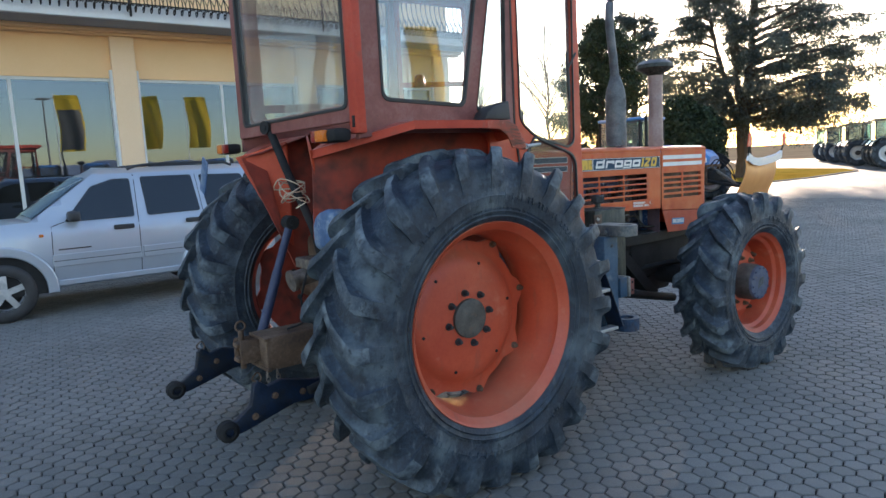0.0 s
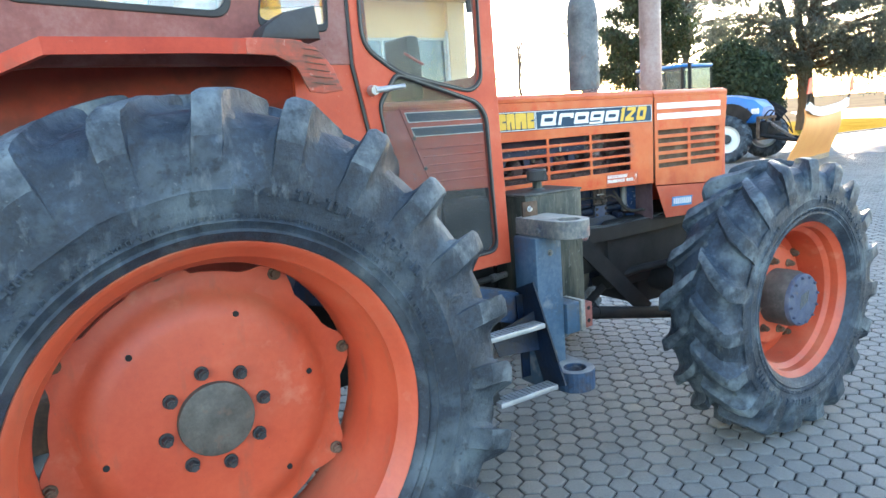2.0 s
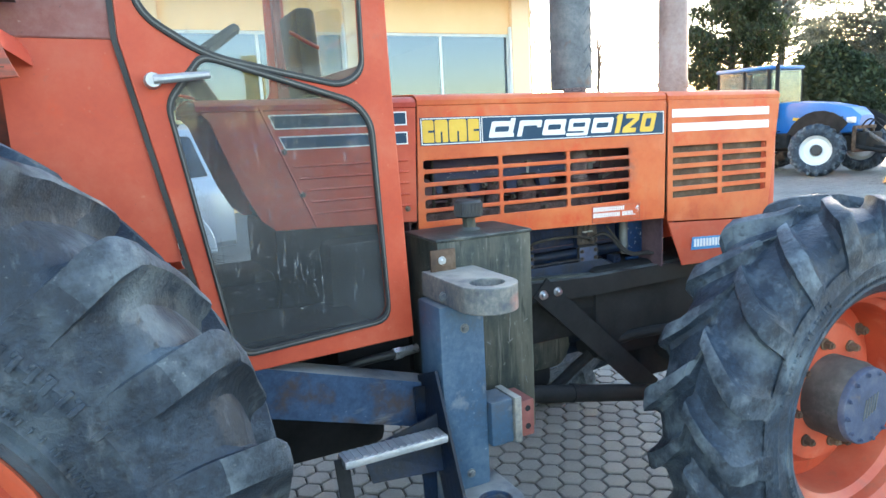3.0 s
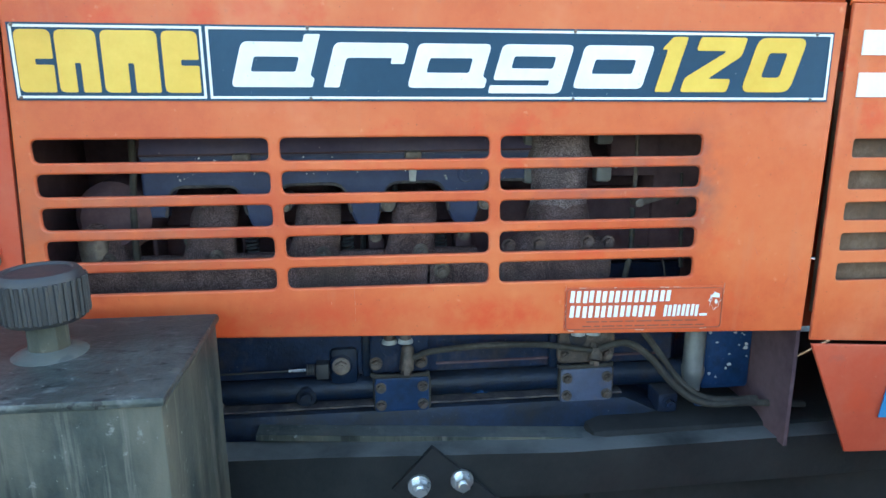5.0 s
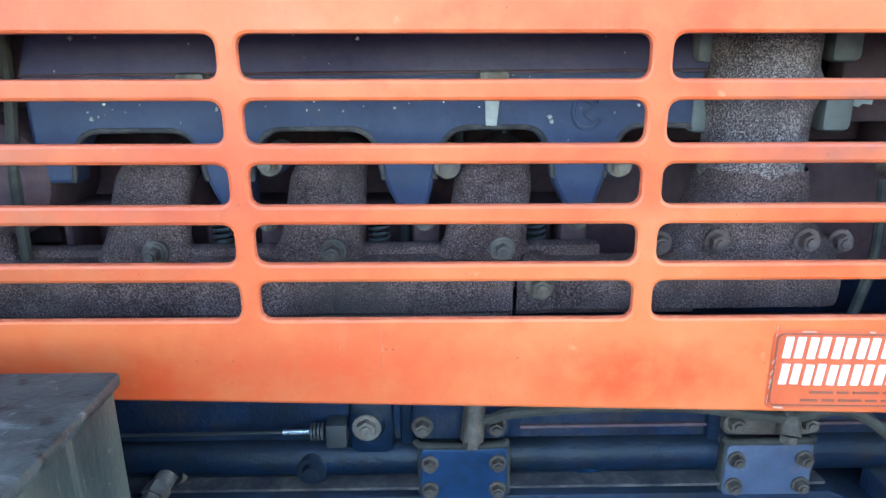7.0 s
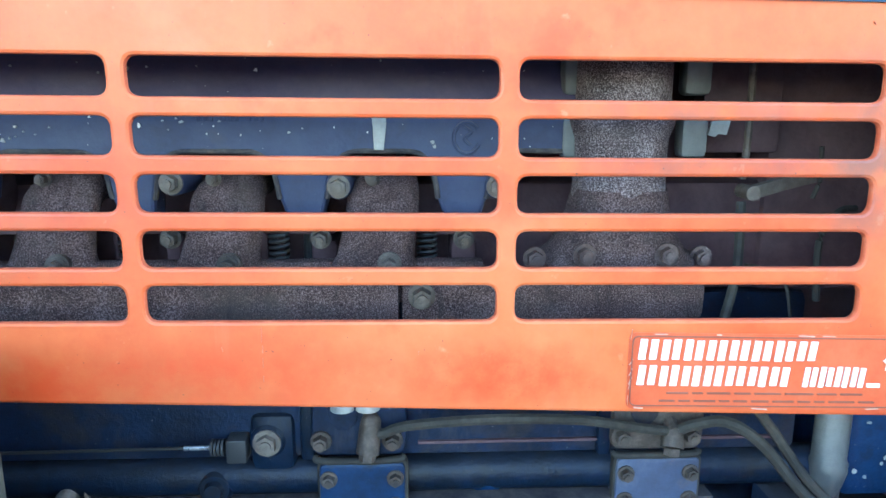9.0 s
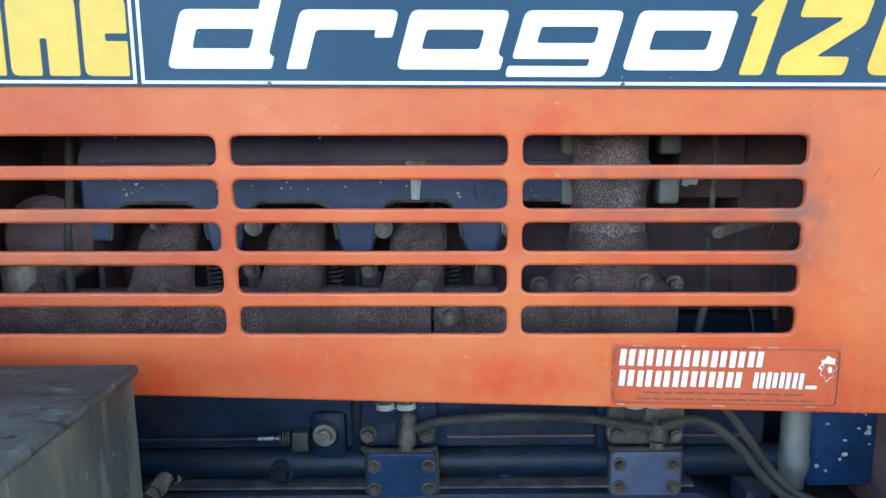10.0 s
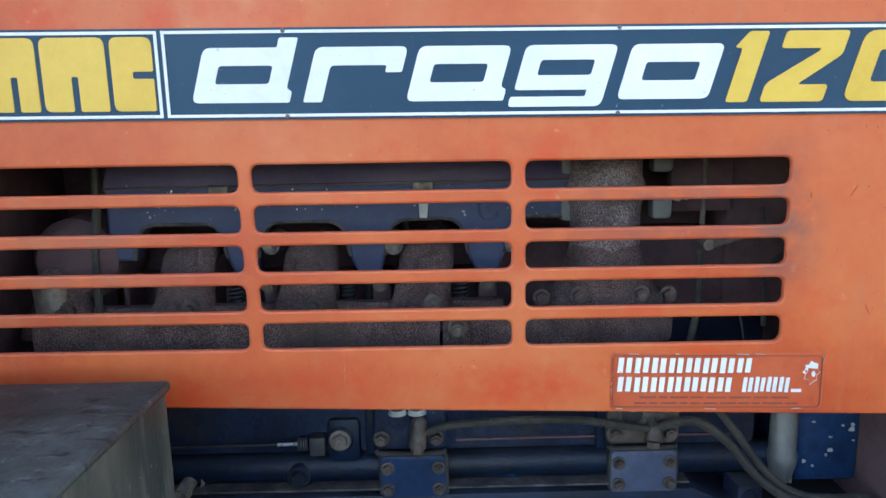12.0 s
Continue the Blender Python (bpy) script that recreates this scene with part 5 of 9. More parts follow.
part("cab_floor", bm, M["black"], tractor)
# seat, wheel, dashboard
bm = bmesh.new()
box(bm, 2.35, 2.80, CY - 0.24, CY + 0.24, 1.42, 1.54, 0.04)
box(bm, 2.30, 2.42, CY - 0.23, CY + 0.23, 1.5, 1.98, 0.05)
part("driver_seat", bm, M["seat"], tractor, "dark vinyl driver's seat")
bm = bmesh.new()
m = Matrix.Translation((3.08, CY, 1.80)) @ Matrix.Rotation(radians(-35), 4, "Y")
ring = [m @ Vector((0.2 * math.cos(a), 0.2 * math.sin(a), 0)) for a in np.linspace(0, 2 * math.pi, 33)]
sweep(bm, ring, circle2(0.017, 8), False)
for a in (0.3, 2.4, 4.5):
    sweep(bm, [m @ Vector((0, 0, -0.02)), m @ Vector((0.2 * math.cos(a), 0.2 * math.sin(a), 0))], circle2(0.009, 6))
cyl(bm, m @ Vector((0, 0, -0.02)), (3.3, CY, 1.45), 0.03)
part("steering_wheel", bm, M["black"], tractor)
bm = bmesh.new()
box(bm, 3.27, 3.48, CY - 0.2, CY + 0.2, 1.30, 1.69, 0.03)
part("dashboard", bm, M["interior"], tractor)
bm = bmesh.new()
vs = box(bm, 3.425, 3.495, 3.90, 4.12, 1.70, 1.98, 0.02)
for v in vs:
    v.co.x += 0.10 * max(0.0, 1.84 - v.co.z)
part("instrument_hood", bm, M["rubber_trim"], tractor)
bm = bmesh.new()
tube(bm, [(3.40, 3.885, 1.90), (3.45, 3.88, 1.87), (3.49, 3.88, 1.85)], 0.006, 8, 4)
part("warning_flasher", bm, M["lamp_red"], tractor)

# ---- mudguards ----
def mudguard(near):
    def q(x, y, z):
        return (x, y if near else side(y), z)
    rear_in, rear_out, top_r, top_f, end = (1.612, 3.482, 1.722), (1.70, 3.35, 1.76), (1.95, 3.06, 1.842), (2.636, 3.13, 1.842), (2.70, 3.115, 1.715)
    bm = bmesh.new()
    # top plate over the tyre with a rolled lip along its outer edge
    outer = [(1.612, 3.482, 1.735), (1.76, 3.285, 1.785), (1.95, 3.06, 1.848), (2.30, 3.075, 1.850), (2.60, 3.10, 1.846), (2.67, 3.11, 1.80), (2.675, 3.115, 1.765)]
    inner = [(1.70, 3.60, 1.755), (1.84, 3.70, 1.81), (1.98, 3.70, 1.852), (2.30, 3.70, 1.853), (2.60, 3.70, 1.850), (2.74, 3.70, 1.80), (2.78, 3.70, 1.725)]
    lip = [(x + 0.004, y + 0.004, z - 0.040) for x, y, z in outer]
    vs = [[bm.verts.new(q(*p)) for p in row] for row in (inner, outer, lip, [(x + 0.012, y + 0.012, z) for x, y, z in lip], [(x + 0.012, y + 0.012, z - 0.007) for x, y, z in outer], [(x, y, z - 0.007) for x, y, z in inner])]
    for a, b in zip(vs, vs[1:]):
        for j in range(len(outer) - 1):
            bm.faces.new([a[j], a[j + 1], b[j + 1], b[j]])
    top = part("mudguard", bm, M["orange_faded"], tractor, "dented orange mudguard over a rear wheel")
    # inner wall, from the lip down towards the axle, and the slanting rear panel
    bm = bmesh.new()
    wall = [(1.62, 3.485, 1.728), (1.76, 3.50, 1.79), (1.95, 3.47, 1.846), (2.62, 3.43, 1.844), (2.76, 3.43, 1.74), (2.85, 3.42, 1.45), (2.80, 3.45, 1.10), (1.90, 3.55, 1.0), (1.72, 3.74, 1.26)]
    a = [bm.verts.new(q(*p)) for p in wall]
    b = [bm.verts.new(q(x, y + 0.012, z)) for x, y, z in wall]
    bm.faces.new(a)
    bm.faces.new(b[::-1])
    for j in range(len(a)):
        bm.faces.new([a[j], a[(j + 1) % len(a)], b[(j + 1) % len(a)], b[j]])
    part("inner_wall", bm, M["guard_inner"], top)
    bm = bmesh.new()
    pan = [(1.595, 3.465, 1.735), (1.84, 4.00, 1.84), (1.86, 3.86, 1.17), (1.84, 3.82, 1.20)] if near else [(1.595, 3.465, 1.735), (1.84, 3.66, 1.814), (1.87, 3.58, 1.17), (1.85, 3.54, 1.20)]
    a = [bm.verts.new(q(*p)) for p in pan]
    b = [bm.verts.new(q(x + 0.012, y, z)) for x, y, z in pan]
    bm.faces.new(a)
    bm.faces.new(b[::-1])
    for j in range(4):
        bm.faces.new([a[j], a[(j + 1) % 4], b[(j + 1) % 4], b[j]])
    part("rear_panel", bm, M["orange"], top)
    # lamp on the rear corner
    bm = bmesh.new()
    y = 3.29 if near else 3.19
    box(bm, 1.60, 1.70, *sorted((q(0, y - 0.075, 0)[1], q(0, y + 0.125, 0)[1])), 1.764, 1.828, 0.022)
    lamp = part("rear_lamp", bm, M["black"], tractor, "tail lamp in a black plastic housing")
    bm = bmesh.new()
    box(bm, 1.578, 1.61, *sorted((q(0, y + 0.0, 0)[1], q(0, y + 0.085, 0)[1])), 1.769, 1.824, 0.006)
    part("amber_lens", bm, M["lamp_amber"], lamp)
    bm = bmesh.new()
    box(bm, 1.578, 1.61, *sorted((q(0, y + 0.088, 0)[1], q(0, y + 0.13, 0)[1])), 1.769, 1.824, 0.006)
    part("red_lens", bm, M["lamp_red"], lamp)


mudguard(True)
mudguard(False)
# rusty, bent front end of the near mudguard
me = plate([[(2.44, 1.850), (2.575, 1.848), (2.635, 1.828), (2.69, 1.765), (2.712, 1.700), (2.655, 1.695), (2.61, 1.700), (2.575, 1.770), (2.52, 1.803), (2.44, 1.808)]], 3.086, 0.010, 0.002)
bm = bmesh.new()
bm.from_mesh(me)
bmesh.ops.subdivide_edges(bm, edges=bm.edges[:], cuts=2, use_grid_fill=True)
for v in bm.verts:
    v.co.y += 0.05 * max(0.0, v.co.x - 2.60) - 0.25 * max(0.0, 1.80 - v.co.z) * max(0.0, v.co.x - 2.5)
jitter(bm, 0.003, 16)
bent = part("bent_end", bm, M["guard_rust"], tractor, "rusty bent end of the mudguard")
for k in range(6):
    bm = bmesh.new()
    z = 1.822 - 0.019 * k
    sweep(bm, [(2.595 + 0.004 * k, 3.082, z), (2.635 + 0.005 * k, 3.083, z - 0.007), (2.648 + 0.009 * k, 3.085, z - 0.010)], [(-0.0012, -0.0008), (0.0012, -0.0008), (0.0012, 0.0008), (-0.0012, 0.0008)], up=(0, 1, 0))
    part("ridge", bm, M["rust"], bent)

# black wedge-shaped box on the mudguard
bm = bmesh.new()
loop = [(2.52, 1.862), (2.54, 1.90), (2.60, 1.94), (2.70, 1.962), (2.71, 1.862)]
part("side_marker", bm_of(plate([loop], 3.20, 0.11, 0.008)), M["dark_plastic"], tractor, "black wedge-shaped plastic housing")
# red lamp seen through the cab
bm = bmesh.new()
cyl(bm, (3.07, 4.555, 2.20), (3.07, 4.555, 2.26), 0.045, 0.04, 16)
bmesh.ops.create_uvsphere(bm, u_segments=14, v_segments=8, radius=0.04, matrix=Matrix.Translation((3.07, 4.555, 2.26)))
part("side_lamp", bm, M["lamp_red"], tractor, "small red lamp on the far side")
bm = bmesh.new()
sweep(bm, [(2.72, 4.62, 2.205), (3.10, 4.58, 2.225), (3.50, 4.54, 2.235)], [(-0.014, -0.018), (0.014, -0.018), (0.014, 0.018), (-0.014, 0.018)])
part("far_grab_rail", bm, M["orange_faded"], tractor)
bm = bmesh.new()
sweep(bm, [(1.86, 4.70, 2.045), (2.50, 4.65, 2.065)], [(-0.012, -0.026), (0.012, -0.026), (0.012, 0.026), (-0.012, 0.026)])
part("far_window_rail", bm, M["pillar"], tractor)
# corner post at the rear of the cab
bm = bmesh.new()
box(bm, 1.715, 1.765, yl - 0.03, yl + 0.05, 1.80, TOP, 0.008)
corner = part("corner_post", bm, M["orange_faded"], tractor)
bm = bmesh.new()
box(bm, 1.712, 1.716, yl - 0.005, yl + 0.02, 1.83, 1.885, 0.0015)
part("slot", bm, M["black"], corner)

# ---- rear linkage ----
LINK = [(1.062, 0.435), (1.13, 0.452), (1.205, 0.505), (1.228, 0.605), (1.25, 0.622), (1.275, 0.605), (1.30, 0.585), (1.373, 0.600), (1.56, 0.558), (2.05, 0.61), (2.05, 0.50), (1.60, 0.462),
        (1.43, 0.462), (1.16, 0.385), (1.075, 0.375)]
for near in (True, False):
    f = (lambda y: y) if near else side
    y = f(3.54)
    arm = part("lower_link", bm_of(plate([LINK], y - 0.02, 0.04, 0.006)), M["blue_engine"], tractor, "dark blue lower link arm with ball end")
    bm = bmesh.new()
    lathe(bm, [(0.022, y - 0.034), (0.030, y - 0.036), (0.046, y - 0.028), (0.052, y - 0.02), (0.052, y + 0.02), (0.046, y + 0.028), (0.030, y + 0.036), (0.022, y + 0.034)], (1.085, 0, 0.405), "y", 24, closed=True)
    part("ball_end", bm, M["black"], arm)
    bm = bmesh.new()
    ring = [(1.25 + 0.022 * math.cos(a), y + 0.012 * math.sin(2 * a), 0.638 + 0.022 * math.sin(a)) for a in np.linspace(0, 2 * math.pi, 17)]
    sweep(bm, ring, circle2(0.004, 6), False, up=(0, 1, 0))
    part("ring_clip", bm, M["rust"], arm)
    for x, z in ((1.33, 0.53), (1.48, 0.515), (1.22, 0.45)):
        bolt_part(arm, "bolt", (x, y - 0.02 if near else y - 0.02, z), 0.013, 0.012, (0, -1, 0), M["rust"])
    bm = bmesh.new()
    cyl(bm, (1.50, y - 0.05, 0.52), (1.66, y - 0.03, 0.55), 0.022, n=12)
    cyl(bm, (1.60, y - 0.04, 0.54), (1.63, y - 0.036, 0.545), 0.032, n=14)
    part("stabiliser", bm, M["black"], arm)
bm = bmesh.new()
tube(bm, [(1.765, 4.14, 1.33), (1.65, 4.14, 1.03)], 0.024, 12, 0)
tube(bm, [(1.66, 4.14, 1.05), (1.53, 4.14, 0.70)], 0.029, 12, 0)
rod = part("lift_rod", bm, M["cover_blue"], tractor, "blue telescopic lift rod")
bm = bmesh.new()
cyl(bm, (1.765, 4.10, 1.335), (1.765, 4.18, 1.335), 0.042, n=18)
cyl(bm, (1.765, 4.09, 1.335), (1.765, 4.19, 1.335), 0.02, n=12)
part("clevis", bm, M["black"], rod)
bm = bmesh.new()
box(bm, 1.45, 1.95, 3.88, 4.10, 0.545, 0.735, 0.012)
for z in (0.552, 0.722):
    box(bm, 1.442, 1.47, 3.872, 4.108, z - 0.008, z + 0.010, 0.003)
jitter(bm, 0.003, 9)
drawbar = part("drawbar_box", bm, M["rust"], tractor, "rusty drawbar box with clevis")
for yy in (3.99, 4.085):
    bm = bmesh.new()
    box(bm, 1.34, 1.455, yy - 0.012, yy + 0.012, 0.585, 0.72, 0.012)
    part("cheek", bm, M["rust"], drawbar)
for zz in (0.605, 0.69):
    bm = bmesh.new()
    box(bm, 1.33, 1.455, 4.0, 4.075, zz - 0.012, zz + 0.012, 0.006)
    part("tongue", bm, M["rust"], drawbar)
bm = bmesh.new()
cyl(bm, (1.37, 4.037, 0.55), (1.37, 4.037, 0.77), 0.016, n=12)
ring = [(1.37 + 0.028 * math.cos(a), 4.037, 0.792 + 0.028 * math.sin(a)) for a in np.linspace(0, 2 * math.pi, 17)]
sweep(bm, ring, circle2(0.006, 6), False, up=(0, 1, 0))
part("hitch_pin", bm, M["rust"], drawbar)
for cx0 in (1.44, 1.50):
    for k in range(7):
        bm = bmesh.new()
        ring = [(cx0 + 0.010 * math.cos(a) * (k % 2) + 0.006 * math.sin(k), 3.88 + 0.010 * math.cos(a) * ((k + 1) % 2), 0.53 - 0.026 * k + 0.018 * math.sin(a)) for a in np.linspace(0, 2 * math.pi, 13)]
        sweep(bm, ring, circle2(0.0035, 5), False, up=(1, 0.3, 0))
        part("chain_link", bm, M["steel"], drawbar)
bm = bmesh.new()
tube(bm, [(1.735, 4.262, 1.895), (1.75, 4.06, 1.60), (1.77, 3.87, 1.34), (1.80, 3.84, 1.16)], 0.024, 12, 4)
cyl(bm, (1.70, 4.255, 1.90), (1.765, 4.275, 1.90), 0.040, n=18)
cyl(bm, (1.695, 4.255, 1.90), (1.77, 4.275, 1.90), 0.018, n=12)
toplink = part("top_link", bm, M["black"], tractor, "black top link with an eye end")
bm = bmesh.new()
rnd = random.Random(4)
pts = []
for k in range(26):
    a = k * 1.25
    t = 0.5 + 0.42 * math.sin(k * 0.83)
    r = 0.055 + 0.05 * rnd.random()
    pts.append((1.74 + r * math.cos(a), 4.06 - 0.09 * t + r * math.sin(a), 1.60 - 0.14 * t + 0.03 * rnd.uniform(-1, 1)))
tube(bm, pts, 0.0035, 5, 3)
tube(bm, [pts[-1], (1.70, 3.90, 1.43), (1.72, 3.82, 1.46)], 0.0035, 5, 4)
part("twine", bm, M["wire"], toplink, "pale twine wound round the rod")
bm = bmesh.new()
box(bm, 1.70, 1.82, 3.50, 3.74, 1.20, 1.44, 0.05, 4)
lathe(bm, [(0.0, 1.50), (0.03, 1.50), (0.032, 1.495), (0.032, 1.455), (0.05, 1.435)], (1.76, 3.64, 0), "z", 18)
part("canister", bm, M["canister"], tractor, "cloudy blue plastic canister")
bm = bmesh.new()
cyl(bm, (1.66, 3.93, 1.02), (1.86, 3.93, 1.06), 0.05, n=16)
cyl(bm, (1.645, 3.93, 1.017), (1.665, 3.93, 1.021), 0.062, n=16)
box(bm, 1.72, 1.86, 3.78, 4.02, 1.08, 1.14, 0.012)
part("hydraulic_coupling", bm, M["steel"], tractor)
bm = bmesh.new()
tube(bm, [(1.72, 3.86, 1.08), (1.66, 3.84, 0.92), (1.68, 3.85, 0.80), (1.60, 3.93, 0.75)], 0.006, 6, 6)
part("cable", bm, M["black"], tractor)
bm = bmesh.new()
box(bm, 1.90, 2.35, CY - 0.28, CY + 0.28, 0.55, 1.25, 0.05)
part("rear_housing", bm, M["rust"], tractor)
# loose reflector plate under the far lamp
bm = bmesh.new()
box(bm, -0.004, 0.004, -0.13, 0.13, -0.055, 0.055, 0.003)
bmesh.ops.transform(bm, matrix=Matrix.Translation((1.65, 5.27, 1.63)) @ Matrix.Rotation(radians(-62), 4, "X"), verts=bm.verts)
part("reflector_plate", bm, M["canister"], tractor, "dull blue-green reflector plate hanging askew")

# ---- exhaust and intake pipes above the bonnet ----
bm = bmesh.new()
lathe(bm, [(0.0, 1.70), (0.08, 1.70), (0.08, 2.07), (0.074, 2.13), (0.038, 2.24), (0.0, 2.25)], (4.50, 3.90, 0), "z", 26)
tube(bm, [(4.50, 3.90, 2.20), (4.48, 3.90, 2.38), (4.45, 3.90, 2.58), (4.445, 3.90, 2.74), (4.48, 3.90, 2.86), (4.55, 3.90, 2.92)], 0.034, 14, 5)
exhaust = part("exhaust", bm, M["silencer"], tractor, "grey exhaust silencer and pipe")
for k in range(5):
    z = 1.76 + 0.07 * k
    bm = bmesh.new()
    sweep(bm, [(4.50 + 0.0803 * math.cos(a), 3.90 + 0.0803 * math.sin(a), z + 0.03 * (1 - abs(a + 1.2) / 0.35)) for a in np.linspace(-1.55, -0.85, 11)], circle2(0.0035, 6))
    part("crease", bm, M["silencer"], exhaust)
bm = bmesh.new()
cyl(bm, (5.06, 3.93, 1.68), (5.06, 3.93, 2.28), 0.06, n=24)
cyl(bm, (5.06, 3.93, 1.70), (5.06, 3.93, 1.72), 0.066, n=24)
part("intake_pipe", bm, M["pipe_grey"], tractor, "faded pinkish grey intake pipe")
bm = bmesh.new()
lathe(bm, [(0.0, 2.40), (0.10, 2.395), (0.15, 2.36), (0.155, 2.33), (0.07, 2.28), (0.06, 2.27), (0.0, 2.27)], (5.06, 3.93, 0), "z", 28)
part("intake_cap", bm, M["tank"], tractor, "black mushroom intake cap")

# ---- engine, seen through the slots and under the bonnet ----
EY = 3.83                                              # near face of the pump row
bm = bmesh.new()
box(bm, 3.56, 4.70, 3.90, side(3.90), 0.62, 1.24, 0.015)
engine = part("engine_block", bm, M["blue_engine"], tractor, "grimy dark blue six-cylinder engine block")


def epart(name, bm, mat, label="", smooth=0.6):
    return part(name, bm, M[mat], engine, label, smooth)


bm = bmesh.new()
box(bm, 3.80, 4.70, 3.90, side(3.90), 1.24, 1.36, 0.01)
epart("cylinder_head", bm, "bay_dark")
# rear and middle sheets are added to close the bay and keep it dark
bm = bmesh.new()
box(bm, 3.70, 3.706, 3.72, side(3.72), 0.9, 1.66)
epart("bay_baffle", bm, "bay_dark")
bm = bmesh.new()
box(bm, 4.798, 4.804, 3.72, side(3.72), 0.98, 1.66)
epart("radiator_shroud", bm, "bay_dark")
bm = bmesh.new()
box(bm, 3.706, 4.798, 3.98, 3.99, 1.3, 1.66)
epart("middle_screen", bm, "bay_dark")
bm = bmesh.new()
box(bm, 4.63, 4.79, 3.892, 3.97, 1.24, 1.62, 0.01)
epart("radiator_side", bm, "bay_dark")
# rocker cover: scalloped blue casting, top tilted back
ARCH = [(3.876, 3.982), (4.028, 4.133), (4.184, 4.278), (4.331, 4.43)]
loop = [(3.842, 1.4405), (3.842, 1.352)]
z_arch = 1.3955
for a, b in ARCH:
    c = (loop[-1][0] + a) / 2
    loop += [(a - 0.004, 1.352), (a, 1.375), (a + 0.012, z_arch - 0.003), (a + 0.022, z_arch), (b - 0.022, z_arch), (b - 0.012, z_arch - 0.003), (b, 1.375), (b + 0.004, 1.352)]
    loop += [(b + 0.007, 1.343), (b + 0.014, 1.330), (b + 0.024, 1.324), (b + 0.040, 1.326)] if b < 4.4 else []
loop += [(4.445, 1.352), (4.445, 1.4405)]
cover = part("rocker_cover", edged(plate([loop], 3.815, 0.03, 0.004)), [M["cover_blue"], M["cover_blue"]], engine, "dark blue scalloped rocker cover with paint chips")
bm = bmesh.new()
v = [[bm.verts.new((x, y, z)) for y, z in ((3.8145, 1.4400), (3.817, 1.447), (3.85, 1.50), (3.95, 1.53), (3.95, 1.4400))] for x in (3.842, 4.445)]
for j in range(5):
    bm.faces.new([v[0][j], v[0][(j + 1) % 5], v[1][(j + 1) % 5], v[1][j]])
bm.faces.new(v[0][::-1])
bm.faces.new(v[1])
part("cover_top", bm, M["cover_upper"], cover)
for a, b in ARCH:
    bm = bmesh.new()
    pts = [(a - 0.004, 1.352), (a, 1.375), (a + 0.006, z_arch - 0.008), (a + 0.014, z_arch - 0.002), (a + 0.024, z_arch), ((a + b) / 2, z_arch + 0.0005), (b - 0.024, z_arch), (b - 0.014, z_arch - 0.002), (b - 0.006, z_arch - 0.008), (b, 1.375), (b + 0.004, 1.352)]
    sweep(bm, bend([(x, 3.8165, z + 0.0012) for x, z in pts], 3), circle2(0.0026, 8), up=(0, 1, 0))
    jitter(bm, 0.0008, 60)
    part("arch_lip", bm, M["dusty_lip"], cover)
bm = bmesh.new()
box(bm, 3.842, 4.445, 3.8125, 3.82, 1.4410, 1.4435, 0.001, 1)
part("cover_seam", bm, M["bay_dark"], cover)
for x in (3.985, 4.229):
    bm = bmesh.new()
    box(bm, x - 0.012, x + 0.012, 3.80, 3.83, 1.4325, 1.4435, 0.003)
    part("cover_tab", bm, M["steel"], cover)
bm = bmesh.new()
bm = bm_of(plate([[(4.2235, 1.3985), (4.2325, 1.3980), (4.2352, 1.4215), (4.2345, 1.4285), (4.2218, 1.4290), (4.2228, 1.4180)]], 3.8128, 0.0030, 0.0006))
part("paint_mark", bm, M["pale_mark"], cover)
for k in range(11):                                    # cast numerals too faint to read
    if k in (3, 7):
        continue
    bm = bmesh.new()
    x = 4.066 + 0.0056 * k
    box(bm, x, x + 0.0038, 3.8138, 3.817, 1.4235, 1.4300, 0.0008, 1)
    part("cast_numeral", bm, M["cover_blue"], cover)
bm = bmesh.new()
sweep(bm, bend([(4.306, 3.8144, 1.419), (4.312, 3.8144, 1.414), (4.306, 3.8144, 1.408), (4.312, 3.8144, 1.402)], 4), circle2(0.0014, 6), up=(0, 1, 0))
part("cast_mark", bm, M["cover_blue"], cover)
bm = bmesh.new()
ring = [(4.308 + 0.012 * math.cos(a), 3.814, 1.409 + 0.014 * math.sin(a)) for a in np.linspace(0.6, 2 * math.pi - 0.4, 18)]
sweep(bm, ring, circle2(0.0016, 6), up=(0, 1, 0))
part("cast_mark", bm, M["cover_blue"], cover)
rnd = random.Random(11)
for k in range(60):
    bm = bmesh.new()
    x, z = rnd.uniform(3.86, 4.43), rnd.choice((rnd.uniform(1.40, 1.44), rnd.uniform(1.40, 1.44), rnd.uniform(1.455, 1.485)))
    y = 3.8142 if z < 1.444 else 3.818 + (z - 1.452) * 0.667
    r = rnd.choice((0.0005, 0.0006, 0.0008, 0.001, 0.0016))
    loop = [(x + r * rnd.uniform(0.4, 1.7) * math.cos(a), z + r * rnd.uniform(0.4, 1.7) * math.sin(a)) for a in np.linspace(0, 5.5, 7)]
    bm = bm_of(plate([loop], y - 0.0015, 0.002))
    part("paint_chip", bm, M["pale_mark" if k % 3 else "white"], cover, smooth=0)
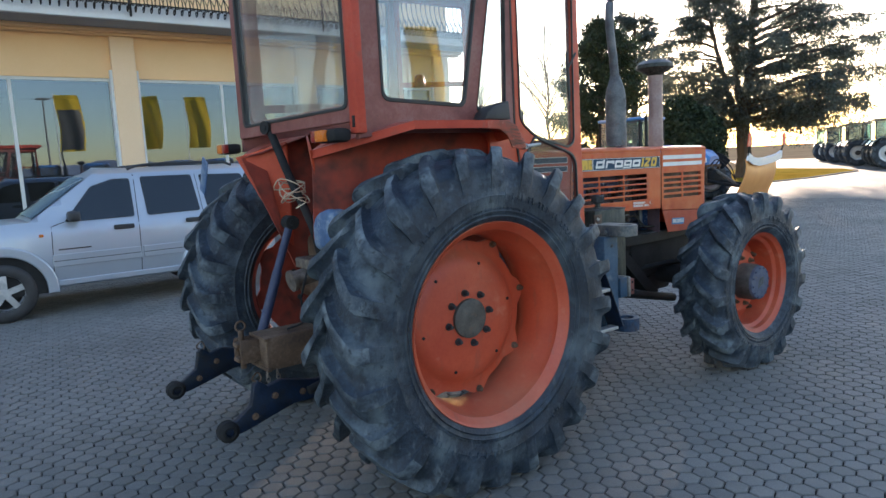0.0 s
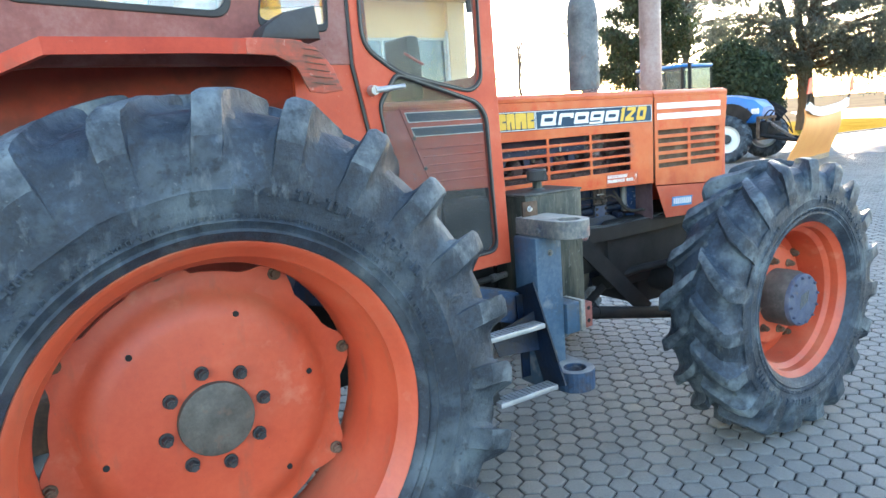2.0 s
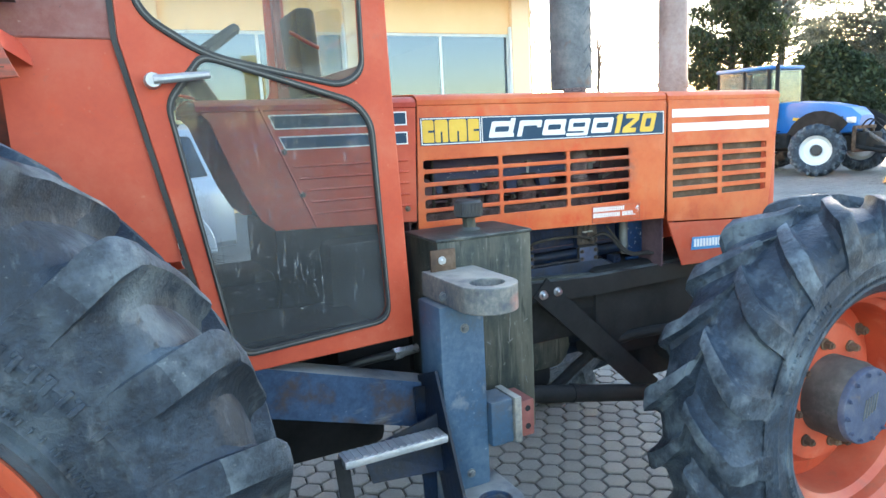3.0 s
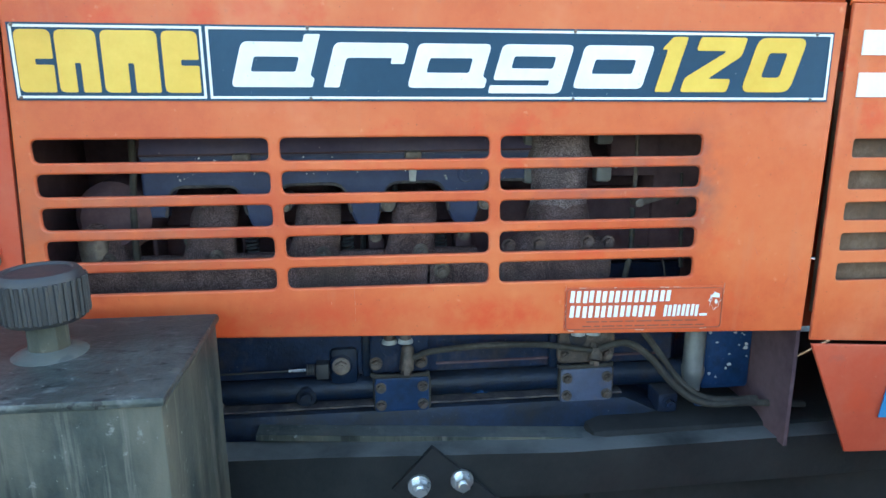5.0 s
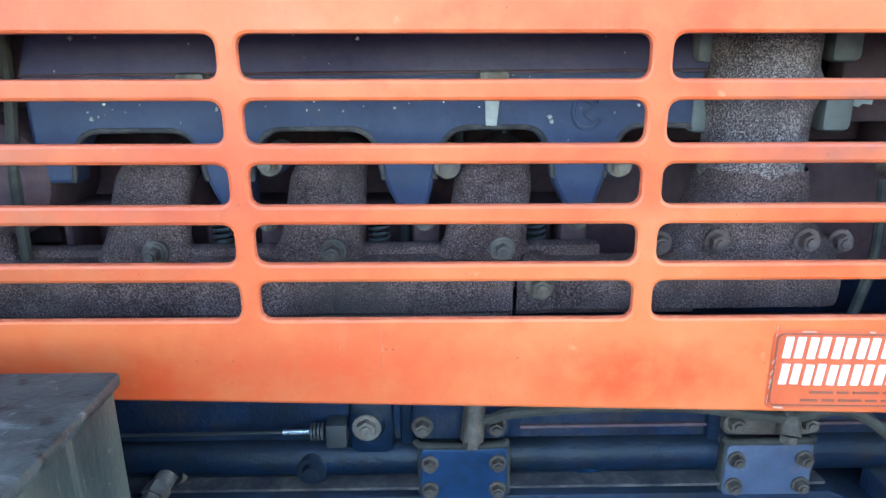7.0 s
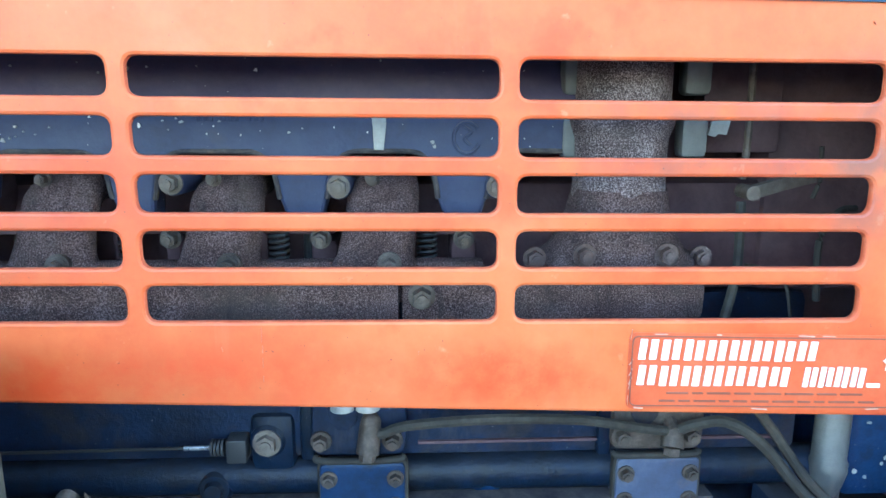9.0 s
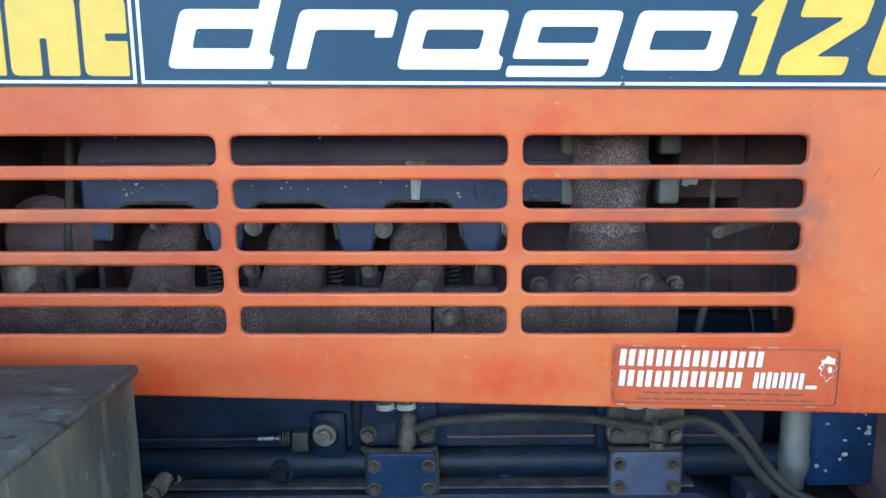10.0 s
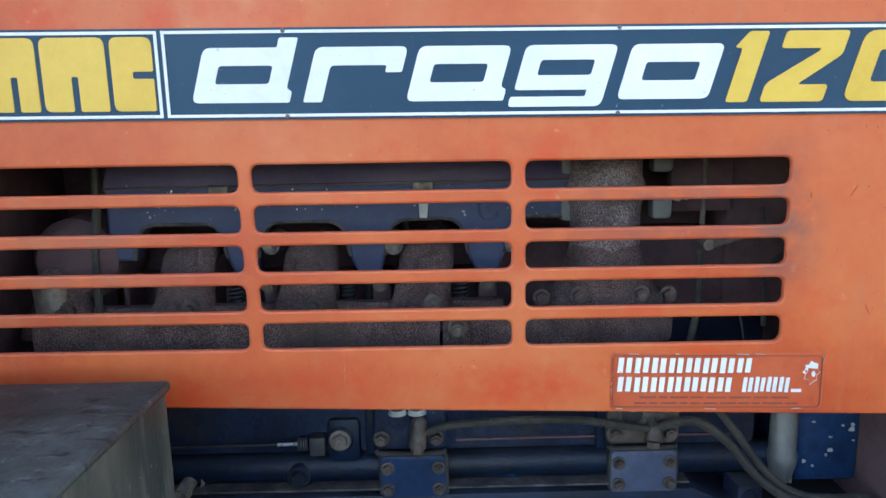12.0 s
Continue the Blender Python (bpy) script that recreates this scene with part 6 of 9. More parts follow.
# blue lobes between the ports, with bolts
for x, z in ((4.041, 1.369), (4.191, 1.365), (4.337, 1.365)):
    bm = bmesh.new()
    hexbolt(bm, (x, 3.812, z), 0.008, 0.012)
    epart("cover_bolt", bm, "steel")
    bm = bmesh.new()
    lathe(bm, [(0.0, 3.812), (0.011, 3.812), (0.0125, 3.816), (0.0135, 3.86)], (x, 0, z), "y", 20)
    epart("port_boss", bm, "cover_blue")
for x, z in ((4.171, 1.314), (4.307, 1.313), (4.031, 1.315), (3.90, 1.315)):
    bm = bmesh.new()
    hexbolt(bm, (x, 3.83, z), 0.0075, 0.014)
    epart("stud_nut", bm, "grimy_fitting")
    bm = bmesh.new()
    box(bm, x - 0.058, x + 0.012, 3.843, 3.90, z + 0.001, z + 0.010, 0.003, 2)
    box(bm, x - 0.062, x - 0.055, 3.846, 3.90, 1.255, z + 0.006, 0.002, 1)
    box(bm, x - 0.012, x + 0.014, 3.843, 3.90, 1.262, z - 0.004, 0.006, 2)
    epart("head_fin", bm, "bay_dark")
# exhaust manifold: a log with leaning risers
bm = bmesh.new()
sec = [(-0.021, -0.02), (-0.015, -0.026), (0.015, -0.026), (0.021, -0.02), (0.021, 0.014), (0.015, 0.021), (-0.015, 0.021), (-0.021, 0.014)]
sweep(bm, [(x, 3.793, 1.268) for x in np.linspace(3.76, 4.245, 24)], sec)
box(bm, 3.76, 4.245, 3.774, 3.81, 1.236, 1.247, 0.003, 1)
jitter(bm, 0.0016, 30)
box(bm, 3.765, 4.325, 3.806, 3.825, 1.262, 1.296, 0.004, 2)
log = epart("exhaust_manifold", bm, "iron", "rough rusty cast-iron exhaust manifold")
bm = bmesh.new()
sweep(bm, [(x, 3.797, 1.266) for x in np.linspace(4.249, 4.40, 10)], [(a * 0.95, b * 0.95) for a, b in sec])
box(bm, 4.252, 4.275, 3.776, 3.81, 1.245, 1.292, 0.006, 2)
jitter(bm, 0.0012, 30)
part("manifold_joint", bm, M["iron"], log)
for x in (3.792, 3.943, 4.093, 4.236):
    bm = bmesh.new()
    rings = []
    for z, dx, hx, y0, hy in ((1.262, -0.014, 0.050, 3.806, 0.020), (1.284, -0.014, 0.046, 3.809, 0.022), (1.300, -0.013, 0.036, 3.813, 0.023), (1.320, -0.012, 0.0315, 3.818, 0.025),
                              (1.342, -0.011, 0.029, 3.822, 0.026), (1.357, -0.010, 0.0275, 3.828, 0.026), (1.367, -0.009, 0.024, 3.836, 0.025), (1.374, -0.008, 0.017, 3.846, 0.021), (1.377, -0.008, 0.006, 3.856, 0.012)):
        rings.append([bm.verts.new((x + dx + hx * math.copysign(abs(math.cos(a)) ** 0.8, math.cos(a)), y0 + hy * math.copysign(abs(math.sin(a)) ** 0.8, math.sin(a)), z)) for a in np.linspace(0, 2 * math.pi, 21)[:-1]])
    for p, q in zip(rings, rings[1:]):
        for j in range(20):
            bm.faces.new([p[j], p[(j + 1) % 20], q[(j + 1) % 20], q[j]])
    bm.faces.new(rings[-1])
    # the runner that turns back into the head
    sweep(bm, bend([(x + 0.004, 3.812, 1.29), (x + 0.008, 3.816, 1.335), (x + 0.010, 3.84, 1.362), (x + 0.010, 3.90, 1.366)], 4), [(0.019 * math.cos(a), 0.017 * math.sin(a)) for a in np.linspace(0, 2 * math.pi, 13)[:-1]], up=(0, 1, 0))
    jitter(bm, 0.0014, 35)
    part("riser", bm, M["iron"], log)
    bm = bmesh.new()
    cyl(bm, (x + 0.001, 3.80, 1.2975), (x + 0.001, 3.788, 1.2975), 0.011, n=14)
    hexbolt(bm, (x + 0.001, 3.789, 1.2975), 0.0066, 0.012)
    part("manifold_bolt", bm, M["grimy_fitting"], log)
    bm = bmesh.new()
    hexbolt(bm, (x - 0.014, 3.812, 1.3725), 0.0052, 0.009)
    part("port_nut", bm, M["grimy_fitting"], log)
bm = bmesh.new()
hexbolt(bm, (4.266, 3.769, 1.2735), 0.0090, 0.016)
part("joint_bolt", bm, M["grimy_fitting"], log)
# vertical exhaust outlet with clamp ears
bm = bmesh.new()
OX, OY = 4.449, 3.812
lathe(bm, [(0.044, 1.30), (0.0435, 1.33), (0.0425, 1.36), (0.0415, 1.395), (0.0425, 1.410), (0.047, 1.422), (0.049, 1.430), (0.0455, 1.438), (0.0425, 1.444), (0.0425, 1.50), (0.0425, 1.56), (0.0425, 1.70)], (OX, OY, 0), "z", 32)
for v in bm.verts:
    if v.co.z < 1.302:
        v.co.z -= 0.01
outlet = epart("exhaust_outlet", bm, "outlet_iron", "rough cast-iron exhaust outlet pipe")
bm = bmesh.new()
rings = []
for z, hx, hy in ((1.285, 0.078, 0.045), (1.300, 0.078, 0.045), (1.309, 0.062, 0.045), (1.330, 0.049, 0.0445), (1.352, 0.0435, 0.0430), (1.364, 0.0415, 0.0415)):
    rings.append([bm.verts.new((OX + hx * math.copysign(abs(math.cos(a)) ** 0.7, math.cos(a)), OY + hy * math.copysign(abs(math.sin(a)) ** 0.7, math.sin(a)), z)) for a in np.linspace(0, 2 * math.pi, 25)[:-1]])
for a, b in zip(rings, rings[1:]):
    for j in range(24):
        bm.faces.new([a[j], a[(j + 1) % 24], b[(j + 1) % 24], b[j]])
box(bm, 4.385, 4.527, 3.776, 3.86, 1.243, 1.288, 0.01, 2)
jitter(bm, 0.0012, 30)
part("outlet_flange", bm, M["iron"], outlet)
for x in (4.368, 4.409, 4.482, 4.520):
    bm = bmesh.new()
    hexbolt(bm, (x, 3.768 if x in (4.409, 4.482) else 3.785, 1.309 - (0.006 if x in (4.368, 4.520) else 0)), 0.0078, 0.010)
    part("flange_bolt", bm, M["bolt_iron"], outlet)
for x0, x1 in ((4.395, 4.416), (4.506, 4.532)):
    for z0, z1 in ((1.447, 1.52), (1.390, 1.428)):
        bm = bmesh.new()
        box(bm, x0, x1, 3.812, 3.835, z0, z1, 0.006, 2)
        part("clamp_ear", bm, M["hub"], outlet)
bm = bmesh.new()
bm = bm_of(plate([[(4.538, 1.411), (4.545, 1.409), (4.548, 1.412), (4.556, 1.411), (4.559, 1.424), (4.552, 1.426), (4.549, 1.424), (4.541, 1.4235)]], 3.830, 0.003))
part("torn_label", bm, M["pale_mark"], outlet)
# valve springs behind the risers
for x in (4.272, 4.128, 3.985):
    bm = bmesh.new()
    pts = [(x + 0.009 * math.cos(a), 3.845 + 0.009 * math.sin(a), 1.288 + 0.0009 * a) for a in np.linspace(0, 12 * math.pi, 70)]
    sweep(bm, pts, circle2(0.0018, 5))
    epart("valve_spring", bm, "dark_plastic")
for x in (4.20, 4.243, 4.30, 4.15):
    bm = bmesh.new()
    cyl(bm, (x, 3.875, 1.25), (x + 0.004, 3.875, 1.40), 0.0045, n=8)
    epart("push_rod", bm, "dark_plastic")
# small pipes and a lever at the ends of the bay
bm = bmesh.new()
tube(bm, [(3.828, 3.80, 1.25), (3.832, 3.80, 1.36), (3.836, 3.81, 1.44), (3.838, 3.82, 1.60)], 0.0050, 8, 4)
epart("fuel_pipe", bm, "dusty_hose")
bm = bmesh.new()
tube(bm, [(4.570, 3.82, 1.37), (4.572, 3.82, 1.42), (4.569, 3.82, 1.60)], 0.0036, 8, 4)
epart("fuel_pipe", bm, "grimy_fitting")
bm = bmesh.new()
tube(bm, [(4.545, 3.80, 1.20), (4.556, 3.80, 1.245), (4.563, 3.80, 1.29), (4.566, 3.81, 1.35)], 0.0046, 8, 5)
epart("grey_hose", bm, "dusty_hose")
bm = bmesh.new()
sweep(bm, [(4.575, 3.815, 1.357), (4.61, 3.82, 1.366), (4.645, 3.83, 1.372)], [(-0.004, -0.006), (0.004, -0.006), (0.004, 0.006), (-0.004, 0.006)])
cyl(bm, (4.575, 3.805, 1.358), (4.575, 3.83, 1.358), 0.007, n=14)
epart("throttle_lever", bm, "steel")
bm = bmesh.new()
tube(bm, [(4.58, 3.82, 1.287), (4.60, 3.82, 1.283), (4.622, 3.82, 1.268), (4.632, 3.82, 1.23)], 0.0016, 6, 6)
tube(bm, [(4.655, 3.82, 1.25), (4.652, 3.82, 1.31), (4.668, 3.82, 1.338), (4.69, 3.83, 1.34)], 0.0035, 8, 6)
tube(bm, [(4.646, 3.83, 1.35), (4.652, 3.83, 1.37), (4.650, 3.83, 1.40)], 0.0022, 8, 6)
epart("thin_hose", bm, "dusty_hose")
bm = bmesh.new()
lathe(bm, [(0.0, 1.33), (0.022, 1.33), (0.018, 1.27), (0.02, 1.2)], (3.775, 3.80, 0), "z", 20)
epart("khaki_funnel", bm, "steel")
bm = bmesh.new()
lathe(bm, [(0.0, 3.80), (0.04, 3.80), (0.052, 3.815), (0.055, 3.9)], (3.80, 0, 1.355), "y", 28)
epart("end_boss", bm, "bay_dark")
bm = bmesh.new()
box(bm, 4.545, 4.625, 3.862, 3.89, 1.392, 1.60, 0.004)
epart("heat_shield", bm, "bay_dark")

# ---- pump row under the bonnet ----
bm = bmesh.new()
box(bm, 3.70, 4.66, EY + 0.004, 3.92, 1.083, 1.19, 0.008)
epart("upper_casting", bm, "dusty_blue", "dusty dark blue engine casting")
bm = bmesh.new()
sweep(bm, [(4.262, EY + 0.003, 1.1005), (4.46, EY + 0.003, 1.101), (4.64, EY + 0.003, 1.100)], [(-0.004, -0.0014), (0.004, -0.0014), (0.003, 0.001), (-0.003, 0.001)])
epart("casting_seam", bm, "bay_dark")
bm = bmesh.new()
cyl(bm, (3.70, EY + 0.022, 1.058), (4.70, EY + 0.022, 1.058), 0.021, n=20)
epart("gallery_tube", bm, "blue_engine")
bm = bmesh.new()
bm2 = bmesh.new()
sweep(bm2, [(3.64, 3.85, 1.0365), (4.57, 3.85, 1.0365)], [(-0.028, -0.0015), (0.028, -0.0015), (0.028, 0.0015), (-0.028, 0.0015)])
epart("dust_ledge", bm2, "dusty_lip")
prof = [(3.82, 1.028), (3.835, 1.034), (3.92, 1.036), (3.92, 0.70), (3.83, 0.70), (3.815, 0.75), (3.815, 1.015)]
rows = [[bm.verts.new((x, y, z - drop)) for y, z in prof] for x, drop in ((3.62, 0), (4.575, 0), (4.645, 0.034), (4.70, 0.036))]
for a, b in zip(rows, rows[1:]):
    for j in range(len(prof)):
        bm.faces.new([a[j], a[(j + 1) % 7], b[(j + 1) % 7], b[j]])
bm.faces.new(rows[0][::-1])
bm.faces.new(rows[-1])
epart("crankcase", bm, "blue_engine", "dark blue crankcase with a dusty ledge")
for x0, x1, z0, z1 in ((3.985, 4.05, 0.985, 0.995), (4.06, 4.085, 0.97, 0.995), (4.19, 4.21, 0.98, 0.995)):
    bm = bmesh.new()
    box(bm, x0, x1, 3.811, 3.82, z0, z1, 0.002)
    epart("cast_lettering", bm, "blue_engine")
for cx in (4.2055, 4.5085):
    bm = bm_of(plate([rounded(rect(cx - 0.043, cx + 0.043, 1.026, 1.084), 0.006)], EY - 0.012, 0.03, 0.002))
    dusty = cx > 4.4
    pl = epart("pump_cover", bm, "cover_faded" if dusty else "blue_bright", "faded dusty blue pump cover plate with four bolts" if dusty else "bright blue pump cover plate with four bolts")
    bm = bm_of(plate([rounded(rect(cx - 0.0455, cx + 0.0465, 1.023, 1.0865), 0.008)], EY - 0.0085, 0.012, 0.002))
    part("gasket", bm, M["dusty_hose"], pl)
    for dx in (-0.0335, 0.0335):
        for z in (1.0685, 1.0385):
            bm = bmesh.new()
            hexbolt(bm, (cx + dx, EY - 0.012, z), 0.0065, 0.009)
            part("bolt", bm, M["grimy_fitting"], pl)
    # flange over the plate: a rounded casting with a worn lower lip, two bolts and a leaning union
    bm = bm_of(plate([rounded([(cx - 0.050, 1.0935), (cx + 0.044, 1.0925), (cx + 0.046, 1.125), (cx + 0.040, 1.185), (cx - 0.044, 1.185), (cx - 0.050, 1.125)], [0.012, 0.012, 0.012, 0.004, 0.004, 0.012], 4)], EY - 0.010, 0.03, 0.0035))
    br = epart("pump_flange", bm, "grimy_fitting" if dusty else "dusty_blue")
    bm = bmesh.new()
    sweep(bm, bend([(cx - 0.047, EY - 0.008, 1.0905), (cx - 0.040, EY - 0.012, 1.0885), (cx, EY - 0.0125, 1.0880), (cx + 0.036, EY - 0.012, 1.0885), (cx + 0.042, EY - 0.008, 1.0905)], 4), circle2(0.0036, 8), up=(0, 1, 0))
    jitter(bm, 0.0008, 50)
    part("gasket_lip", bm, M["dusty_hose"], br)
    bm = bmesh.new()
    box(bm, cx - 0.062, cx - 0.048, EY - 0.004, EY + 0.02, 1.084, 1.18, 0.004)
    part("side_web", bm, M["blue_engine"], br)
    bm = bm_of(plate([rounded([(cx - 0.034, 1.150), (cx - 0.030, 1.128), (cx - 0.022, 1.121), (cx - 0.012, 1.121), (cx - 0.004, 1.130), (cx - 0.002, 1.150)], 0.004, 3)], EY - 0.0125, 0.004, 0.0012))
    part("raised_boss", bm, M["dusty_blue"], br)
    for dx in (-0.040, 0.031):
        bm = bmesh.new()
        hexbolt(bm, (cx + dx, EY - 0.010, 1.110), 0.0078, 0.012)
        part("bolt", bm, M["grimy_fitting"], br)
    bm = bmesh.new()
    crown = 1.116 if dusty else 1.132
    cyl(bm, (cx + 0.010, EY - 0.018, crown), (cx + 0.007, EY - 0.026, 1.103), 0.0105, 0.0115, 16)
    cyl(bm, (cx + 0.007, EY - 0.026, 1.104), (cx + 0.0065, EY - 0.027, 1.0965), 0.0085, n=6)
    cyl(bm, (cx + 0.009, EY - 0.024, 1.118), (cx + 0.010, EY, 1.126), 0.007, n=10)
    bmesh.ops.create_uvsphere(bm, u_segments=14, v_segments=8, radius=0.0105, matrix=Matrix.Translation((cx + 0.010, EY - 0.018, crown)))
    part("union", bm, M["grimy_fitting"], br)
    for dx in (-0.018, 0.007):
        bm = bmesh.new()
        cyl(bm, (cx + dx, EY - 0.010, 1.1435), (cx + dx, EY - 0.010, 1.150), 0.0125, 0.011, 18)
        part("pale_cap", bm, M["pale_mark"], br)
    bm = bmesh.new()
    cyl(bm, (cx - 0.018, EY - 0.012, 1.148), (cx - 0.018, EY - 0.012, 1.20), 0.009, n=12)
    cyl(bm, (cx + 0.007, EY - 0.012, 1.148), (cx + 0.007, EY - 0.012, 1.20), 0.009, n=12)
    part("delivery_valve", bm, M["grimy_fitting"], br)
bm = bmesh.new()
tube(bm, [(4.216, EY - 0.022, 1.122), (4.230, EY - 0.024, 1.124), (4.253, EY - 0.028, 1.133), (4.33, EY - 0.03, 1.139), (4.42, EY - 0.03, 1.137), (4.47, EY - 0.028, 1.128), (4.514, EY - 0.020, 1.118)], 0.0052, 8, 6)
epart("fuel_line", bm, "dusty_hose")
bm = bmesh.new()
tube(bm, [(4.520, EY - 0.020, 1.118), (4.538, EY - 0.026, 1.128), (4.565, EY - 0.034, 1.134), (4.60, EY - 0.04, 1.112), (4.645, EY - 0.05, 1.06), (4.69, EY - 0.06, 1.035), (4.76, EY - 0.06, 1.032), (4.86, EY - 0.06, 1.024)], 0.0058, 8, 6)
epart("fuel_line", bm, "dusty_hose")
bm = bmesh.new()
tube(bm, [(4.585, EY - 0.03, 1.16), (4.615, EY - 0.035, 1.12), (4.655, EY - 0.045, 1.066), (4.70, EY - 0.055, 1.04), (4.78, EY - 0.055, 1.036)], 0.0052, 8, 6)
epart("fuel_line", bm, "dusty_hose")
bm = bmesh.new()
lathe(bm, [(0.0, EY + 0.01), (0.006, EY + 0.004), (0.011, EY + 0.006), (0.013, EY + 0.02)], (4.335, 0, 1.053), "y", 18)
box(bm, 4.318, 4.352, EY + 0.008, EY + 0.03, 1.038, 1.07, 0.006)
epart("tapped_boss", bm, "blue_bright")
bm = bmesh.new()
lathe(bm, [(0.0, EY - 0.006), (0.008, EY - 0.006), (0.010, EY), (0.015, EY), (0.019, EY + 0.006), (0.021, EY + 0.03)], (4.053, 0, 1.052), "y", 24)
epart("round_boss", bm, "blue_engine")
bm = bmesh.new()
cyl(bm, (3.70, EY - 0.01, 1.101), (4.035, EY - 0.01, 1.104), 0.0018, n=8)
epart("stop_cable", bm, "rubber_trim")
bm = bmesh.new()
cyl(bm, (4.030, EY - 0.01, 1.1040), (4.058, EY - 0.01, 1.1045), 0.0024, n=10)
epart("cable_end", bm, "bright")
bm = bmesh.new()
for k in range(4):
    cyl(bm, (4.057 + 0.0035 * k, EY - 0.01, 1.1045), (4.0593 + 0.0035 * k, EY - 0.01, 1.1045), 0.0085, n=16)
box(bm, 4.072, 4.092, EY - 0.016, EY + 0.01, 1.089, 1.114, 0.002)
epart("cable_clamp", bm, "dark_plastic")
bm = bmesh.new()
box(bm, 4.092, 4.138, EY - 0.004, EY + 0.03, 1.072, 1.135, 0.010)
lathe(bm, [(0.0, EY - 0.007), (0.015, EY - 0.007), (0.018, EY - 0.004), (0.019, EY + 0.01)], (4.111, 0, 1.107), "y", 28)
epart("feed_pump", bm, "blue_engine")
bm = bmesh.new()
hexbolt(bm, (4.111, EY - 0.007, 1.107), 0.0105, 0.009)
epart("feed_pump_bolt", bm, "steel")
bm = bmesh.new()
cyl(bm, (3.906, EY + 0.010, 1.048), (3.902, EY - 0.010, 1.042), 0.010, n=12)
cyl(bm, (3.902, EY - 0.008, 1.0425), (3.899, EY - 0.020, 1.039), 0.0125, n=6)
cyl(bm, (3.899, EY - 0.019, 1.039), (3.896, EY - 0.030, 1.036), 0.0095, n=6)
lathe(bm, [(0.014, EY + 0.002), (0.018, EY + 0.006), (0.018, EY + 0.03)], (3.908, 0, 1.050), "y", 18)
epart("oil_fitting", bm, "steel")
# filter and blue case at the front end
bm = bmesh.new()
lathe(bm, [(0.0, 1.20), (0.015, 1.20), (0.017, 1.19), (0.017, 1.075), (0.019, 1.072), (0.019, 1.062), (0.015, 1.045), (0.009, 1.03), (0.0, 1.03)], (4.695, EY + 0.0, 0), "z", 24)
box(bm, 4.702, 4.7075, EY - 0.008, EY + 0.03, 1.03, 1.19, 0.002)
epart("fuel_filter", bm, "hub", "dull grey metal fuel filter bowl")
bm = bmesh.new()
box(bm, 4.712, 4.798, EY, EY + 0.12, 1.028, 1.17, 0.008)
case = epart("timing_case", bm, "blue_bright", "chipped blue timing case")
rnd = random.Random(4)
for k in range(14):
    x, z, r = rnd.uniform(4.72, 4.79), rnd.uniform(1.04, 1.15), rnd.uniform(0.0012, 0.0042)
    loop = [(x + r * rnd.uniform(0.6, 1.4) * math.cos(a), z + r * rnd.uniform(0.5, 1.0) * math.sin(a)) for a in np.linspace(0, 5.5, 7)]
    part("paint_chip", plate([loop], EY - 0.0012, 0.002), M["pale_mark"], case)
bm = bmesh.new()
box(bm, 4.63, 4.665, EY - 0.02, EY + 0.03, 1.0, 1.035, 0.006)
hexbolt(bm, (4.648, EY - 0.019, 1.018), 0.009, 0.012)
epart("drain_block", bm, "dusty_blue")
bm = bmesh.new()
cyl(bm, (4.70, EY - 0.01, 1.012), (4.76, EY - 0.01, 1.008), 0.007, n=10)
epart("drain_pipe", bm, "blue_bright")
# front support rail with a worn top lip
bm = bmesh.new()
sweep(bm, [(3.98, 3.815, 0.955), (4.6, 3.81, 0.912), (5.25, 3.80, 0.865)], [(-0.02, -0.075), (0.02, -0.075), (0.02, 0.055), (-0.02, 0.055)])
rail = part("support_rail", bm, M["black"], tractor, "black steel support rail beside the engine")
bm = bmesh.new()
sweep(bm, [(3.98, 3.81, 1.013), (4.6, 3.805, 0.970), (5.25, 3.795, 0.923)], [(-0.028, -0.005), (0.028, -0.005), (0.028, 0.005), (-0.028, 0.005)])
part("rail_lip", bm, M["tank"], rail)

# ---- decals on the bonnet ----
def sl(loop):
    """The plates follow the bonnet's crease, a little steeper than its slots."""
    return [(x, z - 0.0065 - 0.012 * (x - 4.15)) for x, z in loop]


DZ0, DZ1 = 1.5240, 1.6140
decal = part("name_decal", plate([sl(rect(3.748, 4.785, DZ0, DZ1))], HY - 0.0025, 0.0022), M["decal_blue"], tractor, "dark blue name plate with white border and yellow figures")


def stripe(name, loops, mat, lift=0.0035, parent=None):
    return part(name, plate([sl(l) for l in loops], HY - lift, 0.0012), M[mat], parent or decal)


for a, b in ((3.7505, 3.970), (3.9745, 4.7825)):
    stripe("border", [rect(a, b, DZ0 + 0.0025, DZ1 - 0.0025), rect(a + 0.003, b - 0.003, DZ0 + 0.0055, DZ1 - 0.0055)], "white")
for x in (3.754, 4.096, 4.432, 4.76):
    for z in (DZ0 + 0.003, DZ1 - 0.003):
        bm = bmesh.new()
        lathe(bm, [(0.0, HY - 0.006), (0.0016, HY - 0.0058), (0.0024, HY - 0.0035)], (x, 0, z - 0.0065 - 0.012 * (x - 4.15)), "y", 10)
        part("rivet", bm, M["steel"], decal)

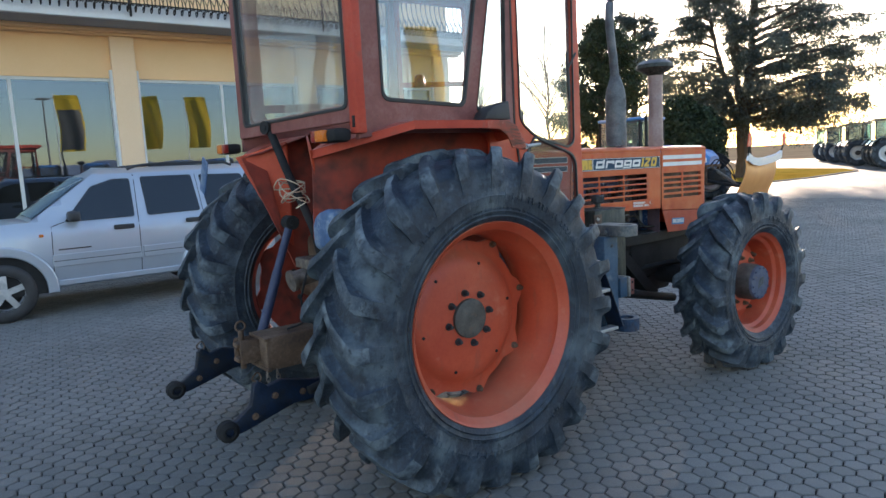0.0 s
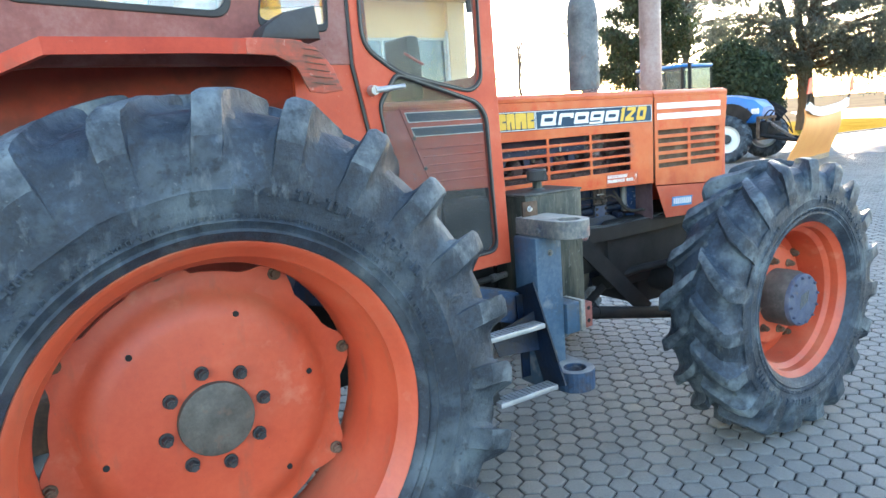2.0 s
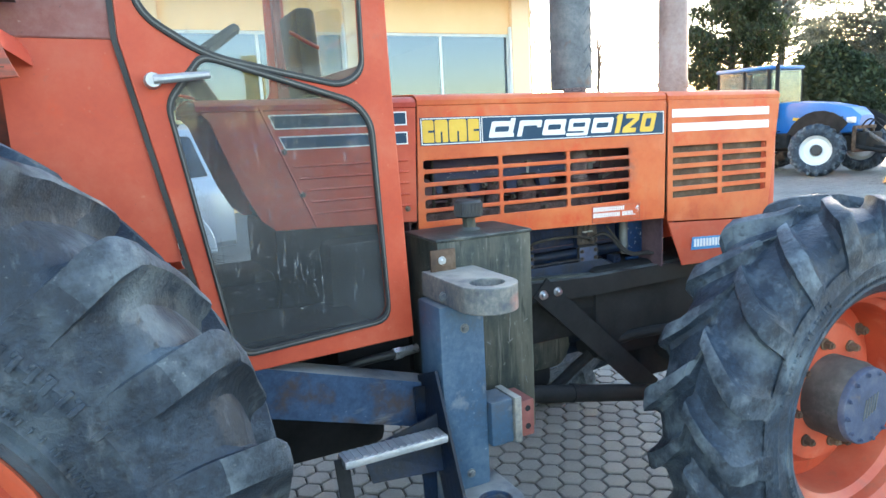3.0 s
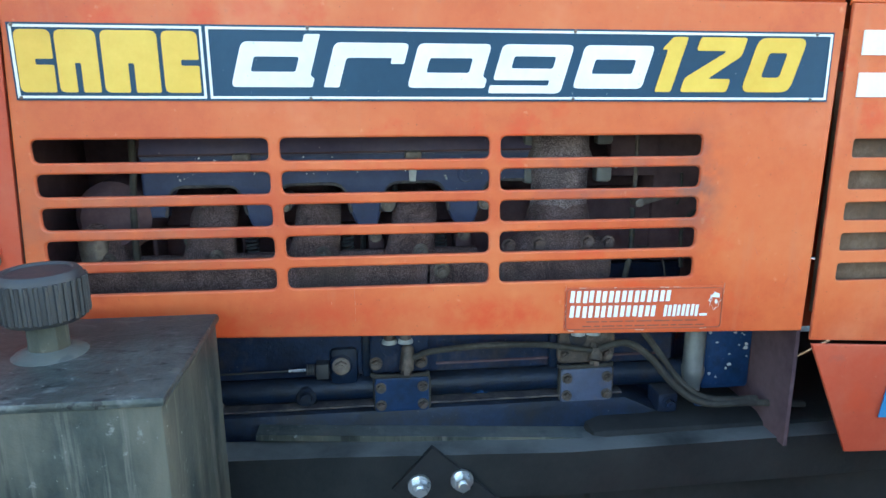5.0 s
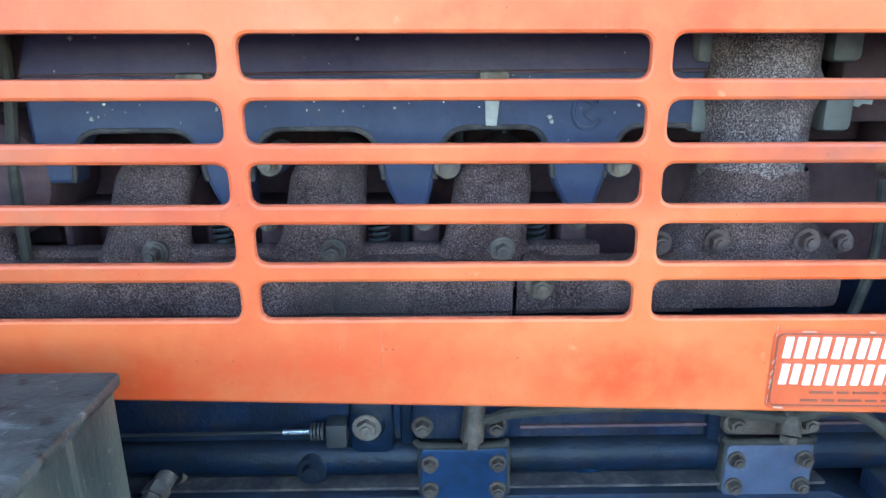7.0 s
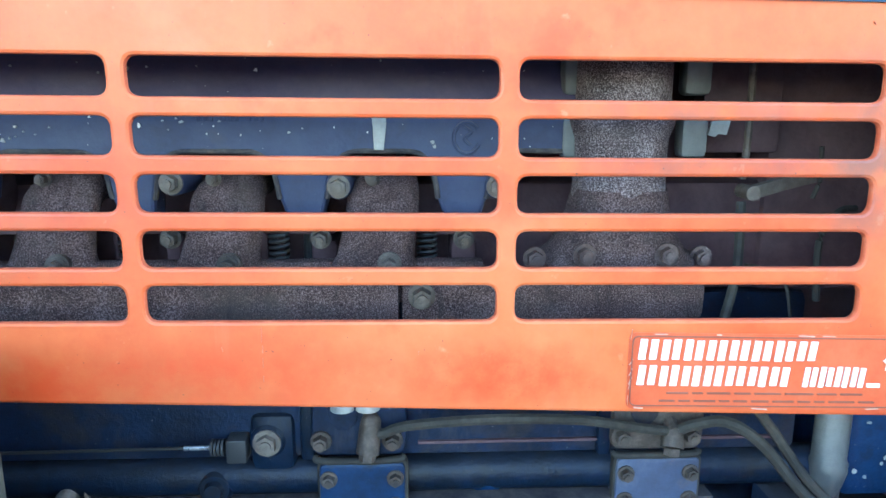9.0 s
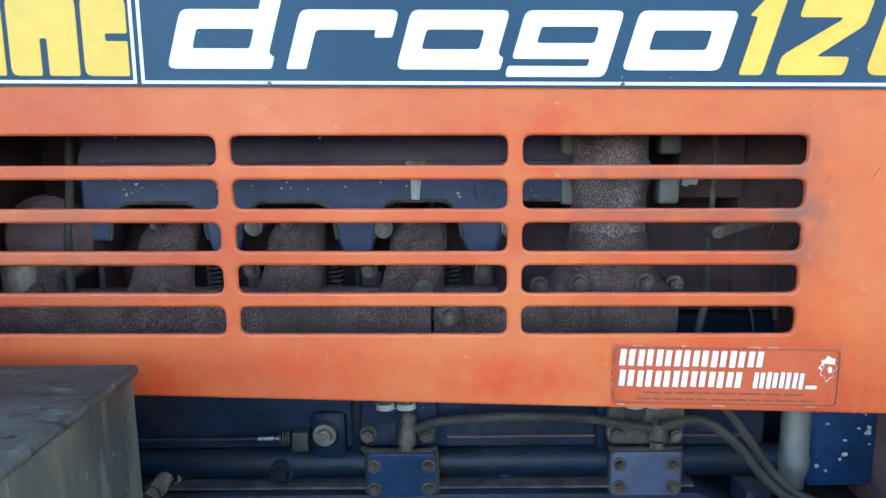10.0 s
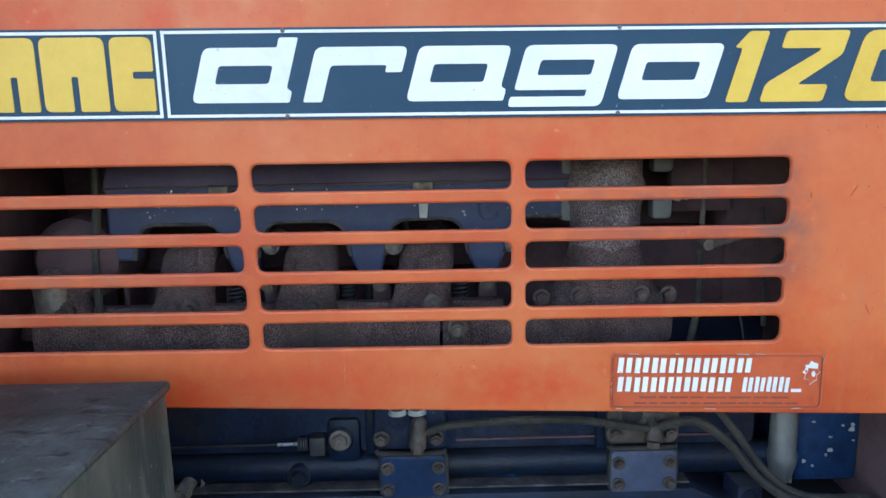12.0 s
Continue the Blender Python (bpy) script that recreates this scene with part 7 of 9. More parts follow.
# maker's mark: four plain yellow blocks
for i, (a, b) in enumerate(((3.755, 3.796), (3.800, 3.847), (3.852, 3.917), (3.922, 3.964))):
    c, n = (a + b) / 2, 0.0035
    if i in (0, 3):
        loop = [(a, 1.5335), (b, 1.5335), (b, 1.5655), (c, 1.5655), (c, 1.5725), (b, 1.5725), (b, 1.6060), (a, 1.6060)]
    else:
        loop = [(a, 1.5335), (c - n, 1.5335), (c - n, 1.568), (c + n, 1.568), (c + n, 1.5335), (b, 1.5335), (b, 1.6060), (a, 1.6060)]
    stripe("yellow_block", [rounded(loop, [0.007, 0.002, 0.002, 0.002, 0.002, 0.002, 0.008, 0.008], 3)], "decal_yellow")

# model word in square italic strokes
SH = 0.29


def ital(x0, z0, loop):
    return [(x0 + x + SH * z, z0 + z) for x, z in loop]


LW, LH, ST = 0.0925, 0.0540, 0.0190
RING = rounded(rect(0, LW, 0, LH), 0.007, 4)
HOLE = rounded(rect(ST, LW - ST, 0.0185, 0.0365), 0.003, 3)
Z0 = 1.5365


def put(x, outer, *inner, z=Z0, mat="white", name="letter"):
    if mat == "white":                                 # the word lies flatter than its plate
        loops = [[(a, b - 0.0005 - 0.0125 * (a - 4.0)) for a, b in ital(x, z, l)] for l in (outer, *inner)]
        return part(name, plate(loops, HY - 0.0035, 0.0012), M[mat], decal)
    return stripe(name, [ital(x, z, outer)] + [ital(x, z, l) for l in inner], mat)


STEM = LW - ST - 0.002
put(4.000, rounded([(0, 0), (STEM - 0.006, 0), (STEM - 0.002, 0.0), (LW + 0.006, 0), (LW + 0.006, 0.011), (LW, 0.014), (LW, 0.0635), (LW - ST, 0.0635), (LW - ST, LH), (0, LH)],
            [0.007, 0.001, 0.001, 0.002, 0.002, 0.003, 0.002, 0.002, 0.001, 0.007], 3), HOLE)
put(4.1125, rounded([(0, 0), (0.019, 0), (0.019, 0.036), (LW - 0.017, 0.036), (LW - 0.017, 0.029), (LW, 0.029), (LW, LH), (0, LH)], [0.002, 0.002, 0.004, 0.002, 0.002, 0.002, 0.007, 0.007], 3))
put(4.2165, rounded([(0, 0), (LW + 0.006, 0), (LW + 0.006, 0.011), (LW, 0.014), (LW, LH), (0, LH)], [0.007, 0.002, 0.002, 0.003, 0.007, 0.007], 3), HOLE)
put(4.3235, rounded([(-0.002, -0.0065), (LW, -0.0065), (LW, LH), (0, LH), (0, 0.010), (LW - ST, 0.010), (LW - ST, 0.0035), (-0.002, 0.0035)], [0.004, 0.007, 0.007, 0.007, 0.004, 0.001, 0.001, 0.002], 3),
    rounded(rect(ST, LW - ST, 0.0245, 0.0395), 0.003, 3))
put(4.4305, RING, HOLE)
NH = 0.0695
put(4.541, rounded([(0, 0), (0.022, 0), (0.022, NH), (0.002, NH), (-0.008, NH - 0.016), (0, NH - 0.016)], 0.003, 3), mat="decal_yellow", name="figure")
put(4.580, rounded([(-0.004, 0), (0.060, 0), (0.060, 0.017), (0.028, 0.017), (0.064, 0.046), (0.064, NH), (0.0, NH), (0.0, NH - 0.017), (0.040, NH - 0.017), (0.040, 0.050), (-0.004, 0.018)], 0.004, 3), mat="decal_yellow", name="figure")
put(4.660, rounded(rect(0, 0.068, 0, NH), 0.012, 4), rounded(rect(0.021, 0.047, 0.019, NH - 0.019), 0.004, 3), mat="decal_yellow", name="figure")

# dealer's sticker: clear film, white bars for its lettering, a small white emblem
M["film_print"] = material("faded_print", [(0.16, 0.05, 0.03), (0.24, 0.08, 0.05)], 0.6, 0, (20, 90), 0.0)
M["film_crease"] = material("pale_film_crease", [(0.42, 0.20, 0.14), (0.62, 0.44, 0.36)], 0.5, 0, (60, 200), 0.0)
M["film"] = material("clear_film_on_orange", [(0.42, 0.050, 0.016), (0.51, 0.090, 0.030), (0.54, 0.120, 0.045)], 0.42, 0, (6, 80), 0.06, (0.32, 0.68), specks=[((0.60, 0.28, 0.18), 60, 0.66, 0.76, 0.4), ((0.40, 0.05, 0.015), 24, 0.60, 0.72, 0.4)])


def tilted(loop):
    return [(x, z - 0.026 * (x - 4.433)) for x, z in loop]


sticker = part("dealer_sticker", plate([tilted(rounded(rect(4.431, 4.666, 1.1955, 1.2605), 0.006))], HY - 0.0006, 0.0008), M["film"], tractor, "transparent dealer sticker with white bars and emblem")


def printed(name, loops, mat, lift=0.0020):
    return part(name, plate([tilted(l) for l in loops], HY - lift, 0.0012), M[mat], sticker)


printed("sticker_edge", [rounded(rect(4.4335, 4.6635, 1.1980, 1.2580), 0.006), rounded(rect(4.4342, 4.6628, 1.1987, 1.2573), 0.0055)], "film_print", 0.0018)
rnd = random.Random(3)


def bars(x0, x1, z0, z1, n):
    """Two slim slanting bars for each letter."""
    w = (x1 - x0) / n
    lean = 0.0016
    for i in range(n):
        for a, b in ((0.06, 0.36), (0.54, 0.84)):
            top, low = z1 - rnd.uniform(0, 0.0010), z0 + rnd.uniform(0, 0.0010)
            printed("white_bar", [[(x0 + w * (i + a), low), (x0 + w * (i + b), low), (x0 + w * (i + b) + lean, top), (x0 + w * (i + a) + lean, top)]], "white")


bars(4.4375, 4.587, 1.2378, 1.2555, 8)
bars(4.4375, 4.566, 1.2158, 1.2335, 7)
bars(4.5755, 4.629, 1.2158, 1.2335, 4)
printed("white_bar", [rect(4.6305, 4.6415, 1.2162, 1.2195)], "white")
for a, b, z in ((4.464, 4.628, 1.2088), (4.458, 4.640, 1.2020)):
    while a < b:
        ln = rnd.uniform(0.008, 0.024)
        printed("dark_bar", [rect(a, min(b, a + ln), z, z + 0.0014)], "film_print", 0.0018)
        a += ln + 0.0035
emb = [(4.651 + r * math.cos(a), 1.2390 + 1.3 * r * math.sin(a)) for a, r in zip(np.linspace(0, 2 * math.pi, 17)[:-1], (0.0105, 0.008, 0.0105, 0.009, 0.010, 0.007, 0.009, 0.006, 0.009, 0.006, 0.009, 0.007, 0.0115, 0.009, 0.010, 0.007))]
emb_hole = [[(4.646 + 0.0018 * math.cos(a), 1.241 + 0.003 * math.sin(a)) for a in np.linspace(0, 2 * math.pi, 9)[:-1]], [(4.654 + 0.002 * math.cos(a), 1.237 + 0.0035 * math.sin(a)) for a in np.linspace(0, 2 * math.pi, 9)[:-1]]]
printed("emblem", [emb, *emb_hole], "white")
for k in range(16):                                    # cracked, lifted rim of the film
    u = rnd.random()
    if k % 2:
        x, z, dx, dz = 4.432 + 0.232 * u, rnd.choice((1.1965, 1.2595)), rnd.uniform(0.003, 0.014), rnd.uniform(-0.0008, 0.0008)
    else:
        x, z, dx, dz = rnd.choice((4.4325, 4.6645)), 1.198 + 0.06 * u, rnd.uniform(-0.001, 0.002), rnd.uniform(0.003, 0.010)
    w = rnd.uniform(0.00025, 0.0005)
    printed("film_crease", [[(x - w, z - w), (x + dx + w, z + dz - w), (x + dx + w, z + dz + w), (x - w, z + w)]], "film_crease", 0.0016)
# small blue maker's sticker on the front lower panel
blue = part("blue_sticker", plate([[(4.93, 1.0347), (5.10, 1.0255), (5.108, 1.0775), (4.938, 1.0865)]], HY - 0.007, 0.0016), M["sticker_blue"], tractor, "small light blue sticker with white bars")
for i in range(9):
    a = 4.945 + 0.0172 * i
    part("white_bar", plate([[(a, 1.0455 - 0.0009 * i), (a + 0.012, 1.0448 - 0.0009 * i), (a + 0.012, 1.0778 - 0.0009 * i), (a, 1.0785 - 0.0009 * i)]], HY - 0.0085, 0.0012), M["white"], blue)

# ---- silver off-road car ----
NY, FYC = 9.9, 11.70                                   # near and far sides
CM = (NY + FYC) / 2
car = thing("car", (2.0, CM, 0), "silver five-door off-road car parked in front of the showroom", "car")
FW, RW = 0.67, 3.31                                    # wheel centres


def screen_z(x):
    """Height of the raked windscreen and of the sloping tailgate along the car."""
    return min(1.165 + (x - 1.02) * 0.70, 1.80, 1.80 - max(0.0, x - 3.86) * 2.6)


def hood_z(x):
    return 1.165 - 0.045 * max(0.0, 0.9 - x) - 0.16 * max(0.0, 0.12 - x) ** 1.3


LOWER = [(0.10, 0.34), (0.035, 0.40), (0.012, 0.50), (0.0, 0.62), (0.0, 0.77), (0.012, 0.95), (0.03, 1.06), (0.055, 1.115)]
UPPER = [(0.075, 1.17), (0.13, 1.36), (0.19, 1.56), (0.225, 1.655), (0.27, 1.715), (0.36, 1.755), (0.55, 1.782), (0.90, 1.795)]
bm = bmesh.new()
rows = []
for x in (-0.30, -0.27, -0.20, -0.05, 0.12, 0.40, 0.70, 0.92, 1.02, 1.12, 1.25, 1.40, 1.55, 1.70, 1.80, 1.92, 2.3, 2.8, 3.3, 3.7, 3.86, 3.95, 4.04, 4.09, 4.12, 4.14):
    nose = max(0.0, 0.12 - x) * 0.45 + max(0.0, x - 3.95) * 0.35
    half = []
    top = hood_z(x) if x < 1.02 else screen_z(x)
    for inset, z in LOWER:
        half.append((min(0.88, inset + nose), min(z, top - 0.03)))
    for inset, z in UPPER:
        if z < top:
            half.append((min(0.89, inset + nose), z))
        else:
            half.append((min(0.90, inset + nose * 0.6), top + 0.035 * (inset / 0.9) ** 0.6 * (1 if x < 1.02 else 0.6)))
    ring = [(x, NY + a, z) for a, z in half] + [(x, FYC - a, z) for a, z in reversed(half[:-1])]
    rows.append([bm.verts.new(p) for p in ring])
k = len(rows[0])
for a, b in zip(rows, rows[1:]):
    for j in range(k):
        bm.faces.new([a[j], a[(j + 1) % k], b[(j + 1) % k], b[j]])
bm.faces.new(rows[0][::-1])
bm.faces.new(rows[-1])
body = part("body", bm, M["silver"], car, "", 0.5)


def car_side(name, loops, inset, thick, mat, parent=car, bevel=0.0, label=""):
    for far in (False, True):
        me = plate(loops, NY + inset, thick, bevel)
        if far:
            me.transform(Matrix(((1, 0, 0, 0), (0, -1, 0, NY + FYC), (0, 0, 1, 0), (0, 0, 0, 1))))
            me.flip_normals()
        ob = part(name, me, mat, parent, label)
    return ob


def lean(z):
    return float(np.interp(z, [1.115, 1.17, 1.36, 1.56, 1.655, 1.715], [0.055, 0.075, 0.13, 0.19, 0.225, 0.27]))


def glaze(name, loop, mat, out=0.004, frame_mat=None):
    """A pane that follows the lean of the cabin side, on a dark seal."""
    for far in (False, True):
        for nm, pts, o, mt in ((name, loop, out + 0.003, mat), ("window_seal", seal(loop, 0.012), out, M["dark_plastic"])):
            b = bmesh.new()
            pts = rounded(pts, 0.035, 4)
            lo, hi = min(z for x, z in pts), max(z for x, z in pts)
            vs = []
            for x, z in pts:
                y = lean(lo) + (lean(hi) - lean(lo)) * (z - lo) / (hi - lo) - o - 0.004
                vs.append(b.verts.new((x, NY + y if not far else FYC - y, z)))
            b.faces.new(vs)
            part(nm, b, mt, car, smooth=0)


glaze("side_window", [(1.405, 1.15), (2.215, 1.155), (2.225, 1.64), (2.02, 1.64), (1.76, 1.56)], M["car_glass"])
glaze("side_window", [(2.395, 1.155), (3.075, 1.165), (3.03, 1.65), (2.375, 1.655)], M["car_glass"])
glaze("side_window", [(3.20, 1.17), (3.88, 1.18), (3.74, 1.63), (3.15, 1.645)], M["car_glass"])
bm = bmesh.new()
for x in (1.06, 1.35, 1.72):
    for u in np.linspace(-1, 1, 9):
        w = 0.90 - (0.10 if x < 1.2 else 0.17 if x < 1.5 else 0.28)
        bm.verts.new((x - 0.012, CM + u * w, screen_z(x) + 0.022 + 0.018 * (1 - u * u) ** 0.6))
bm.verts.ensure_lookup_table()
for i in range(2):
    for j in range(8):
        a = i * 9 + j
        bm.faces.new([bm.verts[a], bm.verts[a + 1], bm.verts[a + 10], bm.verts[a + 9]])
part("windscreen", bm, M["car_glass"], car)
for a, b in ((1.215, 2.245), (2.275, 2.84)):
    car_side("side_moulding", [rounded(rect(a, b, 0.605, 0.755), 0.012, 2)], -0.016, 0.03, M["silver"], car, 0.006)
    car_side("moulding_groove", [rect(a + 0.01, b - 0.01, 0.672, 0.680)], -0.0175, 0.003, M["dark_plastic"])
GAPS = ([(1.21, 0.45), (1.245, 1.10), (1.40, 1.15)], [(2.235, 0.44), (2.262, 1.10), (2.29, 1.70)], [(2.86, 0.80), (3.04, 0.98), (3.12, 1.15), (3.09, 1.66)])
for line in GAPS:
    for far in (False, True):
        bm = bmesh.new()
        pts = []
        for p, q in zip(line, line[1:]):
            for t in np.linspace(0, 1, 7)[:-1] if q != line[-1] else np.linspace(0, 1, 7):
                x, z = p[0] + (q[0] - p[0]) * t, p[1] + (q[1] - p[1]) * t
                y = float(np.interp(z, [0.40, 0.50, 0.62, 0.77, 0.95, 1.06, 1.115], [0.035, 0.012, 0, 0, 0.012, 0.03, 0.055])) if z < 1.115 else lean(z)
                pts.append((x, NY + y - 0.001 if not far else FYC - y + 0.001, z))
        sweep(bm, pts, [(-0.004, -0.004), (0.004, -0.004), (0.004, 0.004), (-0.004, 0.004)], up=(0, 1, 0))
        part("door_gap", bm, M["dark_plastic"], car)
for x, z in ((2.07, 1.03), (2.98, 1.04)):
    car_side("door_handle", [rounded(rect(x - 0.125, x + 0.125, z - 0.03, z + 0.03), 0.022, 3)], -0.012, 0.03, M["dark_plastic"], car, 0.008)
car_side("sill", [rect(1.10, 2.86, 0.365, 0.435)], 0.0, 0.05, M["silver"], car, 0.01)
car_side("side_repeater", [rounded(rect(1.10, 1.15, 0.985, 1.02), 0.014, 3)], 0.004, 0.02, M["lamp_amber"], car, 0.003)
car_side("model_script", [rect(1.29, 1.66, 0.805, 0.822)], 0.001, 0.006, M["dark_plastic"])
for cx in (FW, RW):
    def flare(r, z0=0.36, drop=0.06):
        return [(cx + r * 1.03, z0 - drop)] + [(cx + r * math.cos(a) * (1 + 0.03 * math.cos(a) ** 2), z0 + r * 0.98 * math.sin(a)) for a in np.linspace(0, math.pi, 17)] + [(cx - r * 1.03, z0 - drop)]
    car_side("wheel_arch", [flare(0.455)], -0.004, 0.02, M["black"])
    car_side("arch_flare", [flare(0.565) + flare(0.445)[::-1]], -0.055, 0.075, M["silver"], car, 0.018)
for y in (NY + 0.32, FYC - 0.32):
    bm = bmesh.new()
    tube(bm, [(2.24, y, 1.765), (2.34, y, 1.80), (2.56, y, 1.822), (3.0, y, 1.826), (3.5, y, 1.812), (3.66, y, 1.765)], 0.018, 8, 4)
    part("roof_rail", bm, M["dark_plastic"], car)
for y, s in ((NY, -1), (FYC, 1)):
    bm = bmesh.new()
    box(bm, 1.42, 1.56, *sorted((y - s * 0.04, y + s * 0.15)), 1.15, 1.28, 0.04, 3)
    part("mirror", bm, M["dark_plastic"], car)
for cx in (FW, RW):
    for y0, s in ((NY - 0.03, 1), (FYC + 0.03, -1)):
        bm = bmesh.new()
        lathe(bm, [(0.205, y0 + s * 0.02), (0.235, y0 + s * 0.004), (0.30, y0), (0.34, y0 + s * 0.018), (0.36, y0 + s * 0.05), (0.36, y0 + s * 0.19), (0.34, y0 + s * 0.22), (0.2, y0 + s * 0.22)], (cx, 0, 0.36), "y", 44)
        wh = part("wheel", bm, M["dark_plastic"], car, "road tyre")
        bm = bmesh.new()
        lathe(bm, [(0.215, y0 + s * 0.008), (0.212, y0 + s * 0.03), (0.195, y0 + s * 0.05), (0.19, y0 + s * 0.2)], (cx, 0, 0.36), "y", 36)
        for i in range(5):
            a = 2 * math.pi * i / 5 + 0.3
            d = Vector((math.cos(a), 0, math.sin(a)))
            sweep(bm, [Vector((cx, y0 + s * 0.012, 0.36)) + d * 0.03, Vector((cx, y0 + s * 0.02, 0.36)) + d * 0.21], [(-0.036, -0.012), (0.036, -0.012), (0.036, 0.012), (-0.036, 0.012)], up=(0, 1, 0))
        cyl(bm, (cx, y0 + s * 0.004, 0.36), (cx, y0 + s * 0.06, 0.36), 0.05, n=16)
        part("alloy_rim", bm, M["alu"], wh)
        bm = bmesh.new()
        cyl(bm, (cx, y0 + s * 0.08, 0.36), (cx, y0 + s * 0.12, 0.36), 0.205, n=24)
        part("brake", bm, M["black"], wh)
for y in (NY + 0.16, FYC - 0.16):
    bm = bmesh.new()
    bmesh.ops.create_uvsphere(bm, u_segments=20, v_segments=12, radius=0.1, matrix=Matrix.Translation((-0.20, y + (0.06 if y < CM else -0.06), 0.88)) @ Matrix.Diagonal((0.4, 1, 1, 1)))
    part("headlamp", bm, M["pale_rim"], car)
bm = bmesh.new()
box(bm, -0.36, -0.10, NY + 0.10, FYC - 0.10, 0.42, 0.66, 0.05, 3)
part("bumper", bm, M["silver"], car)

# ---- trees ----
def leaf_mesh(points, normals_up, size, seed, ratio=0.35, hang=0.0):
    """Many small leaf quads at the points, each folded a little."""
    rnd = np.random.RandomState(seed)
    n = len(points)
    p = np.asarray(points)
    a = rnd.uniform(0, 2 * np.pi, n)
    pitch = rnd.normal(-hang, normals_up, n)
    d = np.stack([np.cos(a) * np.cos(pitch), np.sin(a) * np.cos(pitch), np.sin(pitch)], 1)
    s = np.cross(d, np.array([0, 0, 1.0]) + rnd.normal(0, 0.45, (n, 3)))
    s /= np.linalg.norm(s, axis=1, keepdims=True) + 1e-9
    L = size * rnd.uniform(0.6, 1.5, n)[:, None]
    W = L * ratio
    v = np.stack([p - d * L * 0.5, p + s * W * 0.5, p + d * L * 0.5, p - s * W * 0.5], 1).reshape(-1, 3)
    me = bpy.data.meshes.new("foliage")
    me.from_pydata(v.tolist(), [], [[4 * i, 4 * i + 1, 4 * i + 2, 4 * i + 3] for i in range(n)])
    return me


def limb(bm, a, b, r0, r1, sag, rnd, n=5):
    pts, radii = [], []
    a, b = Vector(a), Vector(b)
    for i in range(n + 1):
        t = i / n
        q = a.lerp(b, t)
        q.z += sag * math.sin(math.pi * t)
        q += Vector((rnd.gauss(0, 1), rnd.gauss(0, 1), rnd.gauss(0, 1))) * (b - a).length * 0.012
        pts.append(q)
    rings = sweep(bm, pts, circle2(1.0, 6))
    for i, ring in enumerate(rings):
        c = pts[i]
        r = r0 + (r1 - r0) * i / n
        for v in ring:
            v.co = c + (v.co - c) * r
    return pts


def evergreen(name, at, height, spread, limbs, leaves, label, seed, low=0.2, shape="cedar", size=0.3, mat="needles"):
    rnd = random.Random(seed)
    nr = np.random.RandomState(seed)
    tree = thing(name, at, label, "tree")
    bm = bmesh.new()
    base = Vector(at)
    top = base + Vector((spread * 0.05, -spread * 0.04, height))
    limb(bm, base, top, height * 0.032, height * 0.006, 0, rnd, 9)
    pts = []
    for i in range(limbs):
        u = low + (0.97 - low) * (i + rnd.random()) / limbs
        root = base.lerp(top, u)
        az = i * 2.4 + rnd.uniform(-0.5, 0.5)
        if shape == "cedar":
            reach = spread * (1.0 - 0.75 * max(0.0, (u - 0.25) / 0.75)) * rnd.uniform(0.65, 1.1)
            rise = rnd.uniform(-0.15 if u < 0.45 else 0.05, 0.55) * reach
        else:
            reach = spread * math.sin(math.pi * min(1, 0.15 + 0.85 * u)) * rnd.uniform(0.6, 1.1)
            rise = rnd.uniform(0.2, 0.7) * reach
        tip = root + Vector((math.cos(az) * reach, math.sin(az) * reach, rise))
        line = limb(bm, root, tip, height * 0.010 * (1.2 - u), height * 0.0015, -0.05 * reach, rnd, 6)
        twigs = int(leaves / limbs / 26)
        for k in range(twigs):
            t = rnd.uniform(0.22, 1.0) ** 0.8
            j = min(5, int(t * 6))
            q = line[j].lerp(line[j + 1], t * 6 - j)
            az2 = az + rnd.choice((-1, 1)) * rnd.uniform(0.3, 1.3)
            ln = reach * 0.30 * (1.15 - t) + 0.35
            end = q + Vector((math.cos(az2) * ln, math.sin(az2) * ln, rnd.uniform(-0.9, 0.1) * ln))
            if k % 3 == 0:
                limb(bm, q, end, 0.018, 0.006, 0, rnd, 2)
            tt = nr.uniform(0, 1.1, 26)
            cl = np.outer(1 - tt, q) + np.outer(tt, end)
            pts.append(cl + nr.normal(0, 1, (26, 3)) * np.array([0.20, 0.20, 0.26] if shape == "cedar" else [0.16, 0.16, 0.15]))
    part("trunk", bm, M["bark"], tree)
    me = leaf_mesh(np.concatenate(pts), 0.35 if shape == "cedar" else 0.8, size, seed)
    part("crown", me, M[mat], tree)
    return tree




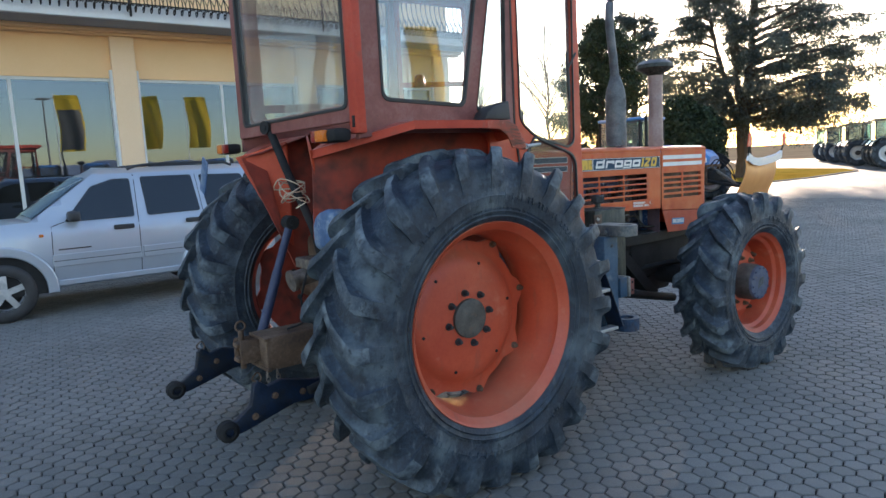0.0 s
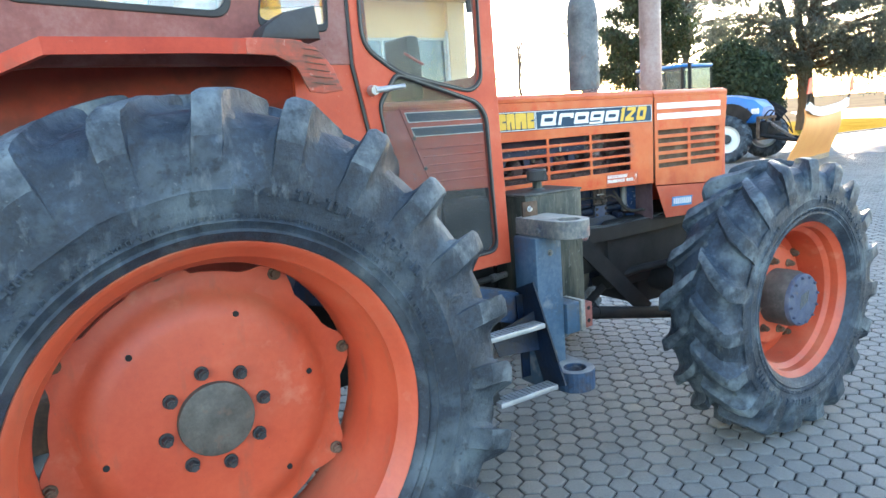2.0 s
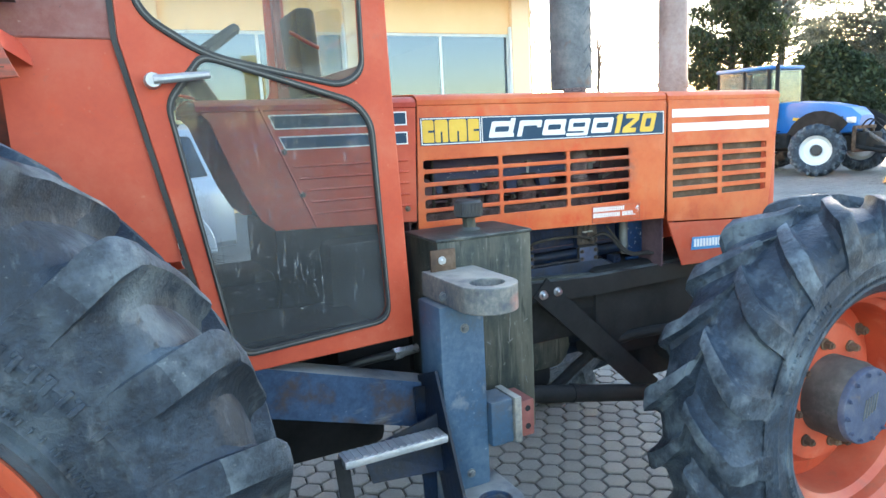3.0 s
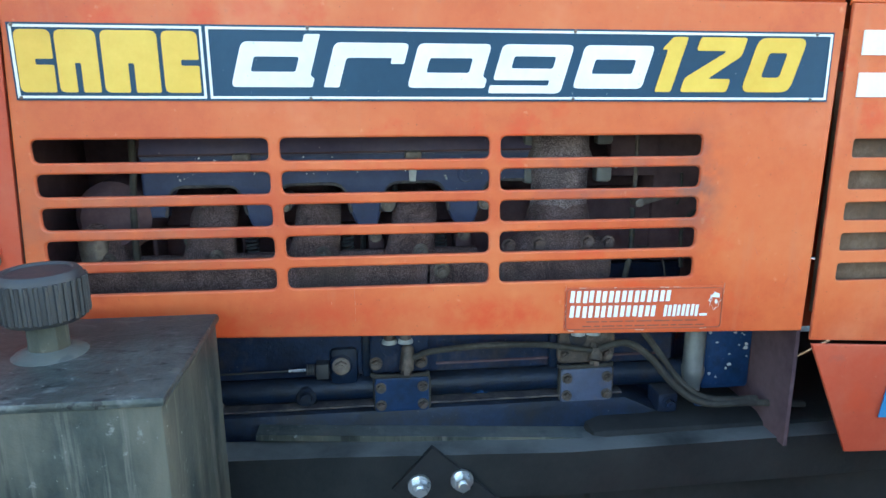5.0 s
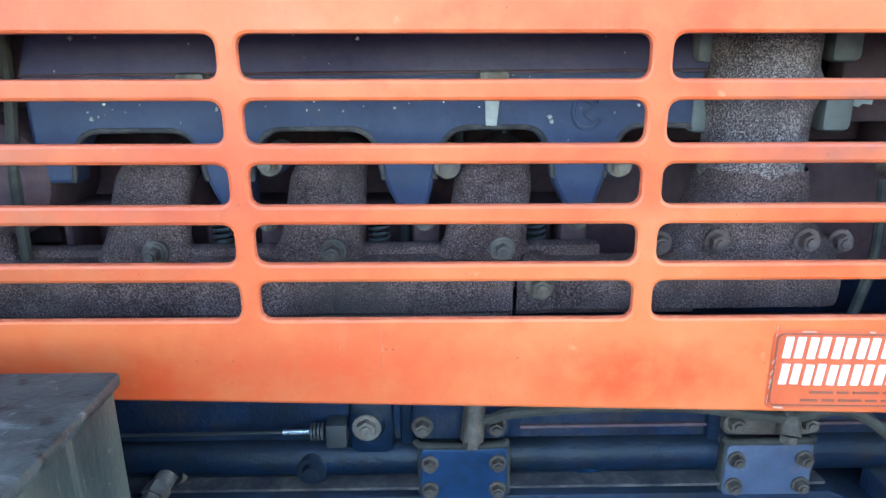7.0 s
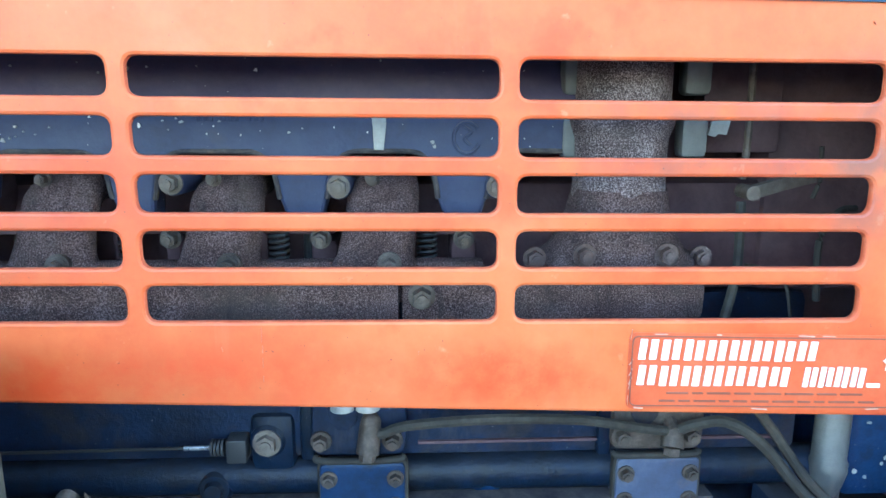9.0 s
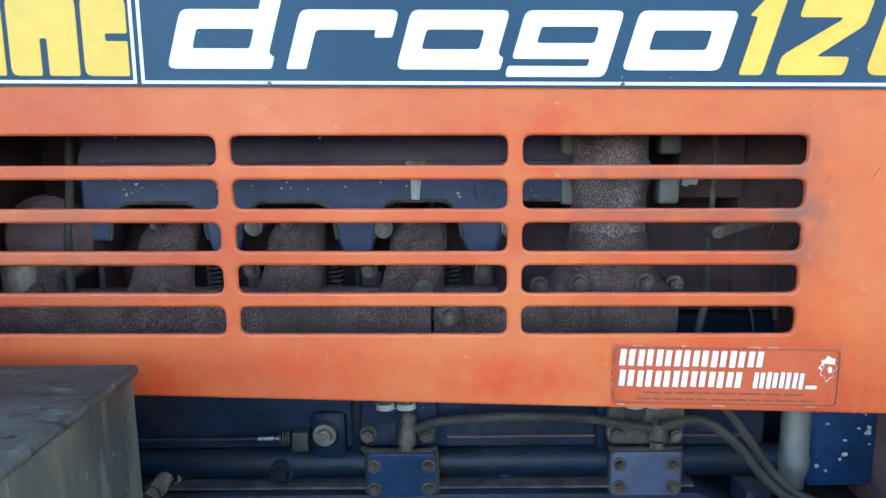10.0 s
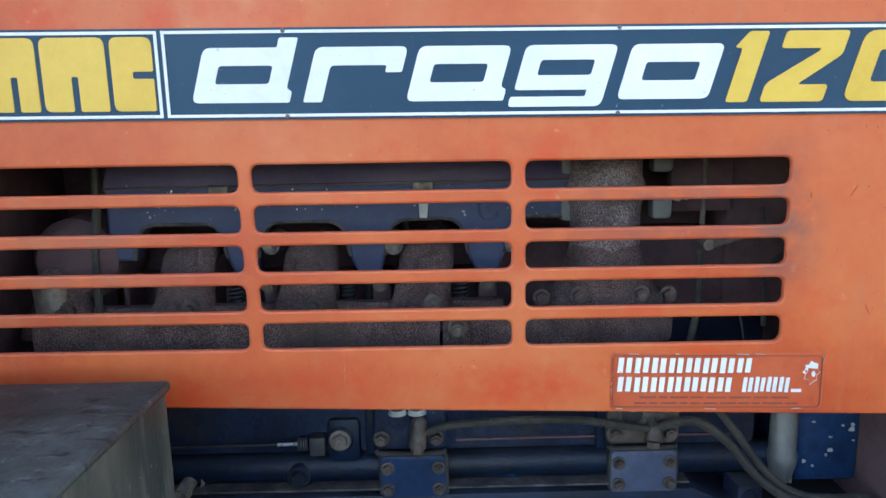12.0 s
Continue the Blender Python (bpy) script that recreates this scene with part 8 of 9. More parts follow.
def spreading_cedar(at, seed):
    """An old cedar: a short bole, three stems, arching boughs and sprays that hang from them."""
    rnd, nr = random.Random(seed), np.random.RandomState(seed)
    tree = thing("cedar_tree", at, "large old cedar with forked stems and drooping grey-green sprays", "tree")
    base = Vector(at)
    across, deep = Vector((0.5, -0.866, 0)), Vector((0.866, 0.5, 0))

    def spot(a, d, h):
        return base + across * a + deep * d + Vector((0, 0, h))
    bm = bmesh.new()
    limb(bm, spot(0, 0, -0.1), spot(0.02, 0, 0.7), 0.50, 0.40, 0, rnd, 3)
    limb(bm, spot(0.02, 0, 0.6), spot(0.0, 0, 3.1), 0.40, 0.37, 0, rnd, 4)
    stems = [[(0.12, 0, 2.9), (0.25, 0.1, 6.0), (0.45, 0.2, 9.5), (0.5, 0.1, 13.6)],
             [(-0.18, 0, 2.7), (-0.75, -0.3, 4.6), (-1.35, -0.5, 7.2), (-1.9, -0.8, 11.0)],
             [(-0.05, 0.1, 3.0), (-0.35, 0.6, 5.2), (-0.6, 1.1, 8.0), (-0.6, 1.6, 12.0)]]
    lines = []
    for k, stem in enumerate(stems):
        pts = [spot(*q) for q in stem]
        for (a, b), r in zip(zip(pts, pts[1:]), (0.24, 0.17, 0.10)):
            limb(bm, a, b, r * (1.15 if k == 0 else 0.85), r * (0.8 if k == 0 else 0.58), 0, rnd, 4)
        lines.append(pts)
    cloud = []
    for i in range(150):
        h = 3.0 + 9.6 * ((i + rnd.random()) / 150) ** 1.15
        az = i * 2.39996 + rnd.uniform(-0.35, 0.35)
        ca, sa = math.cos(az), math.sin(az)
        if ca < -0.25 and 5.8 < h < 7.6 and rnd.random() < 0.5:     # the open side of the crown
            continue
        wide = 5.3 + (1.7 if ca > 0 else 1.0) * ca
        tall = min(1.0, 0.72 + 0.16 * (h - 3.0)) if h < 7.0 else max(0.22, 1.0 - 0.17 * (h - 7.0))
        reach = wide * tall * rnd.uniform(0.72, 1.08)
        pts = lines[0 if ca > 0.2 else (1 if ca < -0.3 else 2)]
        foot = h - rnd.uniform(0.10, 0.24) * reach
        foot = max(2.7, foot)
        root = next((a.lerp(b, (base.z + foot - a.z) / (b.z - a.z)) for a, b in zip(pts, pts[1:]) if a.z <= base.z + foot <= b.z), pts[0])
        tip = base + across * (ca * reach) + deep * (sa * reach) + Vector((0, 0, h - rnd.uniform(0.0, 0.10) * reach))
        line = limb(bm, root, tip, 0.030 + 0.011 * reach, 0.010, rnd.uniform(0.02, 0.07) * reach, rnd, 6)
        out = (tip - root).normalized()
        sideways = Vector((-out.y, out.x, 0)).normalized()
        for k in range(int(13 + 3.2 * reach)):
            t = rnd.uniform(0.22, 1.0) ** 0.75
            j = min(5, int(t * 6))
            q = line[j].lerp(line[j + 1], t * 6 - j)
            ln = reach * 0.24 * (1.2 - t) + 0.30
            end = q + (out * rnd.uniform(0.35, 0.9) + sideways * rnd.choice((-1, 1)) * rnd.uniform(0.35, 0.95)) * ln
            end.z -= rnd.uniform(0.05, 0.40) * ln
            if k % 2 == 0:
                limb(bm, q, end, 0.016, 0.005, 0.05 * ln, rnd, 2)
            n = int(23 + 24 * ln)
            tt = nr.uniform(0.0, 1.08, n)
            cl = np.outer(1 - tt, q) + np.outer(tt, end) + nr.normal(0, 1, (n, 3)) * np.array([0.10, 0.10, 0.05])
            strand = nr.exponential(0.22, n) * (0.5 + tt) * (1.5 if h < 5.2 else 1.0)
            cl[:, 2] -= np.minimum(strand, 1.1)
            cloud.append(cl)
    part("trunk", bm, M["bark"], tree)
    part("crown", leaf_mesh(np.concatenate(cloud), 0.45, 0.19, seed, 0.22, 0.5), M["needles"], tree)


spreading_cedar((33.6, 19.1, -0.05), 7)
evergreen("evergreen_tree", (27.0, 22.8, -0.05), 8.2, 2.2, 44, 60000, "dense dark broadleaf evergreen at the yard's edge", 12, 0.2, "round", 0.15, "bush")
evergreen("cedar_tree", (47.0, 36.0, -0.25), 13, 5.0, 36, 14000, "distant dark cedar behind the yard", 21, 0.2, "cedar", 0.4)

# clipped round shrub
bush = thing("round_shrub", (25.9, 17.6, -0.05), "tall clipped round dark green shrub", "shrub")
nr = np.random.RandomState(9)
d = nr.normal(0, 1, (16000, 3))
d /= np.linalg.norm(d, axis=1, keepdims=True)
lump = np.array([1 + 0.12 * noise.noise(Vector(q) * 2.3) + 0.07 * noise.noise(Vector(q) * 6) for q in d])
rr = (lump * nr.uniform(0.86, 1.03, len(d)))[:, None]
pts = d * rr * np.array([1.75, 1.75, 2.0]) + np.array([25.9, 17.6, 1.72])
pts = pts[pts[:, 2] > 0.02]
part("crown", leaf_mesh(pts, 0.8, 0.17, 4, 0.5), M["bush"], bush)
bm = bmesh.new()
bmesh.ops.create_icosphere(bm, subdivisions=3, radius=1.0, matrix=Matrix.Translation((25.9, 17.6, 1.70)) @ Matrix.Diagonal((1.45, 1.45, 1.68, 1)))
jitter(bm, 0.12, 1.5)
part("inner_growth", bm, M["bush"], bush)
bm = bmesh.new()
cyl(bm, (25.9, 17.6, -0.05), (25.9, 17.6, 0.6), 0.16, n=10)
part("stem", bm, M["bark"], bush)


def bare_tree(at, height, seed):
    rnd = random.Random(seed)
    t = thing("bare_tree", at, "slender bare winter tree with fine twigs", "tree", "bare trees")
    bm = bmesh.new()
    base = Vector(at)
    top = base + Vector((0.3, 0.2, height))
    limb(bm, base, top, 0.14, 0.02, 0, rnd, 8)
    for i in range(40):
        u = rnd.uniform(0.2, 0.95)
        root = base.lerp(top, u)
        az = rnd.uniform(0, 6.28)
        ln = (1.15 - u) * height * 0.33
        tip = root + Vector((math.cos(az) * ln * 0.7, math.sin(az) * ln * 0.7, ln * 0.9))
        line = limb(bm, root, tip, 0.045 * (1.2 - u), 0.008, 0, rnd, 4)
        for k in range(9):
            q = line[rnd.randrange(1, 5)]
            a2 = az + rnd.uniform(-1.2, 1.2)
            limb(bm, q, q + Vector((math.cos(a2), math.sin(a2), 1.1)) * ln * 0.28, 0.012, 0.004, 0, rnd, 2)
    part("crown", bm, M["bark"], t)


bare_tree((36.9, 36.0, -0.25), 12.0, 3)
bare_tree((34.0, 40.0, -0.25), 10.5, 5)
bare_tree((26.0, 36.5, -0.25), 9.0, 8)
bare_tree((40.0, 33.0, -0.25), 9.0, 9)

# ---- verge and pale yard beyond the paving ----
bm = bmesh.new()
flat(bm, [(33.9, -45), (75, -45), (75, 44), (50, 28), (43, 18), (42, 16.4), (33.9, 15.5)], -0.006)
tagged(part("yard", bm, M["yard"]), "pale sunlit concrete yard beyond the paving", "yard", kind="structure")
bm = bmesh.new()
verge = [(27.5, 15.9), (33, 15.6), (40, 16.3), (42.5, 18.0), (47, 25.5), (34, 27), (25.0, 25.5), (24.0, 22.0), (24.0, 16.2)]
a = [bm.verts.new((x, y, 0.06)) for x, y in verge]
b = [bm.verts.new((x, y, -0.05)) for x, y in verge]
bm.faces.new(a)
for j in range(len(a)):
    bm.faces.new([a[j], a[(j + 1) % len(a)], b[(j + 1) % len(a)], b[j]])
tagged(part("verge", bm, M["grass"]), "strip of yellow dry grass behind a low kerb", "verge", kind="structure")
bm = bmesh.new()
for p, q in zip(verge[:4], verge[1:4]):
    sweep(bm, [(p[0], p[1] - 0.06, 0.02), (q[0], q[1] - 0.06, 0.02)], [(-0.05, -0.07), (0.05, -0.07), (0.05, 0.03), (-0.05, 0.03)])
tagged(part("kerb", bm, M["yard"]), "low concrete kerb along the grass", "kerb", kind="structure")


# ---- other tractors ----
def spare_wheel(parent, x, y, r, w, rim, s, turn=0.0, name="wheel", lugs=18):
    """A tractor wheel in the thing's own axes: axle along y, outer face towards s."""
    bm = tread(w, r, rim, lugs, r * 0.055, 7, False)
    bmesh.ops.transform(bm, matrix=Matrix.Translation((x, y, r)) @ Matrix.Rotation(turn, 4, "Z"), verts=bm.verts)
    wh = part(name, bm, [M["rubber"], M["rubber_worn"]], parent, "", 0.6, True)
    bm = bmesh.new()
    lathe(bm, [(0.0, s * w * 0.10), (rim * 0.35, s * w * 0.10), (rim * 0.4, s * w * 0.2), (rim * 0.75, s * w * 0.12), (rim * 0.93, s * w * 0.3), (rim * 1.04, s * w * 0.46), (rim * 1.0, s * w * 0.3), (rim * 0.98, -s * w * 0.45)], (0, 0, 0), "y", 32)
    bmesh.ops.transform(bm, matrix=Matrix.Translation((x, y, r)) @ Matrix.Rotation(turn, 4, "Z"), verts=bm.verts)
    rm = part("rim", bm, M["pale_rim"], wh, "pale wheel rim", 0.6, True)
    bm = bmesh.new()
    lathe(bm, [(0.0, s * w * 0.34), (rim * 0.25, s * w * 0.34), (rim * 0.33, s * w * 0.28), (rim * 0.34, s * w * 0.1)], (0, 0, 0), "y", 20)
    bmesh.ops.transform(bm, matrix=Matrix.Translation((x, y, r)) @ Matrix.Rotation(turn, 4, "Z"), verts=bm.verts)
    part("hub", bm, M["dark_plastic"], wh, "", 0.6, True)
    return wh


def other_tractor(at, paint, label, group="", steer=0.0, lugs=14, roof=None):
    """A modern cab tractor, front towards +x of its own axes, rear axle over the origin."""
    t = thing("tractor", at, label, "tractor", group)

    def lp(name, bm, mat, parent=t):
        return part(name, bm, mat, parent, "", 0.6, True)
    for s in (-1, 1):
        spare_wheel(t, 0.0, s * 0.95, 0.85, 0.5, 0.46, s, 0, "rear_wheel", lugs)
        spare_wheel(t, 2.45, s * 0.92, 0.62, 0.38, 0.36, s, steer, "front_wheel", lugs)
    bm = bmesh.new()
    box(bm, -0.3, 2.7, -0.28, 0.28, 0.55, 0.95, 0.05)
    lp("chassis", bm, M["black"])
    bm = bmesh.new()
    cyl(bm, (2.45, -0.9, 0.62), (2.45, 0.9, 0.62), 0.09, n=12)
    cyl(bm, (0, -0.9, 0.85), (0, 0.9, 0.85), 0.13, n=12)
    lp("axles", bm, M["black"])
    bm = bmesh.new()
    rows = []
    for x, z0, z1, hw in ((1.0, 0.95, 1.80, 0.36), (1.6, 0.95, 1.79, 0.37), (2.3, 0.98, 1.73, 0.37), (2.85, 1.0, 1.60, 0.35), (3.07, 1.05, 1.40, 0.30)):
        rows.append([bm.verts.new((x, y, z)) for y, z in ((-hw, z0), (-hw, z1 - 0.16), (-hw * 0.82, z1 - 0.03), (0, z1), (hw * 0.82, z1 - 0.03), (hw, z1 - 0.16), (hw, z0))])
    for a, b in zip(rows, rows[1:]):
        for j in range(7):
            bm.faces.new([a[j], a[(j + 1) % 7], b[(j + 1) % 7], b[j]])
    bm.faces.new(rows[0][::-1])
    bm.faces.new(rows[-1])
    hood = lp("bonnet", bm, paint)
    for s in (-1, 1):
        bm = bmesh.new()
        box(bm, 2.35, 2.72, s * 0.372 - 0.006, s * 0.372 + 0.006, 1.16, 1.38, 0.004)
        part("grille", bm, M["black"], hood, "", 0.6, True)
        bm = bmesh.new()
        box(bm, 2.78, 3.0, s * 0.335 - 0.02, s * 0.335 + 0.02, 1.22, 1.36, 0.015)
        part("headlight", bm, M["white"], hood, "", 0.6, True)
    bm = bmesh.new()
    box(bm, -0.62, 1.02, -0.72, 0.72, 2.62, 2.72 if roof else 2.78, 0.045)
    lp("cab_roof", bm, paint)
    bm = bmesh.new()
    for x, s in ((-0.55, -1), (-0.55, 1), (0.95, -1), (0.95, 1), (0.25, -1), (0.25, 1)):
        box(bm, x - 0.035, x + 0.035, s * 0.66 - 0.03, s * 0.66 + 0.03, 1.2, 2.64, 0.01, 1)
    box(bm, -0.6, 1.0, -0.6, 0.6, 0.9, 1.25, 0.04)
    lp("cab_frame", bm, M["black"])
    for s in (-1, 1):
        for a, b in ((-0.51, 0.21), (0.29, 0.91)):
            bm = bmesh.new()
            box(bm, a, b, s * 0.665 - 0.003, s * 0.665 + 0.003, 1.25, 2.62)
            lp("cab_pane", bm, M["tractor_glass"])
        bm = bmesh.new()
        pts = [(0.95 * math.cos(a), 0, 0.85 + 0.95 * math.sin(a)) for a in np.linspace(0.15, 2.6, 10)]
        vs = [[bm.verts.new((p[0], s * y, p[2] + dz)) for y, dz in ((0.62, 0), (1.18, 0), (1.2, -0.06), (1.17, -0.02), (0.62, -0.02))] for p in pts]
        for a, b in zip(vs, vs[1:]):
            for j in range(5):
                bm.faces.new([a[j], a[(j + 1) % 5], b[(j + 1) % 5], b[j]])
        bm.faces.new(vs[0][::-1])
        bm.faces.new(vs[-1])
        lp("mudguard", bm, roof or paint)
    for x in (-0.58, 0.98):
        bm = bmesh.new()
        box(bm, x - 0.003, x + 0.003, -0.62, 0.62, 1.3, 2.6)
        lp("cab_pane", bm, M["tractor_glass"])
    bm = bmesh.new()
    cyl(bm, (1.08, -0.5, 1.4), (1.08, -0.5, 2.75), 0.05, n=12)
    lp("exhaust", bm, M["black"])
    bm = bmesh.new()
    box(bm, 0.0, 0.5, -0.25, 0.25, 1.25, 1.4, 0.04)
    box(bm, -0.05, 0.08, -0.24, 0.24, 1.35, 1.95, 0.04)
    lp("seat", bm, M["seat"])
    if roof:                                               # arched black guards and orange flashes of the newer model
        for s in (-1, 1):
            bm = bmesh.new()
            sweep(bm, [(2.45 + 0.70 * math.cos(a), s * 0.86, 0.62 + 0.72 * math.sin(a)) for a in np.linspace(0.7, 2.7, 9)], [(-0.2, -0.012), (0.2, -0.012), (0.2, 0.012), (-0.2, 0.012)], up=(0, 1, 0))
            lp("front_guard", bm, M["black"])
            bm = bmesh.new()
            sweep(bm, [(1.45, s * 0.376, 1.36), (1.75, s * 0.380, 1.33), (2.05, s * 0.380, 1.25), (2.25, s * 0.378, 1.14)], [(-0.004, -0.035), (0.004, -0.035), (0.004, 0.035), (-0.004, 0.035)])
            part("flash", bm, M["decal_yellow"], hood, "", 0.6, True)
            bm = bmesh.new()
            for k in range(3):
                box(bm, 0.98, 1.30, s * 0.80 - 0.14, s * 0.80 + 0.14, 0.50 + 0.28 * k, 0.53 + 0.28 * k, 0.005, 1)
            box(bm, 0.96, 0.99, s * 0.80 - 0.15, s * 0.80 + 0.15, 0.42, 1.25, 0.005, 1)
            box(bm, 1.0, 1.55, s * 0.55 - 0.15, s * 0.55 + 0.15, 0.62, 1.02, 0.04, 1)
            lp("step", bm, M["black"])
    bm = bmesh.new()
    box(bm, 3.0, 3.25, -0.35, 0.35, 0.6, 1.0, 0.04)
    lp("front_weight", bm, M["black"])
    return t


other_tractor(pose(18.75, 14.85, 0, 0, 0, -87), M["far_blue"], "bright blue modern cab tractor with a plough at its front", steer=radians(22), lugs=18, roof=M["black"])
# snow plough in front of the blue tractor: a curved blade, splayed at the foot, its upper edge dipping to the middle
plough = thing("snow_plough", (18.7, 10.3, 0), "orange snow plough blade with a white upper edge and red markers", "snow plough")
pm = Matrix.Translation((18.75, 10.35, 0)) @ Matrix.Rotation(radians(12), 4, "Z")
curve = [(0.05 + 0.30 * math.sin(a) ** 2, t) for t, a in zip(np.linspace(0, 1, 9), np.linspace(0.2, 1.9, 9))]
STATIONS = ((-1.45, 1.30), (-1.15, 1.20), (-0.6, 1.14), (0.0, 1.15), (0.7, 1.19), (1.2, 1.23))
bm = bmesh.new()
rows = []
for x, top in STATIONS:
    def fit(y, t, back):
        splay = 1.0 + (0.30 if x < 0 else 0.02) * (1 - t) ** 1.5
        return bm.verts.new(pm @ Vector((x * splay, back - y, 0.05 + (top - 0.05) * t)))
    rows.append([fit(y, t, 0.20) for y, t in curve] + [fit(y, t, 0.23) for y, t in reversed(curve)])
k = len(rows[0])
for a, b in zip(rows, rows[1:]):
    for j in range(k):
        bm.faces.new([a[j], a[(j + 1) % k], b[(j + 1) % k], b[j]])
bm.faces.new(rows[0][::-1])
bm.faces.new(rows[-1])
blade = part("blade", bm, M["plough"], plough)
bm = bmesh.new()
sweep(bm, [pm @ Vector((x, -0.16, top + 0.06)) for x, top in STATIONS + ((1.60, 1.31),)], [(-0.035, -0.09), (0.035, -0.11), (0.05, 0.09), (-0.02, 0.10)])
part("upper_edge", bm, M["white"], plough, "white painted upper edge")
for a, b in ((-1.75, -0.9), (-0.88, 0.0), (0.02, 1.2)):
    bm = bmesh.new()
    box(bm, a, b, 0.12, 0.2, 0.0, 0.14, 0.01, 1, pm)
    part("wear_strip", bm, M["steel"], plough)
for x in (-1.0, -0.2, 0.6):
    bm = bmesh.new()
    sweep(bm, [pm @ Vector((x, 0.24 - y, 0.06 + 1.0 * t)) for y, t in curve], [(-0.02, -0.01), (0.02, -0.01), (0.02, 0.07), (-0.02, 0.07)], up=(0, 1, 0))
    part("rib", bm, M["black"], plough)
for x, z, tilt in ((-1.42, 1.36, -0.02), (1.55, 1.36, 0.22)):
    bm = bmesh.new()
    sweep(bm, [pm @ Vector((x, -0.15, z)), pm @ Vector((x + tilt, -0.2, z + 0.30))], circle2(0.022, 6))
    pole = part("marker_pole", bm, M["black"], plough)
    bm = bmesh.new()
    q = [pm @ Vector((x + tilt + dx, -0.2 + dy, z + dz)) for dy in (-0.012, 0.012) for dx, dz in ((-0.20, 0.26), (0.20, 0.28), (0.13, 0.62), (-0.05, 0.60))]
    vs = [bm.verts.new(p) for p in q]
    for f in ((0, 1, 2, 3), (7, 6, 5, 4), (0, 4, 5, 1), (1, 5, 6, 2), (2, 6, 7, 3), (3, 7, 4, 0)):
        bm.faces.new([vs[n] for n in f])
    part("marker_flag", bm, M["marker"], pole, "red marker flag")
# lifting frame between tractor and blade
bm = bmesh.new()
for s in (-0.34, 0.34):
    box(bm, 18.75 + s - 0.03, 18.75 + s + 0.03, 11.72, 11.80, 0.55, 1.12, 0.01, 1)
box(bm, 18.36, 19.14, 11.70, 11.78, 1.08, 1.16, 0.01, 1)
box(bm, 18.36, 19.14, 11.70, 11.78, 0.55, 0.63, 0.01, 1)
part("lifting_frame", bm, M["rust"], plough)
bm = bmesh.new()
cyl(bm, (18.75, 11.75, 1.05), (18.72, 11.05, 0.62), 0.045, n=10)
cyl(bm, (18.72, 11.05, 0.62), (18.70, 10.7, 0.42), 0.024, n=8)
part("ram", bm, M["steel"], plough)
for a in (0, 1):
    bm = bmesh.new()
    tube(bm, [(18.60 + 0.25 * a, 11.75, 1.1), (18.58 + 0.25 * a, 11.5, 1.30), (18.62 + 0.2 * a, 11.2, 1.05), (18.7, 11.0, 0.7)], 0.016, 6, 6)
    part("hose", bm, M["black"], plough)
for s in (-0.4, 0.4):
    bm = bmesh.new()
    tube(bm, [pm @ Vector((s, 0.1, 0.5)), (18.75 + s * 0.6, 11.3, 0.6), (18.75 + s * 0.5, 11.9, 0.7)], 0.05, 8, 4)
    part("push_arm", bm, M["black"], plough)

# rows of parked tractors
greys = material("faded_dark_paint", [(0.03, 0.05, 0.05), (0.06, 0.08, 0.075)], 0.5, 0, (2, 30), 0.0)
row = other_tractor(pose(42.9, 16.0, 0, 0, 0, -62), greys, "dark parked tractor with pale rims in a long row", "parked row", lugs=10)
for i in range(1, 8):
    copy_thing(row, pose(42.9 + 2.9 * i + 0.35 * math.sin(i * 1.9), 16.0 + 1.72 * i + 0.3 * math.cos(i * 2.7), 0, 0, 0, -62 + 5 * math.sin(i * 2.3)))
back_row = other_tractor(pose(-2.0, -19.0, 0, 0, 0, 80), M["far_blue"], "blue tractor in a row across the yard", "row across the yard", lugs=8)
for i in range(1, 9):
    copy_thing(back_row, pose(-2.0 + 2.9 * i, -19.0 + 0.3 * math.sin(i * 2.1), 0, 0, 0, 80 + 3 * math.cos(i * 3.3)))


# ---- across the yard: flags, lamp post, hills (seen in the shop windows) ----
def flag(x, y, turn, printed):
    f = thing("flag", pose(x, y, 0, 0, 0, turn), "tall yellow banner on a pole, cloth rippled" if not printed else "tall yellow banner with a grey printed panel", "flag", "flags across the yard")
    bm = bmesh.new()
    cyl(bm, (-0.68, 0, -0.02), (-0.68, 0, 6.7), 0.03, 0.02, 8)
    part("pole", bm, M["frame"], f, "", 0.6, True)
    bm = bmesh.new()
    grid = [[bm.verts.new((-0.65 + 1.3 * u + 0.12 * math.sin(4 * v), 0.10 * math.sin(9 * u + 3 * v) * u, 3.35 + 3.2 * v)) for u in np.linspace(0, 1, 12)] for v in np.linspace(0, 1, 14)]
    for a, b in zip(grid, grid[1:]):
        for j in range(11):
            bm.faces.new([a[j], a[j + 1], b[j + 1], b[j]])
    geom = bmesh.ops.solidify(bm, geom=bm.faces[:], thickness=0.006)
    part("cloth", bm, M["flag"], f, "", 0.6, True)
    if printed:
        bm = bmesh.new()
        grid = [[bm.verts.new((-0.65 + 1.3 * u + 0.12 * math.sin(4 * v), 0.10 * math.sin(9 * u + 3 * v) * u + 0.012, 3.35 + 3.2 * v)) for u in np.linspace(0.06, 0.94, 12)] for v in np.linspace(0.03, 0.74, 12)]
        for a, b in zip(grid, grid[1:]):
            for j in range(11):
                bm.faces.new([a[j], a[j + 1], b[j + 1], b[j]])
        bmesh.ops.solidify(bm, geom=bm.faces[:], thickness=0.004)
        part("printed_panel", bm, M["hub"], f, "", 0.6, True)


